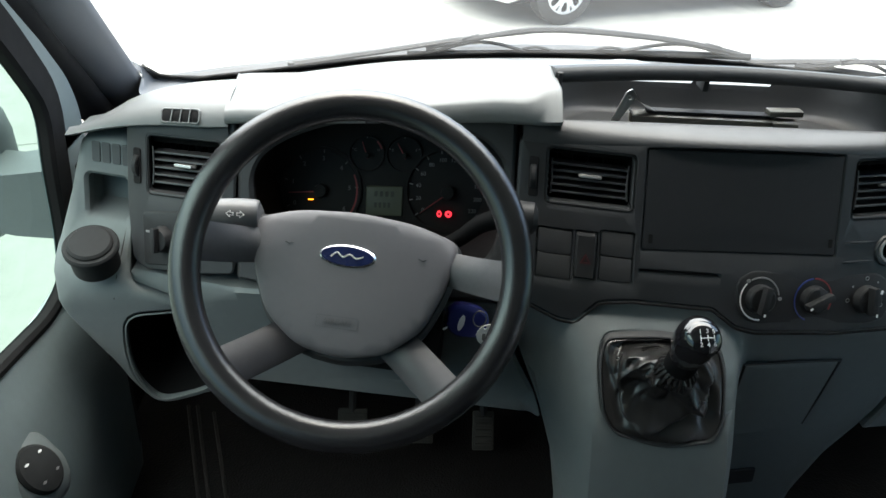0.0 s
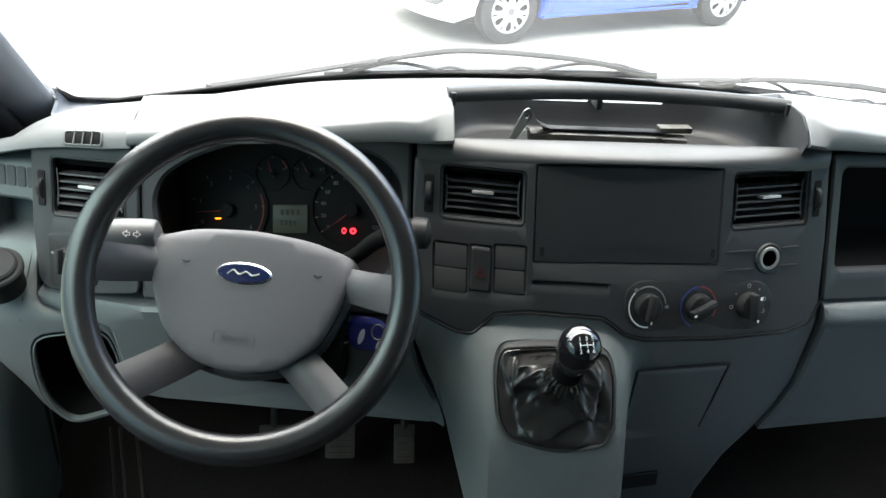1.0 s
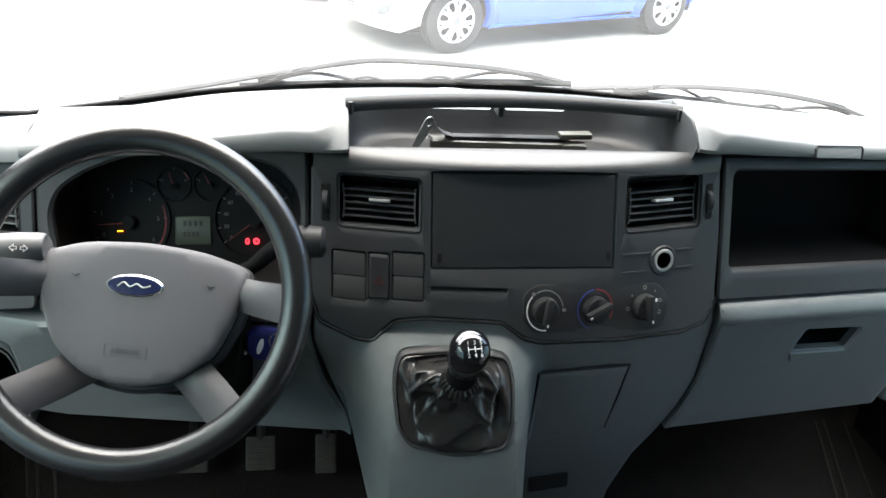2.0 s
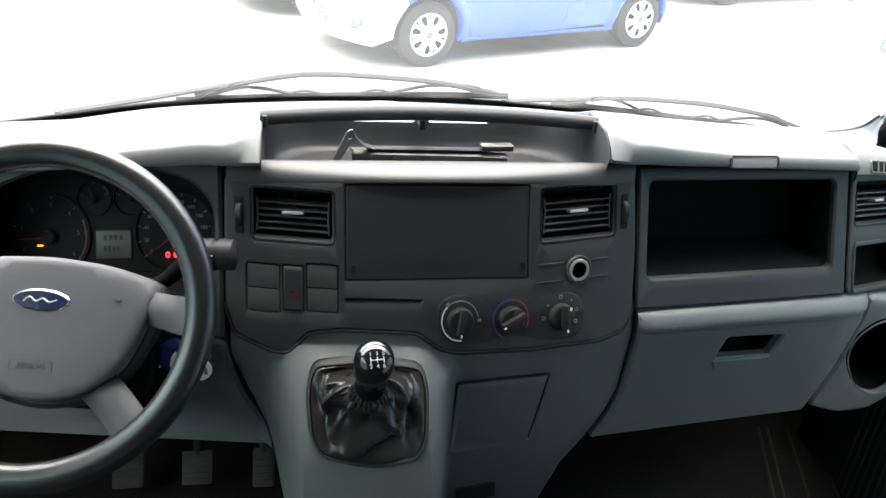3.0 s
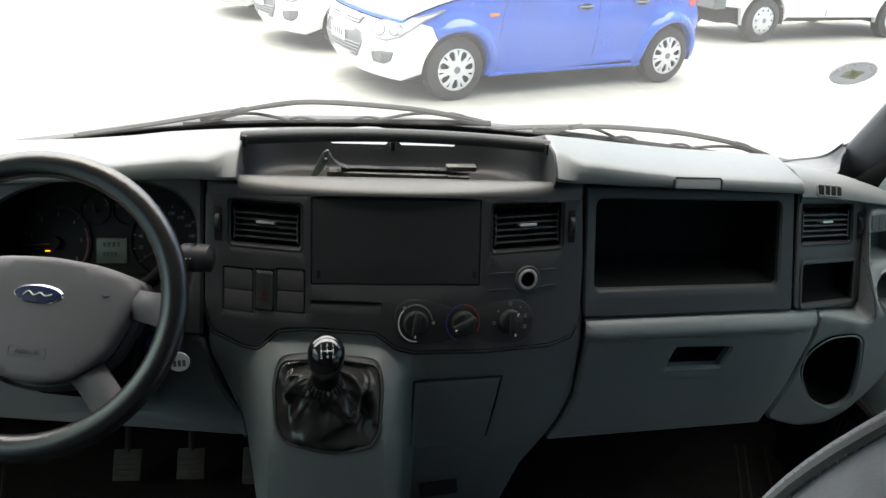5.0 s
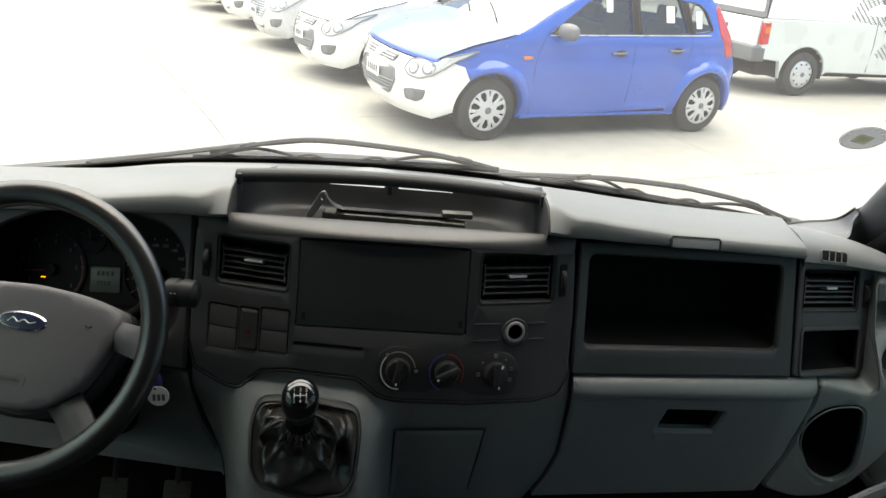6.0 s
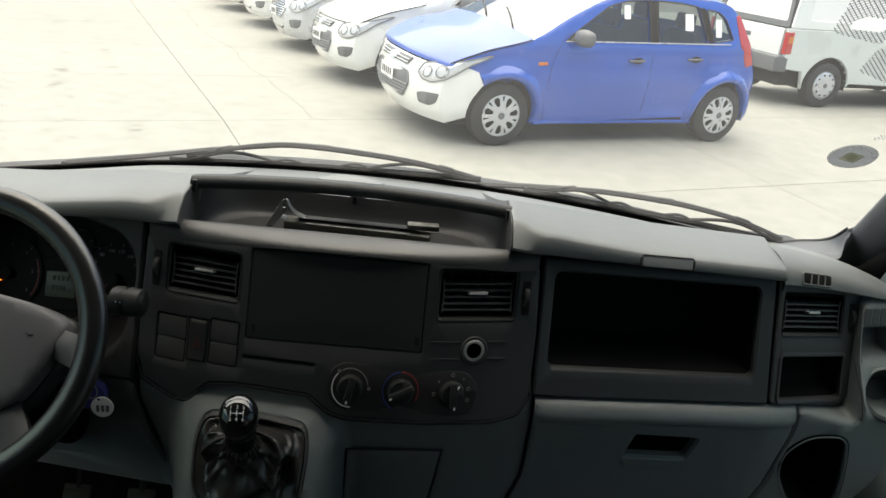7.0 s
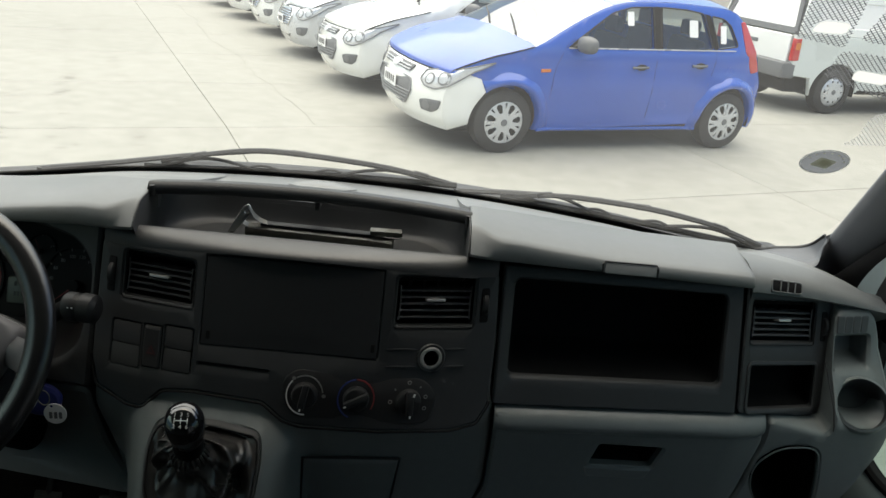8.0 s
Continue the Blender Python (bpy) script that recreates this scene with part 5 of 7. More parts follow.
for s in (-1, 1):
    part("horn_mark", tube([on_hub(0.0008)(s * 0.083 - 0.005, 0.023), on_hub(0.0008)(s * 0.083, 0.021), on_hub(0.0008)(s * 0.083 + 0.004, 0.023)], 0.0009, 5), M["spoke"], wheel)

# steering column, stalks, ignition key
col = thing("steering_column", "black plastic steering column shroud", "steering column")
CI = WHEEL
shroud = [[CI @ Vector((a, b - 0.01 - 0.02 * k, -0.128 - 0.13 * k)) for a, b in rrect(-0.075 - 0.015 * k, -0.098, 0.118 + 0.005 * k, 0.052, 0.03)] for k in (0, 0.3, 0.7, 1.0)]
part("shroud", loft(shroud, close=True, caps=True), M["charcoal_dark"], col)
st = part("stalk", tube(spline([(-0.648, 0.004, 0.931), (-0.650, 0.004, 0.931), (-0.665, 0.003, 0.932), (-0.690, 0.002, 0.934), (-0.725, 0.0, 0.935), (-0.745, -0.002, 0.936)], 4), [0.003, 0.012, 0.0165, 0.0195, 0.021, 0.022, 0.0225, 0.0225, 0.0225, 0.0225, 0.022, 0.0215, 0.021, 0.020, 0.0195, 0.0185, 0.018, 0.0175, 0.016, 0.012, 0.003], 16, 0.92, up=(0, 0.5, 0.85)), M["stalk"], col, "indicator stalk with white arrows")
part("stalk_neck", tube([(-0.575, 0.035, 0.885), (-0.62, 0.02, 0.905), (-0.66, 0.008, 0.925)], 0.010, 8), M["charcoal"], st)
tri_at = Matrix.Translation((-0.6755, -0.0185, 0.9440)) @ Matrix.Rotation(radians(61), 4, "X") @ Matrix.Rotation(radians(-4), 4, "Z")
for s, x in ((-1, -0.006), (1, 0.006)):
    tri = [(x + s * 0.006, 0), (x, 0.005), (x, 0.0022), (x - s * 0.004, 0.0022), (x - s * 0.004, -0.0022), (x, -0.0022), (x, -0.005)]
    part("arrow_mark", moved(plate(tri, [shrunk(tri, 0.0009)], lambda a, b: (a, b, 0), 0.001, 0, 0.5, deep=(0, 0, -1)), tri_at), M["white_mark"], st)
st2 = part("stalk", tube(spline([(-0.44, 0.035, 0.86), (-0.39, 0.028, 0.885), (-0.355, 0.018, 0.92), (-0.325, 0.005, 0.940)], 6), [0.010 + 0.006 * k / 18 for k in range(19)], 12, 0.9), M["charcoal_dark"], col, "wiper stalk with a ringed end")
part("stalk_end", tube([(-0.330, 0.008, 0.938), (-0.326, 0.006, 0.940), (-0.312, 0.002, 0.942), (-0.311, 0.002, 0.942), (-0.307, 0.002, 0.942), (-0.306, 0.002, 0.942), (-0.287, -0.002, 0.943), (-0.283, -0.002, 0.943)], [0.015, 0.0225, 0.0225, 0.0195, 0.0195, 0.0225, 0.0215, 0.014], 20, 1.0), M["button"], st2)
for dz in (0.006, -0.006):
    part("stalk_mark", moved(box(-0.004, 0.004, -0.0008, 0.0008, -0.0015, 0.0015), Matrix.Translation((-0.318, -0.0165, 0.943 + dz))), M["white_mark"], st2)
lock_at = Matrix.Translation((-0.402, -0.010, 0.782)) @ Matrix.Rotation(radians(70), 4, "X") @ Matrix.Rotation(radians(20), 4, "Y")
part("ignition_lock", moved(lathe([(0.0, 0.002), (0.011, 0.003), (0.0125, 0.006), (0.016, 0.006), (0.018, 0.0), (0.019, -0.03)], 28), lock_at), M["chrome"], col, "bright ignition lock ring")
key = thing("ignition_key", "blue plastic-headed key in the ignition lock", "key")
def on_key(lift):
    return lambda x, z: (x, -0.034 + 0.35 * (z - 0.795) - lift, z)


part("key_head", plate(rounded([(-0.394, 0.782), (-0.396, 0.808), (-0.380, 0.818), (-0.350, 0.812), (-0.336, 0.800), (-0.338, 0.780), (-0.352, 0.771), (-0.380, 0.772)], 0.009), [ellipse(-0.345, 0.780, 0.003, 0.003, 12)], on_key(0.0), 0.010, 0.003, 0.01), M["key_blue"], key)
part("key_oval", plate([(x, z) for x, z in [(-0.375 + 0.0042 * math.cos(q) + 0.003 * math.sin(q), 0.793 + 0.0105 * math.sin(q)) for q in [2 * math.pi * k / 18 for k in range(18)]]], [], on_key(0.0006), 0.001, 0, 0.05), M["white_mark"], key)
part("key_shank", tube([(-0.390, -0.030, 0.797), (-0.402, -0.010, 0.784)], 0.0045, 6), M["steel"], key)
tag = thing("key_tag", "round white card tag hanging from the ignition key", "key tag")
ring = [Vector((-0.352 + 0.009 * math.cos(a), -0.052, 0.813 + 0.013 * math.sin(a))) for a in [2 * math.pi * k / 20 for k in range(21)]]
part("key_ring", tube(ring, 0.0009, 6, caps=False, up=(0, 1, 0)), M["steel"], tag)
part("tag_disc", plate(ellipse(-0.338, 0.784, 0.0165, 0.0180, 30), [ellipse(-0.343, 0.797, 0.0025, 0.0025, 10)], lambda x, z: (x, -0.050 + 0.1 * (x + 0.34), z), 0.0015, 0.0004, 0.01), M["tag"], tag)
for k in range(3):
    part("tag_bar", plate(rrect(-0.3465 + 0.007 * k, 0.776, -0.3420 + 0.007 * k, 0.7875, 0.001), [], lambda x, z: (x, -0.0506 + 0.1 * (x + 0.34), z), 0.0005, 0, 0.5), M["dim_mark"], tag)

# ---- gear lever ----
lever = thing("gear_lever", "black six-speed gear lever in a creased leather gaiter", "gear lever")
AX = Vector((0.03, -0.36, 0.93)).normalized()
KN = Vector((-0.105, -0.172, 0.874))
rot = AX.to_track_quat("Z", "Y").to_matrix().to_4x4()
KM = Matrix.Translation(KN) @ rot @ Matrix.Scale(1.06, 4)
part("gaiter_frame", plate(shrunk(GAITER, -0.0015), [shrunk(GAITER, 0.0015)], on_low(-0.003), 0.012, 0.0012, 0.03), M["charcoal"], lever)
neck = KN - AX * 0.068
random.seed(5)
ring0 = shrunk(GAITER, 0.003)
nr = len(ring0)
start = min(range(nr), key=lambda i: -ring0[i][0] + abs(ring0[i][1] - 0.74) * 3)
order = [ring0[(start + i) % nr] for i in range(nr)]
dense = []
for i in range(nr):
    (a, b), (c, d) = order[i], order[(i + 1) % nr]
    dense += [(a + (c - a) * j / 4, b + (d - b) * j / 4) for j in range(4)]


def crease(v):
    """Sharp ridge, soft hollow: 1 on the ridge, 0 in between."""
    return (1 - abs(math.sin(v))) ** 1.6


rows = []
for k in range(33):
    t = k / 32
    row = []
    for i, (x, z) in enumerate(dense):
        p = Vector(on_low(-0.006)(x, z))
        d = Vector((x + 0.1, 0, z - 0.74)).normalized()
        a = math.atan2(d.z, d.x)
        q = neck + rot @ Vector((0.021 * math.cos(a), 0.021 * math.sin(a), 0))
        mid = math.sin(math.pi * t)
        sag = Vector((0, 0.024, -0.016)) * math.sin(math.pi * min(1, t * 1.15)) ** 1.3 * (1 - 0.35 * t)
        # a fold that hangs in a loop round the lever, long creases to the corners, small puckers
        loop = 0.027 * math.exp(-((t - 0.52 - 0.16 * math.sin(a + 0.6)) / 0.10) ** 2)
        ray = 0.012 * crease(a * 1.5 + 3.4 * t + 1.1 * math.sin(a * 2 + 0.5)) * mid
        wave = 0.004 * math.sin(a * 4 - 7 * t + 1.1) * mid ** 0.8
        nz = (noise.noise(Vector((x * 20 + 3, z * 20, t * 3.6))) * 0.030 + noise.noise(Vector((x * 55, z * 55, t * 9))) * 0.006) * mid ** 0.45
        row.append(p.lerp(q, t ** 0.9) + sag + Vector((d.x * 0.55, -0.8, d.z * 0.45)) * (loop + ray + wave + nz - 0.010 * mid))
    rows.append(row)
part("gaiter", loft(rows, close=True), M["leather"], lever, "creased black leather gaiter", 70)
for k in range(22):
    a = 2 * math.pi * k / 22
    p = [neck + rot @ Vector((r * math.cos(a), r * math.sin(a), h)) for r, h in ((0.018, 0.010), (0.0225, 0.002), (0.026, -0.010))]
    part("gather", tube(p, [0.0026, 0.0034, 0.002], 6), M["leather"], lever)
part("collar", moved(lathe([(0.0165, -0.018), (0.019, -0.010), (0.0195, 0.004), (0.018, 0.012)], 30), KM @ Matrix.Translation((0, 0, -0.046))), M["charcoal_dark"], lever)
knob_prof = [(0.0, 0.0335), (0.009, 0.0325), (0.0165, 0.0290), (0.0215, 0.0225), (0.0245, 0.013), (0.0253, 0.002), (0.0246, -0.010), (0.0222, -0.022), (0.0188, -0.033), (0.0160, -0.042), (0.0150, -0.047), (0.0, -0.048)]
part("knob", moved(lathe(knob_prof, 40), KM), M["gloss"], lever, "gloss black knob", 60)
cap = part("knob_cap", moved(lathe([(0.0, 0.0342), (0.0095, 0.0333), (0.0165, 0.0300), (0.0200, 0.0262), (0.0207, 0.0247)], 40), KM @ Matrix.Rotation(radians(24), 4, "X") @ Matrix.Translation((0, 0, 0.0006))), M["gloss"], lever, "gloss black cap with a white shift pattern", 60)
CM = KM @ Matrix.Rotation(radians(24), 4, "X")


def on_cap(x, y):
    x, y = x * 0.82, y * 0.82
    r2 = min(x * x + y * y, 0.0205 ** 2)
    return CM @ Vector((x, y, 0.0351 - 0.0085 * (r2 / 0.0205 ** 2) ** 1.1))


for a, b in (((-0.0095, 0.0042), (-0.0095, -0.0042)), ((0, 0.0042), (0, -0.0042)), ((0.0095, 0.0042), (0.0095, -0.0042)), ((-0.0095, 0), (0.0095, 0))):
    part("pattern_line", tube([on_cap(a[0] + (b[0] - a[0]) * k / 6, a[1] + (b[1] - a[1]) * k / 6) for k in range(7)], 0.0007, 6), M["white_mark"], cap)
for text, x, y in (("1", -0.0095, 0.0088), ("3", 0, 0.0092), ("5", 0.0095, 0.0088), ("2", -0.0095, -0.0088), ("4", 0, -0.0092), ("6", 0.0095, -0.0088)):
    p = on_cap(x, y)
    lettering(text, 0.0070, M["white_mark"], cap, Matrix.Translation(p) @ CM.to_3x3().to_4x4() @ Matrix.Translation((0, 0, 0.0008)), "numeral")

# ---- pedals ----
def pedal(x, w, h, y, z, name, label):
    ob = thing(name, label, "pedal", "pedals")
    bm = box(-w / 2, w / 2, -h / 2, h / 2, -0.007, 0.007, 0.004)
    for k in range(5):
        bm = joined(bm, box(-w * 0.4, w * 0.4, -h * 0.38 + h * 0.17 * k, -h * 0.38 + h * 0.17 * k + h * 0.07, 0.006, 0.011, 0.001, 1))
    m = Matrix.Translation((x, y, z)) @ Matrix.Rotation(radians(52), 4, "X")
    part("pad", moved(bm, m), M["pedal"], ob, "ribbed rubber pad")
    part("arm", tube(spline([(x, y + 0.012, z + 0.01), (x, y + 0.05, z + 0.09), (x, y + 0.07, z + 0.22)], 5), 0.009, 8), M["black"], ob)


pedal(-0.548, 0.060, 0.068, 0.30, 0.284, "clutch_pedal", "worn rubber clutch pedal")
pedal(-0.413, 0.060, 0.068, 0.30, 0.284, "brake_pedal", "worn rubber brake pedal")
pedal(-0.28, 0.044, 0.080, 0.30, 0.276, "accelerator_pedal", "dark ribbed rubber accelerator pedal")

# ---- bracket lying in the tray ----
br = thing("metal_bracket", "thin folded metal bracket lying in the open tray", "bracket")
part("bar", moved(box(-0.118, 0.118, -0.012, 0.012, 0.0, 0.015, 0.0012), Matrix.Translation((0.004, 0.226, 0.9925)) @ Matrix.Rotation(radians(-2), 4, "Z")), M["steel"], br, "long folded metal channel")
part("strip", moved(box(-0.095, 0.105, -0.008, 0.008, 0.0, 0.004, 0.001), Matrix.Translation((0.005, 0.235, 1.0085)) @ Matrix.Rotation(radians(-1), 4, "Z")), M["charcoal"], br, "dark strip along the channel")
part("lug", moved(box(-0.020, 0.020, -0.013, 0.013, 0.0, 0.016, 0.003), Matrix.Translation((0.122, 0.218, 0.9925)) @ Matrix.Rotation(radians(-6), 4, "Z")), M["steel"], br)
part("lug", moved(box(-0.028, 0.028, -0.010, 0.010, 0.0, 0.010, 0.003), Matrix.Translation((0.128, 0.236, 1.010)) @ Matrix.Rotation(radians(4), 4, "Z")), M["steel"], br, "worn end lug")
lug = plate(rounded([(-0.146, 0.993), (-0.134, 0.993), (-0.106, 1.030), (-0.113, 1.040), (-0.122, 1.036)], 0.003), [ellipse(-0.117, 1.028, 0.0032, 0.0032, 10)], lambda x, z: (x, 0.222 + (z - 0.993) * 0.45, z), 0.004, 0.0006, 0.02)
part("upright", lug, M["tab"], br, "bent upright lug with a hole")
part("fold", loft([[(-0.113, 0.236, 1.038), (-0.115, 0.252, 1.036)], [(-0.101, 0.226, 1.024), (-0.102, 0.248, 1.022)], [(-0.092, 0.226, 1.017), (-0.092, 0.246, 1.016)], [(-0.076, 0.226, 1.012), (-0.076, 0.244, 1.011)]]), M["steel"], br)
part("brace", loft([[(-0.119, 0.222, 1.012), (-0.119, 0.240, 1.012)], [(-0.108, 0.222, 1.006), (-0.108, 0.240, 1.006)], [(-0.096, 0.222, 0.993), (-0.096, 0.240, 0.993)]]), M["satin"], br)

# ---- seats ----
def seat(cx, half, name, label, group):
    ob = thing(name, label, "seat", group)
    part("cushion", box(cx - half, cx + half, -0.72, -0.28, 0.42, 0.60, 0.05, 4), M["fabric_dark"], ob)
    part("base", box(cx - half + 0.05, cx + half - 0.05, -0.68, -0.34, 0.2, 0.43, 0.01), M["black"], ob)
    outline = rounded([(cx - half, 0.55), (cx + half, 0.55), (cx + half, 1.04), (cx + half - 0.14, 1.225), (cx - half + 0.14, 1.225), (cx - half, 1.04)], 0.11, 8)

    def front(x, z):
        u = (x - cx) / half
        return (x, -0.70 - (z - 0.6) * 0.12 + 0.035 * (1 - min(1, abs(u)) ** 3) * -1, z)

    part("backrest", plate(outline, [], lambda x, z: (front(x, z)[0], front(x, z)[1], z), 0.12, 0.02, 0.04), M["fabric"], ob, "lilac-grey cloth backrest", 60)
    rearface = plate(shrunk(outline, 0.012), [], lambda x, z: (x, front(x, z)[1] + 0.002 - 0.10 - 0.02 * (1 - ((x - cx) / half) ** 2), z), 0.10, 0.02, 0.04)
    part("back_shell", rearface, M["fabric"], ob, "lilac-grey cloth back", 60)
    edge = [Vector((x, front(x, z)[1] + 0.106, z)) for x, z in shrunk(outline, -0.001)]
    part("piping", tube(edge + edge[:2], 0.0075, 8, caps=False), M["stitch"], ob, "grey corded seam")
    for i, p in enumerate(edge):
        q = edge[(i + 1) % len(edge)]
        n = max(1, int((q - p).length / 0.0085))
        if p.z < 0.98 or p.x > cx:
            continue
        for k in range(n):
            c = p.lerp(q, (k + 0.5) / n)
            d = (q - p).normalized()
            part("stitch", tube([c + Vector((0, 0.008, 0.002)) - d * 0.003, c + Vector((0, 0.0, 0.0068)), c + Vector((0, -0.009, 0.002)) + d * 0.003], 0.0014, 5), M["stitch"], ob)
    return ob


pas = seat(0.66, 0.38, "passenger_seat", "dark cloth double passenger seat with a lilac-grey back", "")

# ---- the car park outside ----
UX, UY = Vector((0.92, 0.391, 0)).normalized(), Vector((-0.391, 0.92, 0)).normalized()
BASE_Z, KINK, FALL = -0.45, 6.09, 0.045


def lot_z(v):
    return BASE_Z - max(0.0, v - KINK) * FALL


def lot(u, v, lift=0.0):
    p = UX * u + UY * v
    return Vector((p.x, p.y, lot_z(v) + lift))


def concrete(name, low, high):
    m = bpy.data.materials.new(name)
    m.use_nodes = True
    n, l = m.node_tree.nodes, m.node_tree.links
    b = n["Principled BSDF"]
    b.inputs["Roughness"].default_value = 0.85
    g = n.new("ShaderNodeNewGeometry")
    out = None
    ramp = n.new("ShaderNodeValToRGB")
    ramp.color_ramp.elements[0].position, ramp.color_ramp.elements[1].position = 0.3, 0.75
    ramp.color_ramp.elements[0].color, ramp.color_ramp.elements[1].color = (*low, 1), (*high, 1)
    a = n.new("ShaderNodeTexNoise")
    a.inputs["Scale"].default_value, a.inputs["Detail"].default_value = 5.5, 10.0
    c = n.new("ShaderNodeTexNoise")
    c.inputs["Scale"].default_value, c.inputs["Detail"].default_value = 60.0, 4.0
    for t in (a, c):
        l.new(g.outputs["Position"], t.inputs["Vector"])
    s = n.new("ShaderNodeMath")
    s.operation = "MULTIPLY_ADD"
    l.new(c.outputs["Fac"], s.inputs[0])
    s.inputs[1].default_value = 0.4
    l.new(a.outputs["Fac"], s.inputs[2])
    o = n.new("ShaderNodeObjectInfo")
    s2 = n.new("ShaderNodeMath")
    s2.operation = "MULTIPLY_ADD"
    l.new(o.outputs["Random"], s2.inputs[0])
    s2.inputs[1].default_value = 0.16
    l.new(s.outputs[0], s2.inputs[2])
    s3 = n.new("ShaderNodeMath")
    s3.operation = "SUBTRACT"
    l.new(s2.outputs[0], s3.inputs[0])
    s3.inputs[1].default_value = 0.27
    l.new(s3.outputs[0], ramp.inputs["Fac"])
    l.new(ramp.outputs["Color"], b.inputs["Base Color"])
    u = n.new("ShaderNodeBump")
    u.inputs["Strength"].default_value, u.inputs["Distance"].default_value = 0.3, 0.004
    l.new(c.outputs["Fac"], u.inputs["Height"])
    l.new(u.outputs[0], b.inputs["Normal"])
    return m


M["concrete"] = concrete("pale_concrete", (0.234, 0.232, 0.206), (0.276, 0.273, 0.245))
M["scuff"] = concrete("scuffed_concrete", (0.17, 0.163, 0.145), (0.25, 0.24, 0.215))
M["joint"] = concrete("joint_dirt", (0.10, 0.095, 0.08), (0.17, 0.16, 0.14))
vs = [-60, KINK - 0.2, KINK, KINK + 8, 60, 400]
ground = part("ground", loft([[lot(u, v, -0.014) for u in (-300, -30, -10, 0, 10, 30, 300)] for v in vs]), M["joint"], None, "", 0)
tagged(ground, "pale concrete car park in large slabs", "ground", "", "structure")


# ---- cars ----
def lerp_list(xs, ys, x):
    for (xa, xb), (ya, yb) in zip(zip(xs, xs[1:]), zip(ys, ys[1:])):
        if x <= xb:
            return ya + (yb - ya) * max(0.0, (x - xa)) / (xb - xa)
    return ys[-1]


EDGE = [(0.28, 0.19), (0.22, 0.30), (0.20, 0.45), (0.215, 0.58), (0.24, 0.68), (0.28, 0.725), (0.56, 0.84), (0.99, 0.95), (1.40, 1.16), (1.80, 1.325), (2.2, 1.375), (2.8, 1.37), (3.26, 1.31), (3.50, 1.0), (3.60, 0.80), (3.66, 0.62), (3.65, 0.35), (3.60, 0.2)]
MID = [(0.10, 0.19), (0.03, 0.30), (0.0, 0.45), (0.03, 0.58), (0.09, 0.69), (0.14, 0.745), (0.50, 0.89), (0.93, 1.0), (1.32, 1.21), (1.70, 1.385), (2.2, 1.432), (2.8, 1.425), (3.36, 1.36), (3.60, 1.02), (3.69, 0.82), (3.79, 0.62), (3.78, 0.35), (3.70, 0.2)]
FRONT_HUB, REAR_HUB, WIDE = 0.77, 3.259, 1.66


def car_side(x, z):
    """Half the car's width at x, z."""
    w = WIDE / 2
    w -= 0.10 * ease((0.55 - x) / 0.5) + 0.07 * ease((x - 3.1) / 0.7)
    w -= 0.34 * max(0.0, z - 0.93) + 0.10 * max(0.0, 0.45 - z) + 0.03 * ease((0.30 - z) / 0.15)
    w += 0.014 * math.exp(-((z - 0.62) / 0.10) ** 2)
    for hub in (FRONT_HUB, REAR_HUB):
        d = math.hypot(x - hub, z - 0.285)
        w += 0.030 * math.exp(-((d - 0.385) / 0.05) ** 2)
    return w


def nose_x(y, z):
    zs = [p[1] for p in EDGE[:7]]
    ex, cx = lerp_list(zs, [p[0] for p in EDGE[:7]], z), lerp_list([p[1] for p in MID[:7]], [p[0] for p in MID[:7]], z)
    s = min(1.0, abs(y) / max(0.1, car_side(ex, z)))
    return cx + (ex - cx) * s ** 2.4


def car_wheel(parent, x, y, style, r=0.285):
    m = Matrix.Translation((x, y, r)) @ Matrix.Rotation(radians(90), 4, "X")
    prof = [(r * 0.66, 0.010), (r * 0.73, 0.006), (r * 0.92, 0.0), (r * 0.985, -0.012), (r, -0.035), (r, -0.13), (r * 0.98, -0.16), (r * 0.64, -0.17)]
    w = part("wheel", moved(lathe(prof, 44), m), M["tyre"], parent, "black tyre")
    holes = []
    if style == "steel":
        for k in range(10):
            a = radians(36 * k)
            holes.append(ellipse(r * 0.47 * math.cos(a), r * 0.47 * math.sin(a), r * 0.055, r * 0.055, 10))
    else:
        n = 7
        for k in range(n):
            for turn, q in ((10, [(0.30, -0.045), (0.50, -0.105), (0.585, -0.075), (0.60, 0.0), (0.585, 0.075), (0.50, 0.105), (0.30, 0.045)]), (10 + 180 / n, [(0.44, -0.012), (0.60, -0.040), (0.615, 0.0), (0.60, 0.040), (0.44, 0.012)])):
                a = radians(360 / n * k + turn)
                holes.append(rounded([(r * (p * math.cos(a) - t * math.sin(a)), r * (p * math.sin(a) + t * math.cos(a))) for p, t in q], 0.010, 3))

    def dome(a, b):
        d = math.hypot(a, b) / (0.69 * r)
        return (a, b, 0.004 + 0.018 * (1 - d * d) - (0.02 if style == "steel" and d > 0.8 else 0))
    cover = part("wheel_cover", moved(plate(ellipse(0, 0, r * 0.69, r * 0.69, 40), holes, dome, 0.014, 0.002, 0.05, deep=(0, 0, -1)), m), M["alloy"], w, "silver wheel cover")
    part("wheel_back", moved(lathe([(0.0, -0.05), (r * 0.66, -0.05), (r * 0.66, 0.0)], 30), m), M["under"], w)
    part("centre_cap", moved(lathe([(0.0, 0.028), (r * 0.10, 0.027), (r * 0.115, 0.020)], 20), m), M["bumper_grey"], w)
    return w


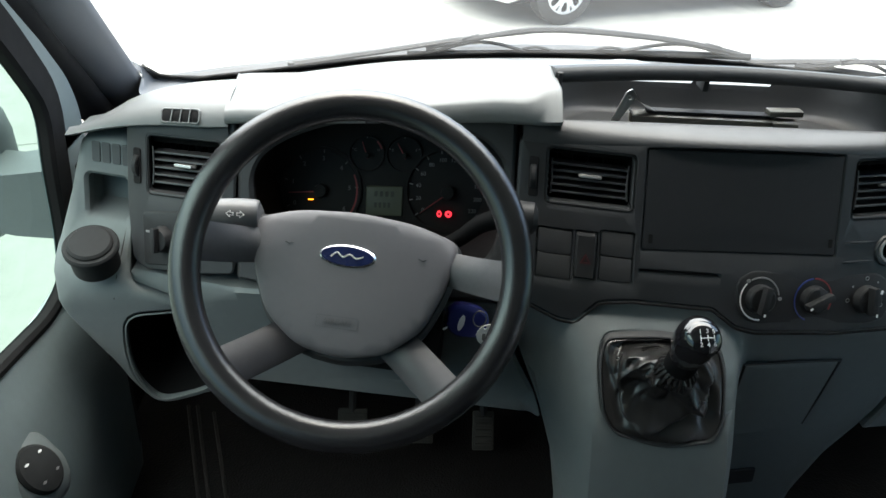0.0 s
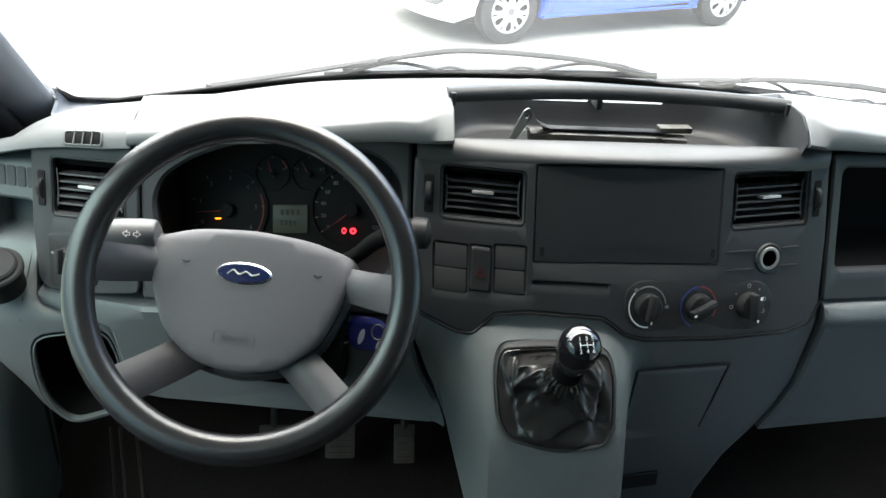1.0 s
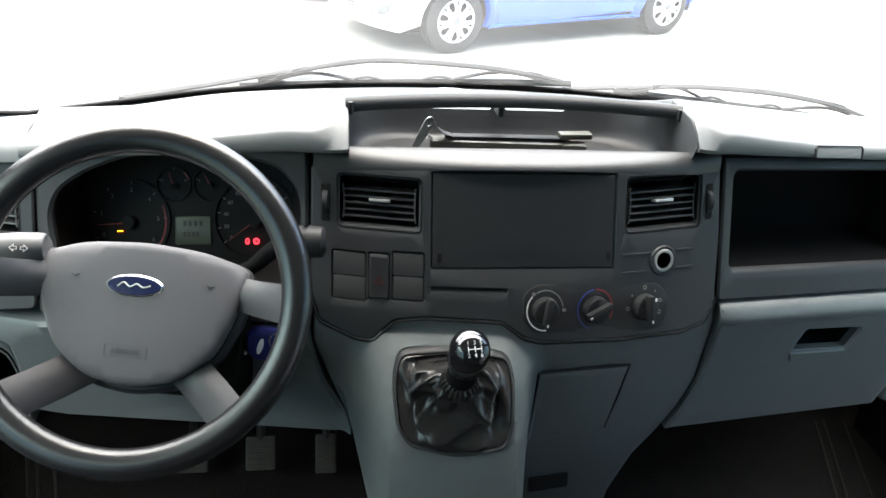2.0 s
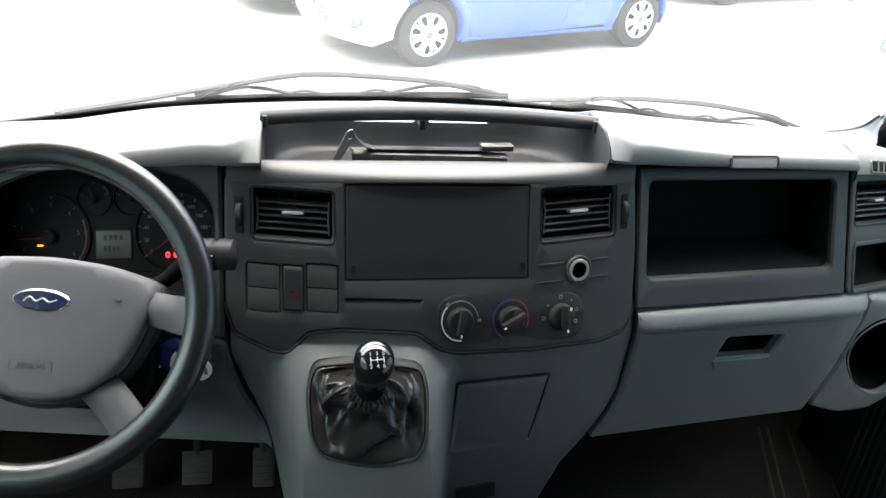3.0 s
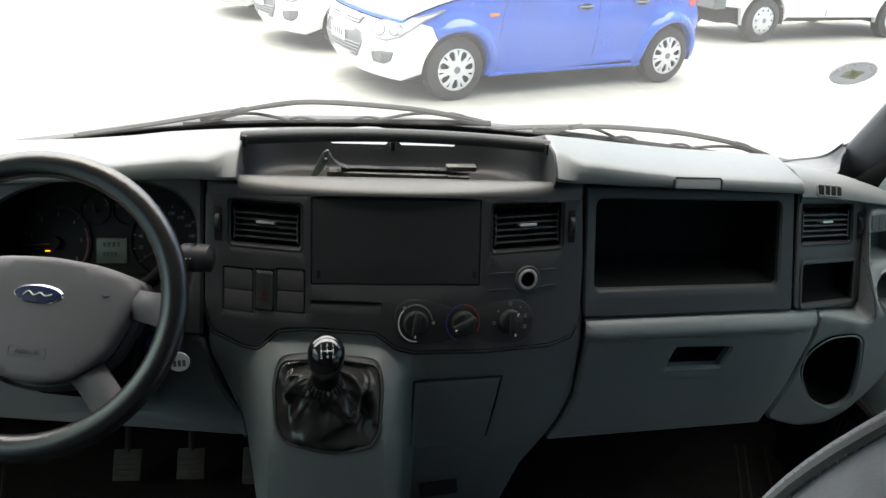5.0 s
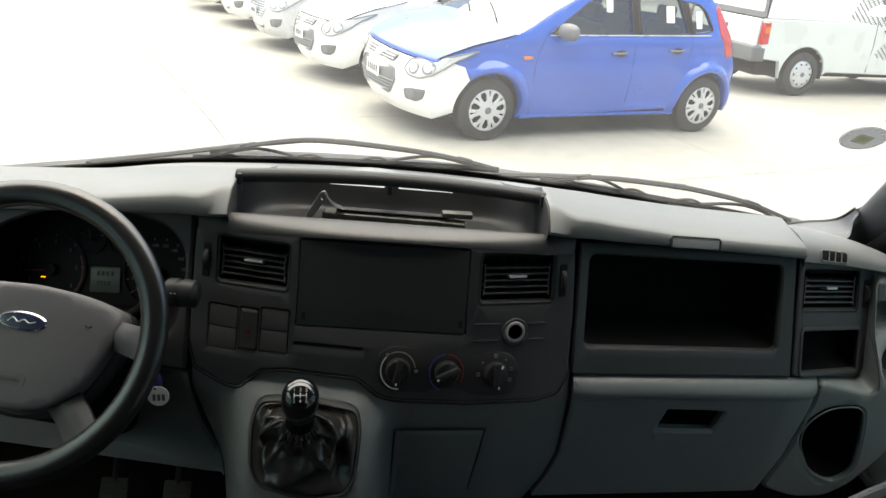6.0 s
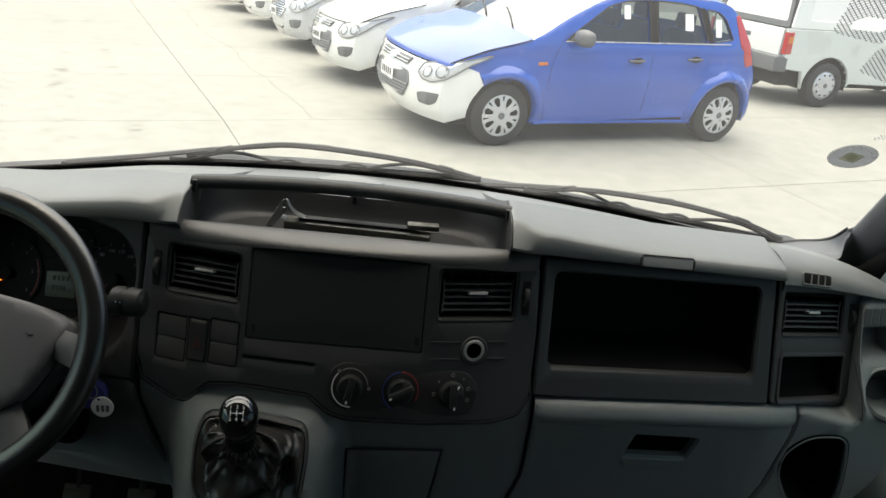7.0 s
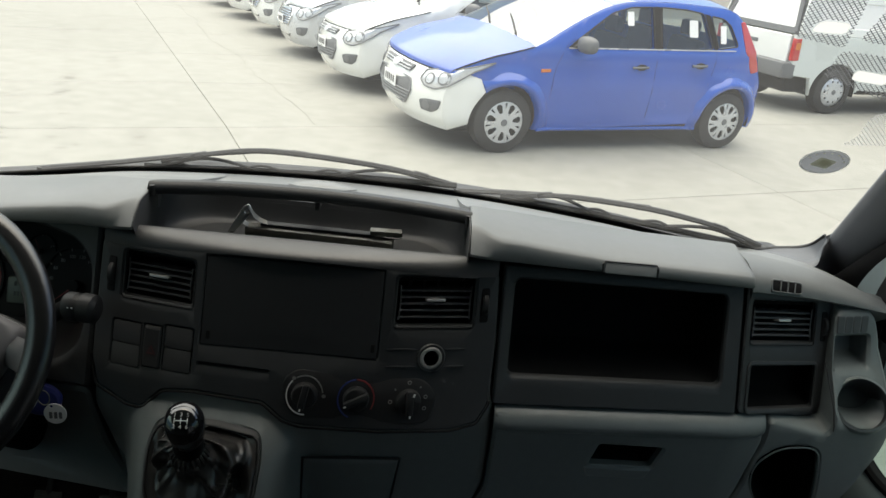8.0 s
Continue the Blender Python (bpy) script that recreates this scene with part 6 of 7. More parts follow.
def body_strip(i, j, mid=MID, edge=EDGE, lift=0.0):
    """The shell between two stations of the long outline, from side to side."""
    a, b = spline([(*p, 0) for p in mid], 4), spline([(*p, 0) for p in edge], 4)
    if True:
        rows = []
        for k in range(i * 4, j * 4 + 1):
            (mx, mz, _), (ex, ez, _) = a[k], b[k]
            w = car_side(ex, ez)
            rows.append([(mx + (ex - mx) * abs(s) ** 2.4, s * w, mz + (ez - mz) * abs(s) ** 2.0 + lift) for s in [-1 + 2 * q / 16 for q in range(17)]])
        return loft(rows)


def car(name, label, group, at, paint, bumper, grille_style="slim", open_side=True):
    ob = thing(name, label, "car", group, at=at)
    arc_r = [(REAR_HUB + 0.335 * math.cos(radians(a)), 0.285 + 0.335 * math.sin(radians(a))) for a in range(-14, 195, 11)]
    arc_f = [(FRONT_HUB + 0.335 * math.cos(radians(a)), 0.285 + 0.335 * math.sin(radians(a))) for a in range(-14, 195, 11)]
    edge = [(p.x, p.y) for p in spline([(*p, 0) for p in EDGE], 4)]
    cut = [p for p in arc_f if p[0] < FRONT_HUB and p[1] < 0.545]
    upper = [p for p in arc_f if not (p[0] < FRONT_HUB and p[1] < 0.545)]
    body = edge[16:] + arc_r + upper + [(0.548, 0.56), (0.50, 0.665), (0.40, 0.695), (0.27, 0.695)]
    wins = [rounded([(1.33, 0.955), (1.42, 1.02), (1.80, 1.262), (2.00, 1.315), (2.245, 1.33), (2.265, 0.965)], 0.03, 3), rounded([(2.335, 0.967), (2.325, 1.333), (2.62, 1.325), (2.83, 1.30), (2.945, 0.985)], 0.03, 3), rounded([(3.015, 0.99), (2.925, 1.285), (3.08, 1.262), (3.17, 1.20), (3.27, 1.02)], 0.03, 3)]
    for s in (-1, 1):
        def side(x, z, lift=0.0, s=s):
            return (x, s * (car_side(x, z) + lift), z)
        d = (0, -s, 0)
        part("body_side", plate(body, wins, side, 0.05, 0.006, 0.09, deep=d), paint, ob, "", 40)
        part("bumper_side", plate(edge[:17] + [(0.27, 0.695), (0.40, 0.695), (0.50, 0.665), (0.548, 0.56)] + cut, [], lambda x, z: side(x, z, 0.002), 0.05, 0.004, 0.09, deep=d), bumper, ob, "", 40)
        for wn_ in wins:
            g = part("side_window", plate(shrunk(wn_, -0.006), [], lambda x, z: side(x, z, -0.016), 0.004, 0, 0.12, deep=d), M["car_glass"], ob)
            part("window_trim", tube([Vector(side(x, z, -0.003)) for x, z in wn_ + wn_[:2]], 0.007, 6, caps=False), M["black"], g)
        # door shut lines
        for line in ([(1.22, 0.24), (1.20, 0.5), (1.22, 0.75), (1.30, 0.95), (1.40, 1.03)], [(2.29, 0.24), (2.30, 0.6), (2.30, 0.95), (2.285, 1.34)], [(2.86, 0.52), (2.93, 0.62), (2.985, 0.80), (2.985, 0.98), (2.89, 1.30)]):
            part("door_gap", tube([side(p.x, p.y, -0.0015) for p in spline([(*q, 0) for q in line], 4)], 0.0032, 5), M["under"], ob)
        part("sill_strip", tube([side(1.12 + 1.8 * k / 10, 0.215, 0.0) for k in range(11)], 0.02, 6), paint, ob)
        part("belt_trim", tube([side(1.33 + 1.9 * k / 12, 0.953 + 0.028 * k / 12, 0.002) for k in range(13)], 0.006, 6), M["alloy"], ob)
        part("pillar_trim", plate([(2.25, 0.962), (2.235, 1.335), (2.345, 1.335), (2.352, 0.964)], [], lambda x, z: side(x, z, 0.003), 0.004, 0.001, 0.1, deep=d), M["seal"], ob)
        part("pillar_trim", plate([(2.952, 0.985), (2.84, 1.30), (2.915, 1.285), (3.01, 0.988)], [], lambda x, z: side(x, z, 0.003), 0.004, 0.001, 0.1, deep=d), M["seal"], ob)
        part("mirror_triangle", plate([(1.32, 0.956), (1.40, 1.01), (1.50, 1.075), (1.50, 0.957)], [], lambda x, z: side(x, z, 0.003), 0.004, 0.001, 0.1, deep=d), M["seal"], ob)
        for hx in (2.12, 2.80):
            h = part("door_handle", tube([side(hx - 0.085 + 0.17 * k / 6, 0.80 + (0.03 if hx > 2.5 else 0.0) + 0.004 * k / 6, 0.012 + 0.014 * math.sin(math.pi * k / 6)) for k in range(7)], 0.013, 8, 0.9), M["bumper_grey"], ob)
            part("handle_cup", plate(ellipse(hx + 0.02, 0.80 + (0.03 if hx > 2.5 else 0.0), 0.06, 0.03, 18), [], lambda x, z: side(x, z, 0.001), 0.002, 0, 0.05, deep=d), M["under"], h)
        mir = bmesh.new()
        bmesh.ops.create_uvsphere(mir, u_segments=18, v_segments=10, radius=1.0)
        for v in mir.verts:
            v.co = Vector((v.co.x * 0.07, v.co.y * 0.115, math.copysign(abs(v.co.z) ** 0.7, v.co.z) * 0.075))
        part("side_mirror", moved(mir, Matrix.Translation((1.45, s * 0.93, 1.0)) @ Matrix.Rotation(radians(-s * 12), 4, "Z")), M["bumper_grey"], ob, "grey folding side mirror")
        part("mirror_foot", loft([[side(1.36 + a, 0.965 + b, -0.005) for a, b in ((0, 0), (0.09, 0), (0.07, 0.05))], [(1.41 + a * 0.7, s * 0.86, 0.97 + b * 0.6) for a, b in ((0, 0), (0.09, 0), (0.07, 0.05))]], close=True, caps=True), M["black"], ob)
        part("indicator", plate(rounded([(1.075, 0.735), (1.075, 0.765), (1.17, 0.768), (1.175, 0.742)], 0.008), [], lambda x, z: side(x, z, 0.006), 0.008, 0.002, 0.05, deep=d), M["tail_amber"], ob, "small amber side indicator")
        # lamps at the corners
        def wrap(u, z, lift=0.008, s=s):
            """The corner of the nose: u runs from the nose round to the flank."""
            ex = lerp_list([e_[1] for e_ in EDGE[:7]], [e_[0] for e_ in EDGE[:7]], z)
            w = car_side(ex, z)
            if u < w - 0.46:
                return (nose_x(0.46 + u, z) - lift, s * (0.46 + u), z)
            x = ex + u - (w - 0.46)
            return (x - lift * 0.5, s * (car_side(x, z) + lift), z)

        lamp_out = rounded([(0.02, 0.595), (0.05, 0.675), (0.16, 0.702), (0.28, 0.712), (0.38, 0.757), (0.48, 0.800), (0.525, 0.808), (0.49, 0.735), (0.41, 0.650), (0.31, 0.580), (0.20, 0.535), (0.09, 0.542)], 0.022)
        hp = part("headlamp", plate(lamp_out, [], wrap, 0.02, 0.004, 0.04, deep=(0.7, -0.7 * s, 0)), M["lamp_glass"], ob, "large clear headlamp swept round the corner", 60)
        edge_pts = [Vector(wrap(u, z, 0.009)) for u, z in lamp_out]
        part("lamp_rim", tube(edge_pts + edge_pts[:2], 0.006, 5, caps=False), M["grille"], hp)
        for ku, kz, kr in ((0.13, 0.612, 0.052), (0.27, 0.640, 0.060)):
            rf = part("reflector", plate(ellipse(ku, kz, kr, kr, 18), [], lambda u, z: wrap(u, z, 0.011), 0.003, 0.0005, 0.03, deep=(0.7, -0.7 * s, 0)), M["grille"], hp, "round reflector bowl")
            part("bulb_bowl", plate(ellipse(ku, kz, kr * 0.72, kr * 0.72, 18), [], lambda u, z: wrap(u, z, 0.0135), 0.002, 0.0005, 0.03, deep=(0.7, -0.7 * s, 0)), M["alloy"], rf)
        nose = lambda y, z, lift=0.0: (nose_x(y, z) - lift, y, z)
        fog = rounded([(0.06, 0.330), (0.05, 0.415), (0.13, 0.437), (0.285, 0.450), (0.25, 0.365), (0.18, 0.325)], 0.02)
        fp = part("fog_lamp", plate(fog, [], lambda u, z: wrap(u, z, 0.010), 0.02, 0.003, 0.04, deep=(0.7, -0.7 * s, 0)), M["bumper_grey"], ob, "dark fog lamp surround", 60)
        part("fog_lens", plate(ellipse(0.130, 0.382, 0.042, 0.042, 20), [], lambda u, z: wrap(u, z, 0.016), 0.006, 0.002, 0.05, deep=(1, 0, 0)), M["grille"], fp)
        part("tail_lamp", plate(rounded([(3.37, 0.98), (3.30, 1.24), (3.36, 1.25), (3.52, 0.98), (3.60, 0.78), (3.50, 0.76)], 0.02), [], lambda x, z: side(x, z, 0.005), 0.012, 0.003, 0.05, deep=d), M["tail_red"], ob, "tall red tail lamp")
        for hub in (FRONT_HUB, REAR_HUB):
            if s < 0:
                car_wheel(ob, hub, s * (WIDE / 2 - 0.005), "cover")
            else:
                m = part("wheel", moved(lathe([(0.0, 0.0), (0.27, 0.0), (0.285, -0.03), (0.285, -0.14), (0.27, -0.17), (0.0, -0.17)], 30), Matrix.Translation((hub, WIDE / 2 - 0.005, 0.285)) @ Matrix.Rotation(radians(-90), 4, "X")), M["tyre"], ob)
            liner = [[(hub + 0.345 * math.cos(radians(a)), s * y, 0.285 + 0.345 * math.sin(radians(a))) for a in range(-10, 191, 20)] for y in (0.50, WIDE / 2 - 0.03)]
            part("wheel_arch", loft(liner), M["under"], ob)
            # swollen lip round the wheel opening
            fl = [[side(hub + r_ * math.cos(radians(a)), 0.285 + r_ * math.sin(radians(a)), l_ * ease((a + 12) / 30) * ease(((130 if hub == FRONT_HUB else 196) - a) / 30) - 0.002) for r_, l_ in ((0.336, 0.0), (0.337, 0.026), (0.352, 0.034), (0.372, 0.034), (0.395, 0.024), (0.425, 0.008), (0.45, 0.0))] for a in range(-12, 131 if hub == FRONT_HUB else 197, 6)]
            part("arch_flare", loft(fl), paint, ob, "", 60)
    part("front_bumper", body_strip(0, 4), bumper, ob, "", 50)
    # the blue car's bonnet takes the paler blue that holds the sky's sheen
    part("bonnet", body_strip(4, 7, lift=0.014), M["faded_sheen_blue"] if paint is M["blue_paint"] else paint, ob, "faded blue bonnet, paler with the sky's sheen in its colour" if paint is M["blue_paint"] else "", 50)
    part("windscreen", body_strip(7, 9), M["car_screen"], ob, "pale reflecting windscreen", 50)
    part("roof", body_strip(9, 12), paint, ob, "", 50)
    part("rear_window", body_strip(12, 13), M["car_glass"], ob, "", 50)
    part("tailgate", body_strip(13, 15), paint, ob, "", 50)
    part("rear_bumper", body_strip(15, 17), paint, ob, "", 50)
    part("underbody", box(0.30, 3.6, -0.68, 0.68, 0.17, 0.24), M["under"], ob)
    nose = lambda y, z, lift=0.0: (nose_x(y, z) - lift, y, z)
    if grille_style == "slim":
        gr = rounded([(-0.36, 0.565), (0.36, 0.565), (0.40, 0.46), (0.30, 0.33), (-0.30, 0.33), (-0.40, 0.46)], 0.03)
        bars = [(0.30 + 0.10 * ease((z - 0.33) / 0.13), z) for z in (0.36, 0.39, 0.42, 0.45)]
        logo_z = 0.645
    else:
        gr = rounded([(-0.34, 0.66), (0.34, 0.66), (0.40, 0.55), (0.30, 0.43), (-0.30, 0.43), (-0.40, 0.55)], 0.03)
        bars = [(0.30 + 0.08 * (1 - abs(z - 0.545) / 0.12), z) for z in (0.46, 0.49, 0.52, 0.55, 0.58, 0.61, 0.64)]
        logo_z = 0.70
        lowg = rounded([(-0.35, 0.34), (0.35, 0.34), (0.30, 0.25), (-0.30, 0.25)], 0.02)
        part("lower_grille", plate(lowg, [], lambda y, z: nose(y, z, 0.003), 0.006, 0.001, 0.06, deep=(1, 0, 0)), M["black"], ob)
    g = part("grille", plate(gr, [], lambda y, z: nose(y, z, 0.010), 0.02, 0.002, 0.05, deep=(1, 0, 0)), M["bumper_grey"], ob, "dark barred grille")
    rim_pts = [Vector(nose(y, z, 0.012)) for y, z in gr]
    part("grille_rim", tube(rim_pts + rim_pts[:2], 0.008, 6, caps=False), M["chrome"] if grille_style != "slim" else M["grille"], g)
    for w, z in bars:
        part("grille_bar", tube([nose(-w + 2 * w * k / 8, z, 0.014) for k in range(9)], 0.0075, 6), M["chrome"] if grille_style != "slim" else M["grille"], g)
    pl = part("number_plate", plate(rrect(-0.15, 0.440, 0.15, 0.560, 0.008), [], lambda y, z: (nose_x(y, 0.46) - 0.026, y, z), 0.004, 0.001, 0.1, deep=(1, 0, 0)), M["paper"], ob, "white number plate with dark bars")
    for k in range(5):
        y = -0.10 + 0.05 * k
        part("plate_bar", plate(rrect(y - 0.012, 0.47, y + 0.012, 0.53, 0.003), [], lambda y, z: (nose_x(y, 0.46) - 0.0276, y, z), 0.001, 0, 0.1, deep=(1, 0, 0)), M["dim_mark"], pl)
    part("badge", plate(ellipse(0, logo_z, 0.075, 0.03, 24), [], lambda y, z: nose(y, z, 0.036), 0.03, 0.003, 0.05, deep=(1, 0, 0)), M["alloy"], ob, "plain oval badge")
    if grille_style == "slim":
        up = part("upper_grille", plate(rounded([(-0.34, 0.675), (0.34, 0.675), (0.30, 0.612), (-0.30, 0.612)], 0.02), [], lambda y, z: nose(y, z, 0.024), 0.03, 0.003, 0.05, deep=(1, 0, 0)), M["bumper_grey"], ob, "slim bright barred upper grille")
        for z in (0.632, 0.656):
            part("grille_bar", tube([nose(-0.31 + 0.62 * k / 8, z, 0.027) for k in range(9)], 0.006, 6), M["alloy"], up)
    for s in (-1, 1):
        run = spline([(*p, 0) for p in EDGE[5:8]], 6)
        part("bonnet_gap", tube([(p.x, s * (car_side(p.x, p.y) + 0.001), p.y + 0.004) for p in run], 0.0045, 6), M["under"], ob)
    # bonnet gap, wipers
    gap = [Vector((0.145 + 0.14 * abs(s) ** 2.4, s * car_side(0.28, 0.72), 0.752 - 0.02 * s * s)) for s in [-1 + 2 * q / 14 for q in range(15)]]
    part("bonnet_gap", tube(gap, 0.006, 6), M["under"], ob)
    for y0 in (-0.45, 0.08):
        part("wiper", tube([(0.97, y0, 1.03), (1.06, y0 + 0.22, 1.075), (1.14, y0 + 0.44, 1.11)], 0.009, 6), M["black"], ob)
    return ob


def car_seats(ob):
    """Dark seats seen through the windows."""
    for x, y in ((1.95, -0.34), (1.95, 0.34), (2.85, -0.36), (2.85, 0.36)):
        st = part("seat", moved(box(-0.06, 0.06, -0.23, 0.23, 0.5, 1.04, 0.05, 3), Matrix.Translation((x, y, 0)) @ Matrix.Rotation(radians(8), 4, "Y")), M["under"], ob, "dark cloth seat")
        part("head_rest", box(x + 0.10, x + 0.19, y - 0.12, y + 0.12, 1.05, 1.20, 0.04, 3), M["under"], st)
    part("dashboard", box(1.0, 1.35, -0.62, 0.62, 0.75, 0.96, 0.05, 3), M["under"], ob)
    wh = [Vector((1.52 + 0.06 * math.sin(a), 0.34 + 0.17 * math.cos(a), 0.97 + 0.16 * math.sin(a))) for a in [2 * math.pi * k / 24 for k in range(25)]]
    part("steering_wheel", tube(wh, 0.014, 6, caps=False), M["under"], ob)


def car_at(hub, lift_v=0.0, lift_u=0.0):
    """The pose of a car whose near front hub stands over that place."""
    p = Vector(hub) - UX * FRONT_HUB + UY * (WIDE / 2 - 0.005) + UY * lift_v + UX * lift_u
    v = p.dot(UY)
    m = Matrix((UX, UY, Vector((0, 0, 1)))).transposed().to_4x4()
    tilt = Matrix.Rotation(-math.atan(FALL) if v > KINK else 0, 4, "X")
    return Matrix.Translation((p.x, p.y, lot_z(v))) @ m @ tilt


HUB = (0.868, 6.0, 0)
ROW = "cars parked in the row"
blue_car = car("hatchback_car", "blue hatchback with a white front bumper and silver wheel covers", ROW, car_at(HUB), M["blue_paint"], M["white_paint"])
blue_car.location.z = BASE_Z
car_seats(blue_car)
for x, z, w, h in ((2.72, 1.16, 0.10, 0.15), (3.08, 1.12, 0.07, 0.16), (2.0, 1.22, 0.07, 0.12)):
    part("window_paper", plate(rrect(x - w / 2, z - h / 2, x + w / 2, z + h / 2, 0.01), [], lambda x, z: (x, -(car_side(x, z) - 0.010), z), 0.002, 0, 0.1), M["paper"], blue_car, "white paper stuck in the window")
car("hatchback_car", "white hatchback with a grey barred grille beside the blue one", ROW, car_at(HUB, 2.35, 0.0), M["white_paint"], M["white_paint"])
car("saloon_car", "silver saloon with a wide bright barred grille", ROW, car_at(HUB, 4.75, 0.05), M["silver_paint"], M["silver_paint"], "wide")
car("saloon_car", "white saloon with a wide bright barred grille", ROW, car_at(HUB, 7.2, 0.1), M["white_paint"], M["white_paint"], "wide")
car("hatchback_car", "white hatchback far down the row", ROW, car_at(HUB, 9.6, 0.05), M["white_paint"], M["white_paint"])
car("hatchback_car", "white hatchback at the end of the row", ROW, car_at(HUB, 12.0, 0.05), M["white_paint"], M["white_paint"], "wide")


# ---- pickup with a canopy ----
def pickup(at):
    ob = thing("pickup_truck", "pale grey-green pickup with a white canopy, seen from behind", "pickup", at=at)
    W = 0.80
    hubs = (0.78, 3.30)
    r = 0.29

    def side(x, z, s, lift=0.0):
        w = W - 0.05 * max(0.0, z - 0.95) - 0.30 * max(0.0, z - 1.02) * (1 if x > 1.85 else 0.25) - 0.06 * max(0.0, 0.5 - z)
        return (x, s * (w + lift), z)

    def arch(h):
        return [(h + 0.37 * math.cos(radians(a)), r + 0.36 * math.sin(radians(a))) for a in range(190, -11, -12)]
    outline = [(0.02, 0.48), (0.0, 0.98), (1.86, 1.0), (1.9, 1.42), (2.5, 1.44), (2.75, 1.40), (3.2, 1.02), (4.15, 0.92), (4.3, 0.75), (4.3, 0.3), (3.72, 0.3)] + arch(hubs[1])[::-1] + [(2.9, 0.3), (1.2, 0.32)] + arch(hubs[0])[::-1] + [(0.35, 0.45)]
    win = rounded([(2.02, 1.03), (2.0, 1.36), (2.5, 1.38), (2.72, 1.33), (3.0, 1.03)], 0.04)
    for s in (-1, 1):
        part("body_side", plate(outline, [win], lambda x, z: side(x, z, s), 0.06, 0.01, 0.12, deep=(0, -s, 0)), M["bakkie_paint"], ob, "", 40)
        part("side_window", plate(shrunk(win, -0.01), [], lambda x, z: side(x, z, s, -0.015), 0.004, 0, 0.2, deep=(0, -s, 0)), M["car_glass"], ob)
        can = rounded([(0.03, 0.985), (0.14, 1.50), (1.82, 1.52), (1.86, 1.0)], 0.03)
        cwin = rounded([(0.30, 1.10), (0.34, 1.40), (1.66, 1.41), (1.70, 1.10)], 0.05)
        part("canopy_side", plate(can, [cwin], lambda x, z: side(x, z, s, 0.0), 0.03, 0.008, 0.15, deep=(0, -s, 0)), M["white_paint"], ob, "white canopy side")
        part("canopy_window", plate(shrunk(cwin, -0.01), [], lambda x, z: side(x, z, s, -0.012), 0.004, 0, 0.3, deep=(0, -s, 0)), M["canopy_white"], ob, "whitened canopy window")
        t = part("tail_lamp", plate(rounded([(0.005, 0.66), (0.005, 0.93), (0.085, 0.94), (0.10, 0.67)], 0.012), [], lambda x, z: side(x, z, s, 0.006), 0.02, 0.004, 0.05, deep=(0, -s, 0)), M["tail_red"], ob, "red and amber tail lamp")
        part("lamp_lens", plate(rrect(0.012, 0.80, 0.086, 0.885, 0.006), [], lambda x, z: side(x, z, s, 0.009), 0.006, 0.001, 0.05, deep=(0, -s, 0)), M["tail_amber"], t)
        part("lamp_back", plate(rrect(s * 0.795 - 0.06 if s > 0 else -0.80, 0.66, s * 0.795 if s > 0 else -0.735, 0.935, 0.01), [], lambda y, z: (-0.004, y, z), 0.02, 0.003, 0.05, deep=(1, 0, 0)), M["tail_red"], t)
        for line in ([(1.9, 0.34), (1.92, 0.7), (1.9, 1.02)], [(3.02, 0.34), (3.06, 0.7), (3.02, 0.98)]):
            part("door_gap", tube([side(*p, s, 0.0) for p in line], 0.006, 5), M["under"], ob)
        part("door_handle", tube([side(2.05 + 0.02 * k, 0.90, s, 0.012) for k in range(6)], 0.014, 8), M["bumper_grey"], ob)
        for h in hubs:
            car_wheel(ob, h, s * (W - 0.01), "steel", r) if s < 0 else part("wheel", moved(lathe([(0.0, 0.0), (0.27, 0.0), (r, -0.03), (r, -0.15), (0.27, -0.17), (0.0, -0.17)], 30), Matrix.Translation((h, W - 0.01, r)) @ Matrix.Rotation(radians(-90), 4, "X")), M["tyre"], ob)
            part("wheel_arch", loft([[(h + 0.37 * math.cos(radians(a)), s * y, r + 0.365 * math.sin(radians(a))) for a in range(-10, 191, 20)] for y in (0.45, W - 0.03)]), M["under"], ob)
    part("tailgate", plate(rrect(-0.70, 0.50, 0.70, 0.97, 0.02), [], lambda y, z: (-0.006, y, z), 0.05, 0.008, 0.2, deep=(1, 0, 0)), M["white_paint"], ob, "white tailgate")
    part("tailgate_latch", box(-0.02, -0.008, -0.10, 0.10, 0.80, 0.85, 0.006), M["bumper_grey"], ob)
    part("rear_bumper", box(-0.12, 0.10, -0.80, 0.80, 0.44, 0.64, 0.03, 3), M["bumper_grey"], ob, "grey plastic rear bumper")
    part("canopy_rear", plate(rounded([(-0.74, 0.985), (-0.62, 1.50), (0.62, 1.50), (0.74, 0.985)], 0.03), [rounded([(-0.66, 1.06), (-0.56, 1.44), (0.56, 1.44), (0.66, 1.06)], 0.04)], lambda y, z: (0.03 + (z - 0.985) * 0.2, y, z), 0.03, 0.006, 0.2, deep=(1, 0, 0)), M["bumper_grey"], ob, "grey canopy door frame")
    part("canopy_glass", plate(rounded([(-0.67, 1.05), (-0.57, 1.45), (0.57, 1.45), (0.67, 1.05)], 0.04), [], lambda y, z: (0.045 + (z - 0.985) * 0.2, y, z), 0.004, 0, 0.3, deep=(1, 0, 0)), M["canopy_white"], ob, "whitened canopy rear window")
    part("canopy_roof", loft([[(0.13 + 1.7 * k, -0.655 + 1.31 * q, 1.50 + 0.03 * math.sin(math.pi * q)) for q in [j / 8 for j in range(9)]] for k in (0, 0.5, 1.0)]), M["white_paint"], ob)
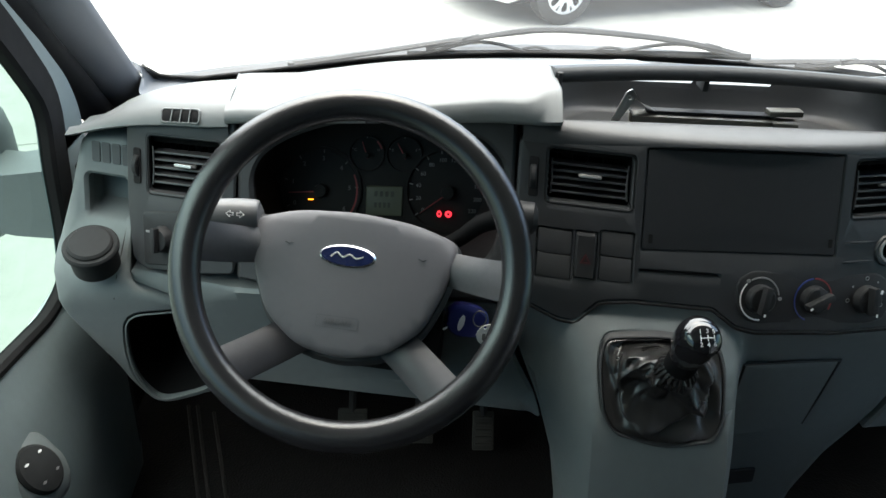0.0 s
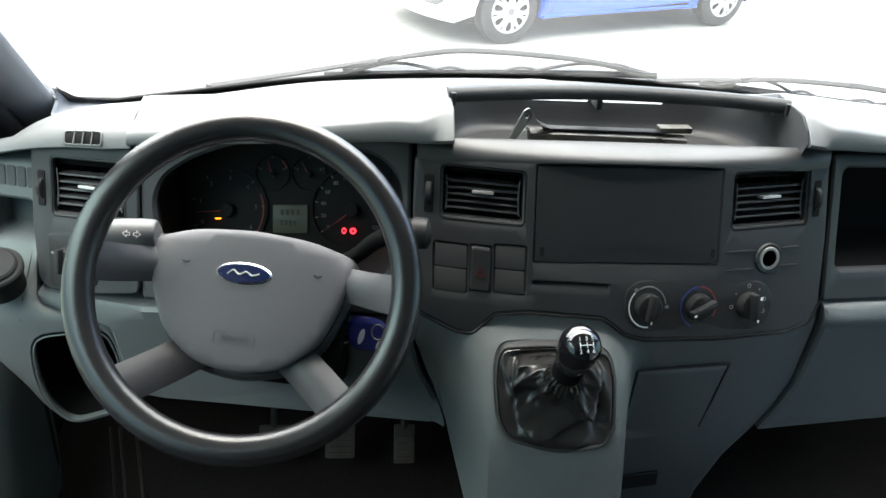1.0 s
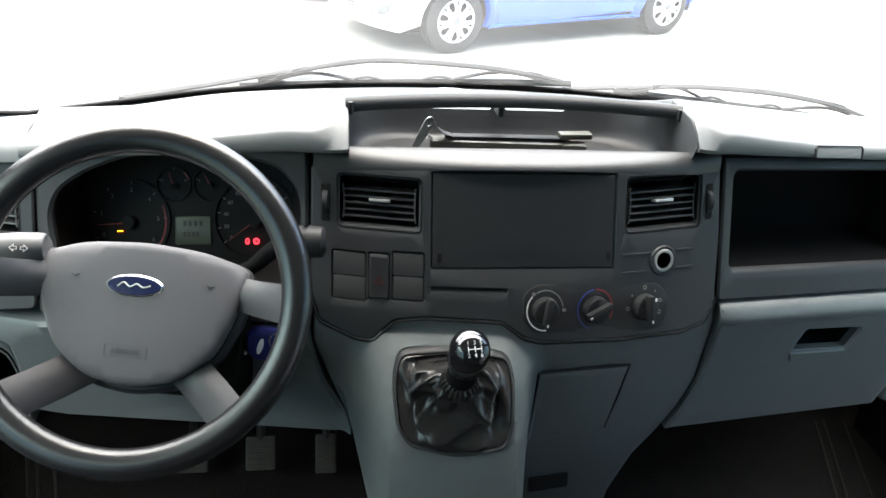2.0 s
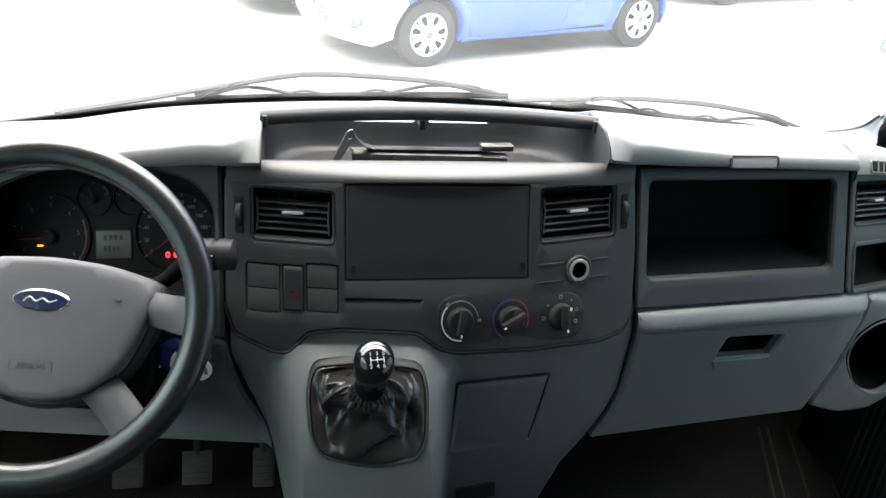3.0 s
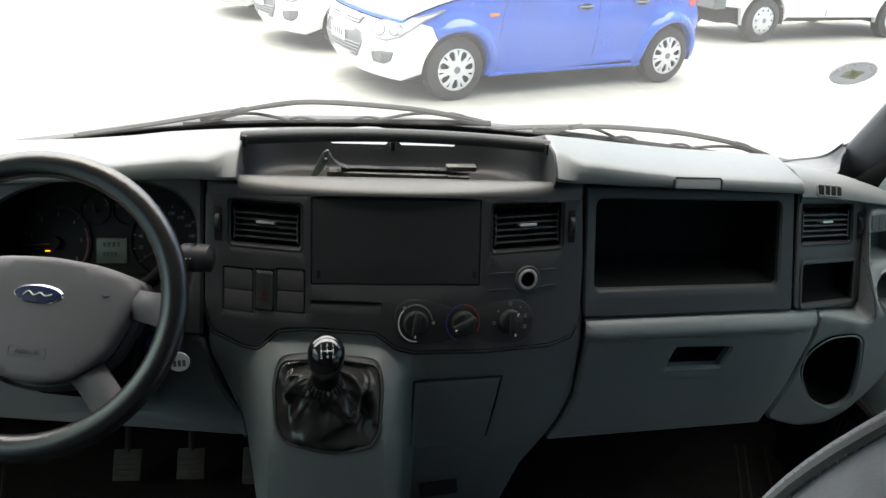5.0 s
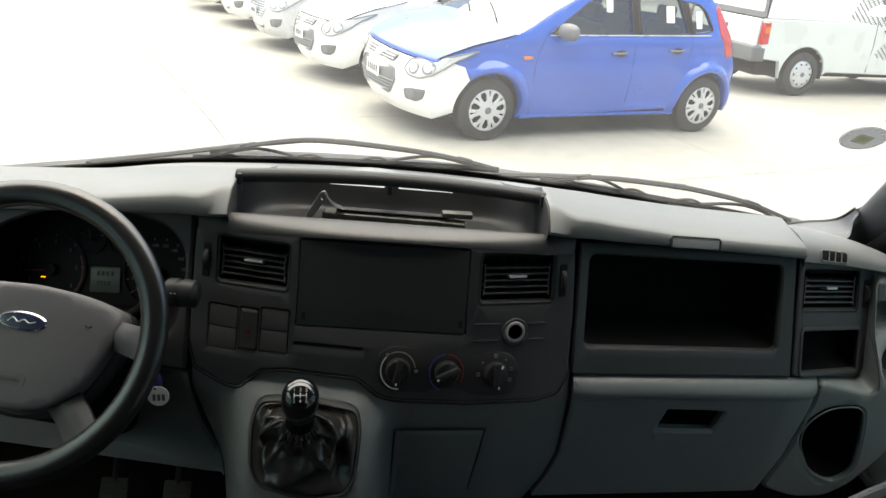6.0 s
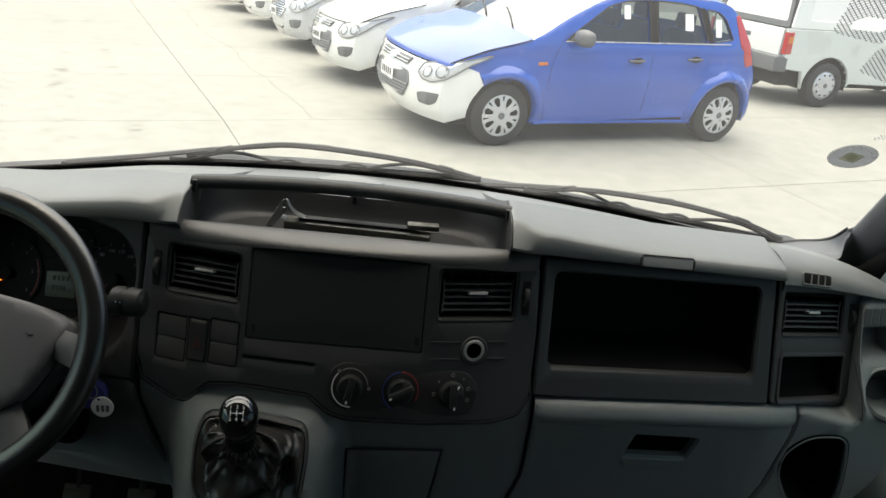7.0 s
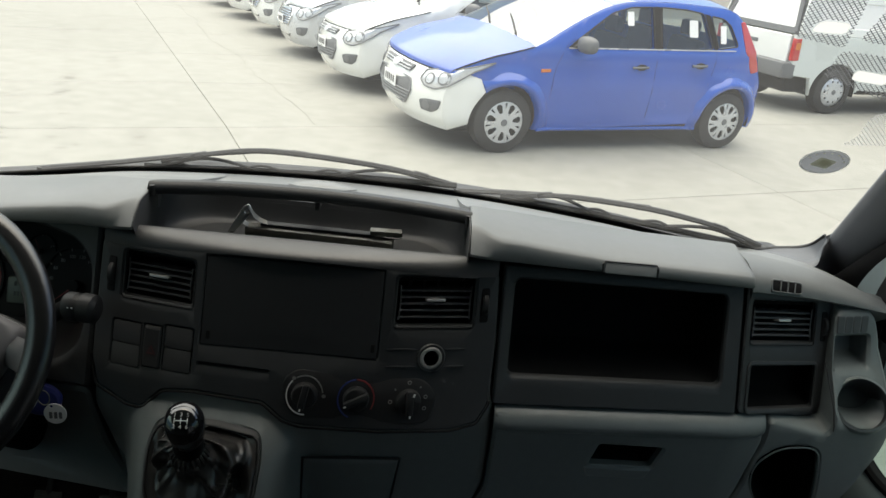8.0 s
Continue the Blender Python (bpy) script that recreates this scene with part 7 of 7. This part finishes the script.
    part("cab_roof", loft([[(x, -y + 2 * y * q, z + 0.02 * math.sin(math.pi * q)) for q in [j / 8 for j in range(9)]] for x, y, z in ((1.88, 0.66, 1.40), (2.2, 0.65, 1.45), (2.6, 0.65, 1.43), (2.8, 0.66, 1.38))]), M["bakkie_paint"], ob)
    part("bonnet", loft([[(x, -y + 2 * y * q, z + 0.03 * math.sin(math.pi * q)) for q in [j / 8 for j in range(9)]] for x, y, z in ((3.2, 0.76, 1.01), (3.7, 0.76, 0.96), (4.15, 0.74, 0.90), (4.32, 0.70, 0.72), (4.33, 0.7, 0.32))]), M["bakkie_paint"], ob)
    part("windscreen", loft([[(x, -y + 2 * y * q, z) for q in [j / 6 for j in range(7)]] for x, y, z in ((2.8, 0.65, 1.38), (3.2, 0.75, 1.01))]), M["car_screen"], ob)
    part("underbody", box(0.1, 4.2, -0.66, 0.66, 0.25, 0.45), M["under"], ob)
    part("leaf_spring", tube(spline([(0.05, -0.55, 0.42), (0.4, -0.55, 0.33), (0.78, -0.55, 0.27), (1.2, -0.55, 0.33), (1.5, -0.55, 0.40)], 5), 0.022, 6), M["under"], ob)
    return ob


PX = Vector((0.95, 0.31, 0)).normalized()
PY = Vector((-PX.y, PX.x, 0))
pp = Vector((5.45, 9.55, 0)) - PX * 0.78 + PY * 0.79
pickup(Matrix.Translation((pp.x, pp.y, lot_z(pp.dot(UY) - 0.4) )) @ Matrix((PX, PY, Vector((0, 0, 1)))).transposed().to_4x4() @ Matrix.Rotation(-0.03, 4, "X"))


# ---- plain outside of the van, so that it stands on the ground ----
van = thing("van_body", "plain white outer body of the van", "van body", kind="structure")
XB = [-1.06 + 2.14 * i / 12 for i in range(13)]
part("bonnet", loft([[(x, y - 0.10 * x * x, z - 0.05 * x * x) for x in XB] for y, z in ((0.99, 0.72), (1.2, 0.70), (1.5, 0.58), (1.7, 0.42), (1.82, 0.22), (1.85, 0.0), (1.80, -0.22))]), M["door_paint"], van)
for s in (-1, 1):
    X = -1.09 if s < 0 else 1.15
    flank = rounded([(-1.8, -0.2), (0.55, -0.2), (0.62, 0.05), (0.78, 0.2), (1.0, 0.24), (1.22, 0.2), (1.38, 0.05), (1.45, -0.2), (1.74, -0.2), (1.74, 0.2), (1.55, 0.5), (1.1, 0.68), (0.75, 0.86), (0.45, 0.6), (-1.8, 0.6)], 0.03)
    part("flank", plate(flank, [], lambda y, z: (X, y, z), 0.03, 0.004, 0.4, deep=(-s, 0, 0)), M["door_paint"], van)
    for y in (1.0, -1.55):
        part("wheel", moved(lathe([(0.0, 0.0), (0.2, 0.0), (0.31, -0.01), (0.335, -0.04), (0.335, -0.18), (0.31, -0.2), (0.0, -0.2)], 36), Matrix.Translation((X - s * 0.03, y, BASE_Z + 0.335)) @ Matrix.Rotation(radians(90 * s), 4, "Y")), M["tyre"], van)
part("underfloor", box(-1.06, 1.12, -1.8, 1.6, -0.2, -0.15), M["under"], van)


# ---- on the windscreen: round sticker, remains of perforated film ----
def on_screen(lift):
    return lambda x, z: (x, screen_y(x, z) - lift, z)


st = thing("round_sticker", "round grey licence sticker on the inside of the windscreen", "sticker")
part("disc", plate(ellipse(0.908, 1.192, 0.0375, 0.0305, 36), [], on_screen(0.002), 0.0006, 0.0002, 0.02), M["sticker"], st)
part("disc_rim", tube([Vector(on_screen(0.0028)(x, z)) for x, z in ellipse(0.908, 1.192, 0.036, 0.029, 40) + [(0.944, 1.192)]], 0.0008, 5, caps=False), M["white_mark"], st)
part("disc_label", plate(rounded([(0.890, 1.181), (0.897, 1.202), (0.925, 1.198), (0.919, 1.1765)], 0.002), [], on_screen(0.0030), 0.0004, 0, 0.05), M["sticker_cream"], st, "cream printed square")
part("label_print", plate(rounded([(0.8985, 1.185), (0.9025, 1.1975), (0.9175, 1.1950), (0.914, 1.1825)], 0.001), [], on_screen(0.0036), 0.0003, 0, 0.05), M["sticker_print"], st, "greyish printed block")
for k in range(7):
    a = radians(20 + 24 * k)
    q = (0.908 + 0.029 * math.cos(a), 1.192 + 0.0225 * math.sin(a))
    part("print_bar", plate(ellipse(*q, 0.0022, 0.0014, 8), [], on_screen(0.0030), 0.0003, 0, 0.5), M["sticker_cream"], st)


def film(outline, label, blank=None, pitch=0.0058, wide=0.00055, net="film"):
    ob = thing("perforated_film", label, "window film", "film remains")
    bm = bmesh.new()
    xs, zs = [p[0] for p in outline], [p[1] for p in outline]
    cx, cz, reach = sum(xs) / len(xs), sum(zs) / len(zs), 0.2
    for ang in (38, 142):
        d, e = Vector((math.cos(radians(ang)), math.sin(radians(ang)))), Vector((-math.sin(radians(ang)), math.cos(radians(ang))))
        for k in range(-34, 35):
            run = []
            for j in range(-50, 51):
                q = Vector((cx, cz)) + e * pitch * 0.78 * k + d * 0.003 * j
                ok = inside(q.x, q.y, outline) and not (blank and inside(q.x, q.y, blank))
                if ok:
                    run.append(q)
                if (not ok or j == 50) and run:
                    if len(run) > 1:
                        a, b = run[0], run[-1]
                        s = e * wide
                        bm.faces.new([bm.verts.new(on_screen(0.0022)(*(p))) for p in (a + s, b + s, b - s, a - s)])
                    run = []
    part("net", bm, M[net], ob, "", 0)
    if blank:
        part("blank_oval", plate(shrunk(blank, 0.001), [], on_screen(0.0026), 0.0003, 0, 0.05), M["film_white"], ob, "white blank oval")
    return ob


film(rounded([(0.712, 1.424), (0.700, 1.50), (0.77, 1.50), (0.792, 1.415)], 0.01), "net-like remains of perforated window film with a white oval", rounded([(0.730, 1.434), (0.733, 1.454), (0.775, 1.456), (0.778, 1.436)], 0.009))
film(rounded([(0.792, 1.366), (0.790, 1.412), (0.862, 1.412), (0.900, 1.395), (0.905, 1.335)], 0.008), "torn net-like remains of perforated window film", rounded([(0.832, 1.364), (0.829, 1.384), (0.878, 1.382), (0.883, 1.362)], 0.008))
film(rounded([(0.80, 1.430), (0.80, 1.50), (0.90, 1.49), (0.91, 1.425)], 0.008), "faded net-like remains of perforated window film", rounded([(0.830, 1.445), (0.830, 1.468), (0.89, 1.468), (0.89, 1.445)], 0.010), wide=0.0006)
film(rounded([(0.905, 1.30), (0.93, 1.33), (0.98, 1.33), (0.97, 1.25), (0.905, 1.235), (0.915, 1.262)], 0.008), "faded torn strip of perforated window film", None, wide=0.0006, net="film_grey")

# ---- concrete slabs of the car park ----
slab_v = [KINK + 2.18 * k for k in range(-4, 8)]
slab_u = [-25.2, -20.85, -16.5, -12.15, -7.8, -3.45, 0.9, 5.25, 9.6, 13.95, 18.3]
shapes = {}
for v0, v1 in zip(slab_v, slab_v[1:]):
    for u0, u1 in zip(slab_u, slab_u[1:]):
        hu, hv = (u1 - u0) / 2 - 0.003, (v1 - v0) / 2 - 0.005
        if "slab" not in shapes:
            b = bmesh.new()
            rows = [[(x * hu, y * hv, -0.02 if edge else (0.0 if abs(x) < 0.999 and abs(y) < 0.998 else -0.004)) for x, edge in ((-1, 1), (-1, 0), (-0.998, 0), (0.998, 0), (1, 0), (1, 1))] for y in (-1, -0.996, 0.996, 1)]
            grid_faces(b, rows)
            shapes["slab"] = part("slab", b, M["concrete"], ground, "", 30)
            ob = shapes["slab"]
        else:
            ob = shapes["slab"].copy()
            scene.collection.objects.link(ob)
        c = lot((u0 + u1) / 2, (v0 + v1) / 2)
        m = Matrix((UX, UY, Vector((0, 0, 1)))).transposed().to_4x4()
        ob.matrix_world = Matrix.Translation(c) @ m @ Matrix.Rotation(-math.atan(FALL) if v0 >= KINK - 0.01 else 0, 4, "X")
# crack that wanders across the slabs, and scuffs
random.seed(11)
pts, u = [], 1.72
for k in range(60):
    v = 6.15 + 0.22 * k
    u += random.uniform(-0.035, 0.035) + (1.70 - u) * 0.05
    pts.append(lot(u, v, 0.0015))
tagged(part("crack", tube(pts, 0.003, 5, 0.3), M["joint"]), "dark wandering crack in the concrete slabs", "crack", "", "structure")
b = bmesh.new()
for k in range(170):
    u, v = random.choice((0.13, -0.40, -0.86, -0.40, -1.45, -1.9)) + random.gauss(0, 0.06), random.uniform(5.4, 13.5)
    w, h = random.uniform(0.015, 0.085), random.uniform(0.004, 0.016)
    ring = [lot(u + w * math.cos(a) * random.uniform(0.7, 1.1), v + h * math.sin(a) * random.uniform(0.7, 1.1), 0.0022) for a in [2 * math.pi * q / 9 for q in range(9)]]
    b.faces.new([b.verts.new(p) for p in ring])
sc = tagged(part("scuff_marks", b, M["scuff"], None, "", 0), "small dark scuffs and chips on the concrete", "scuffs", "", "stuff")
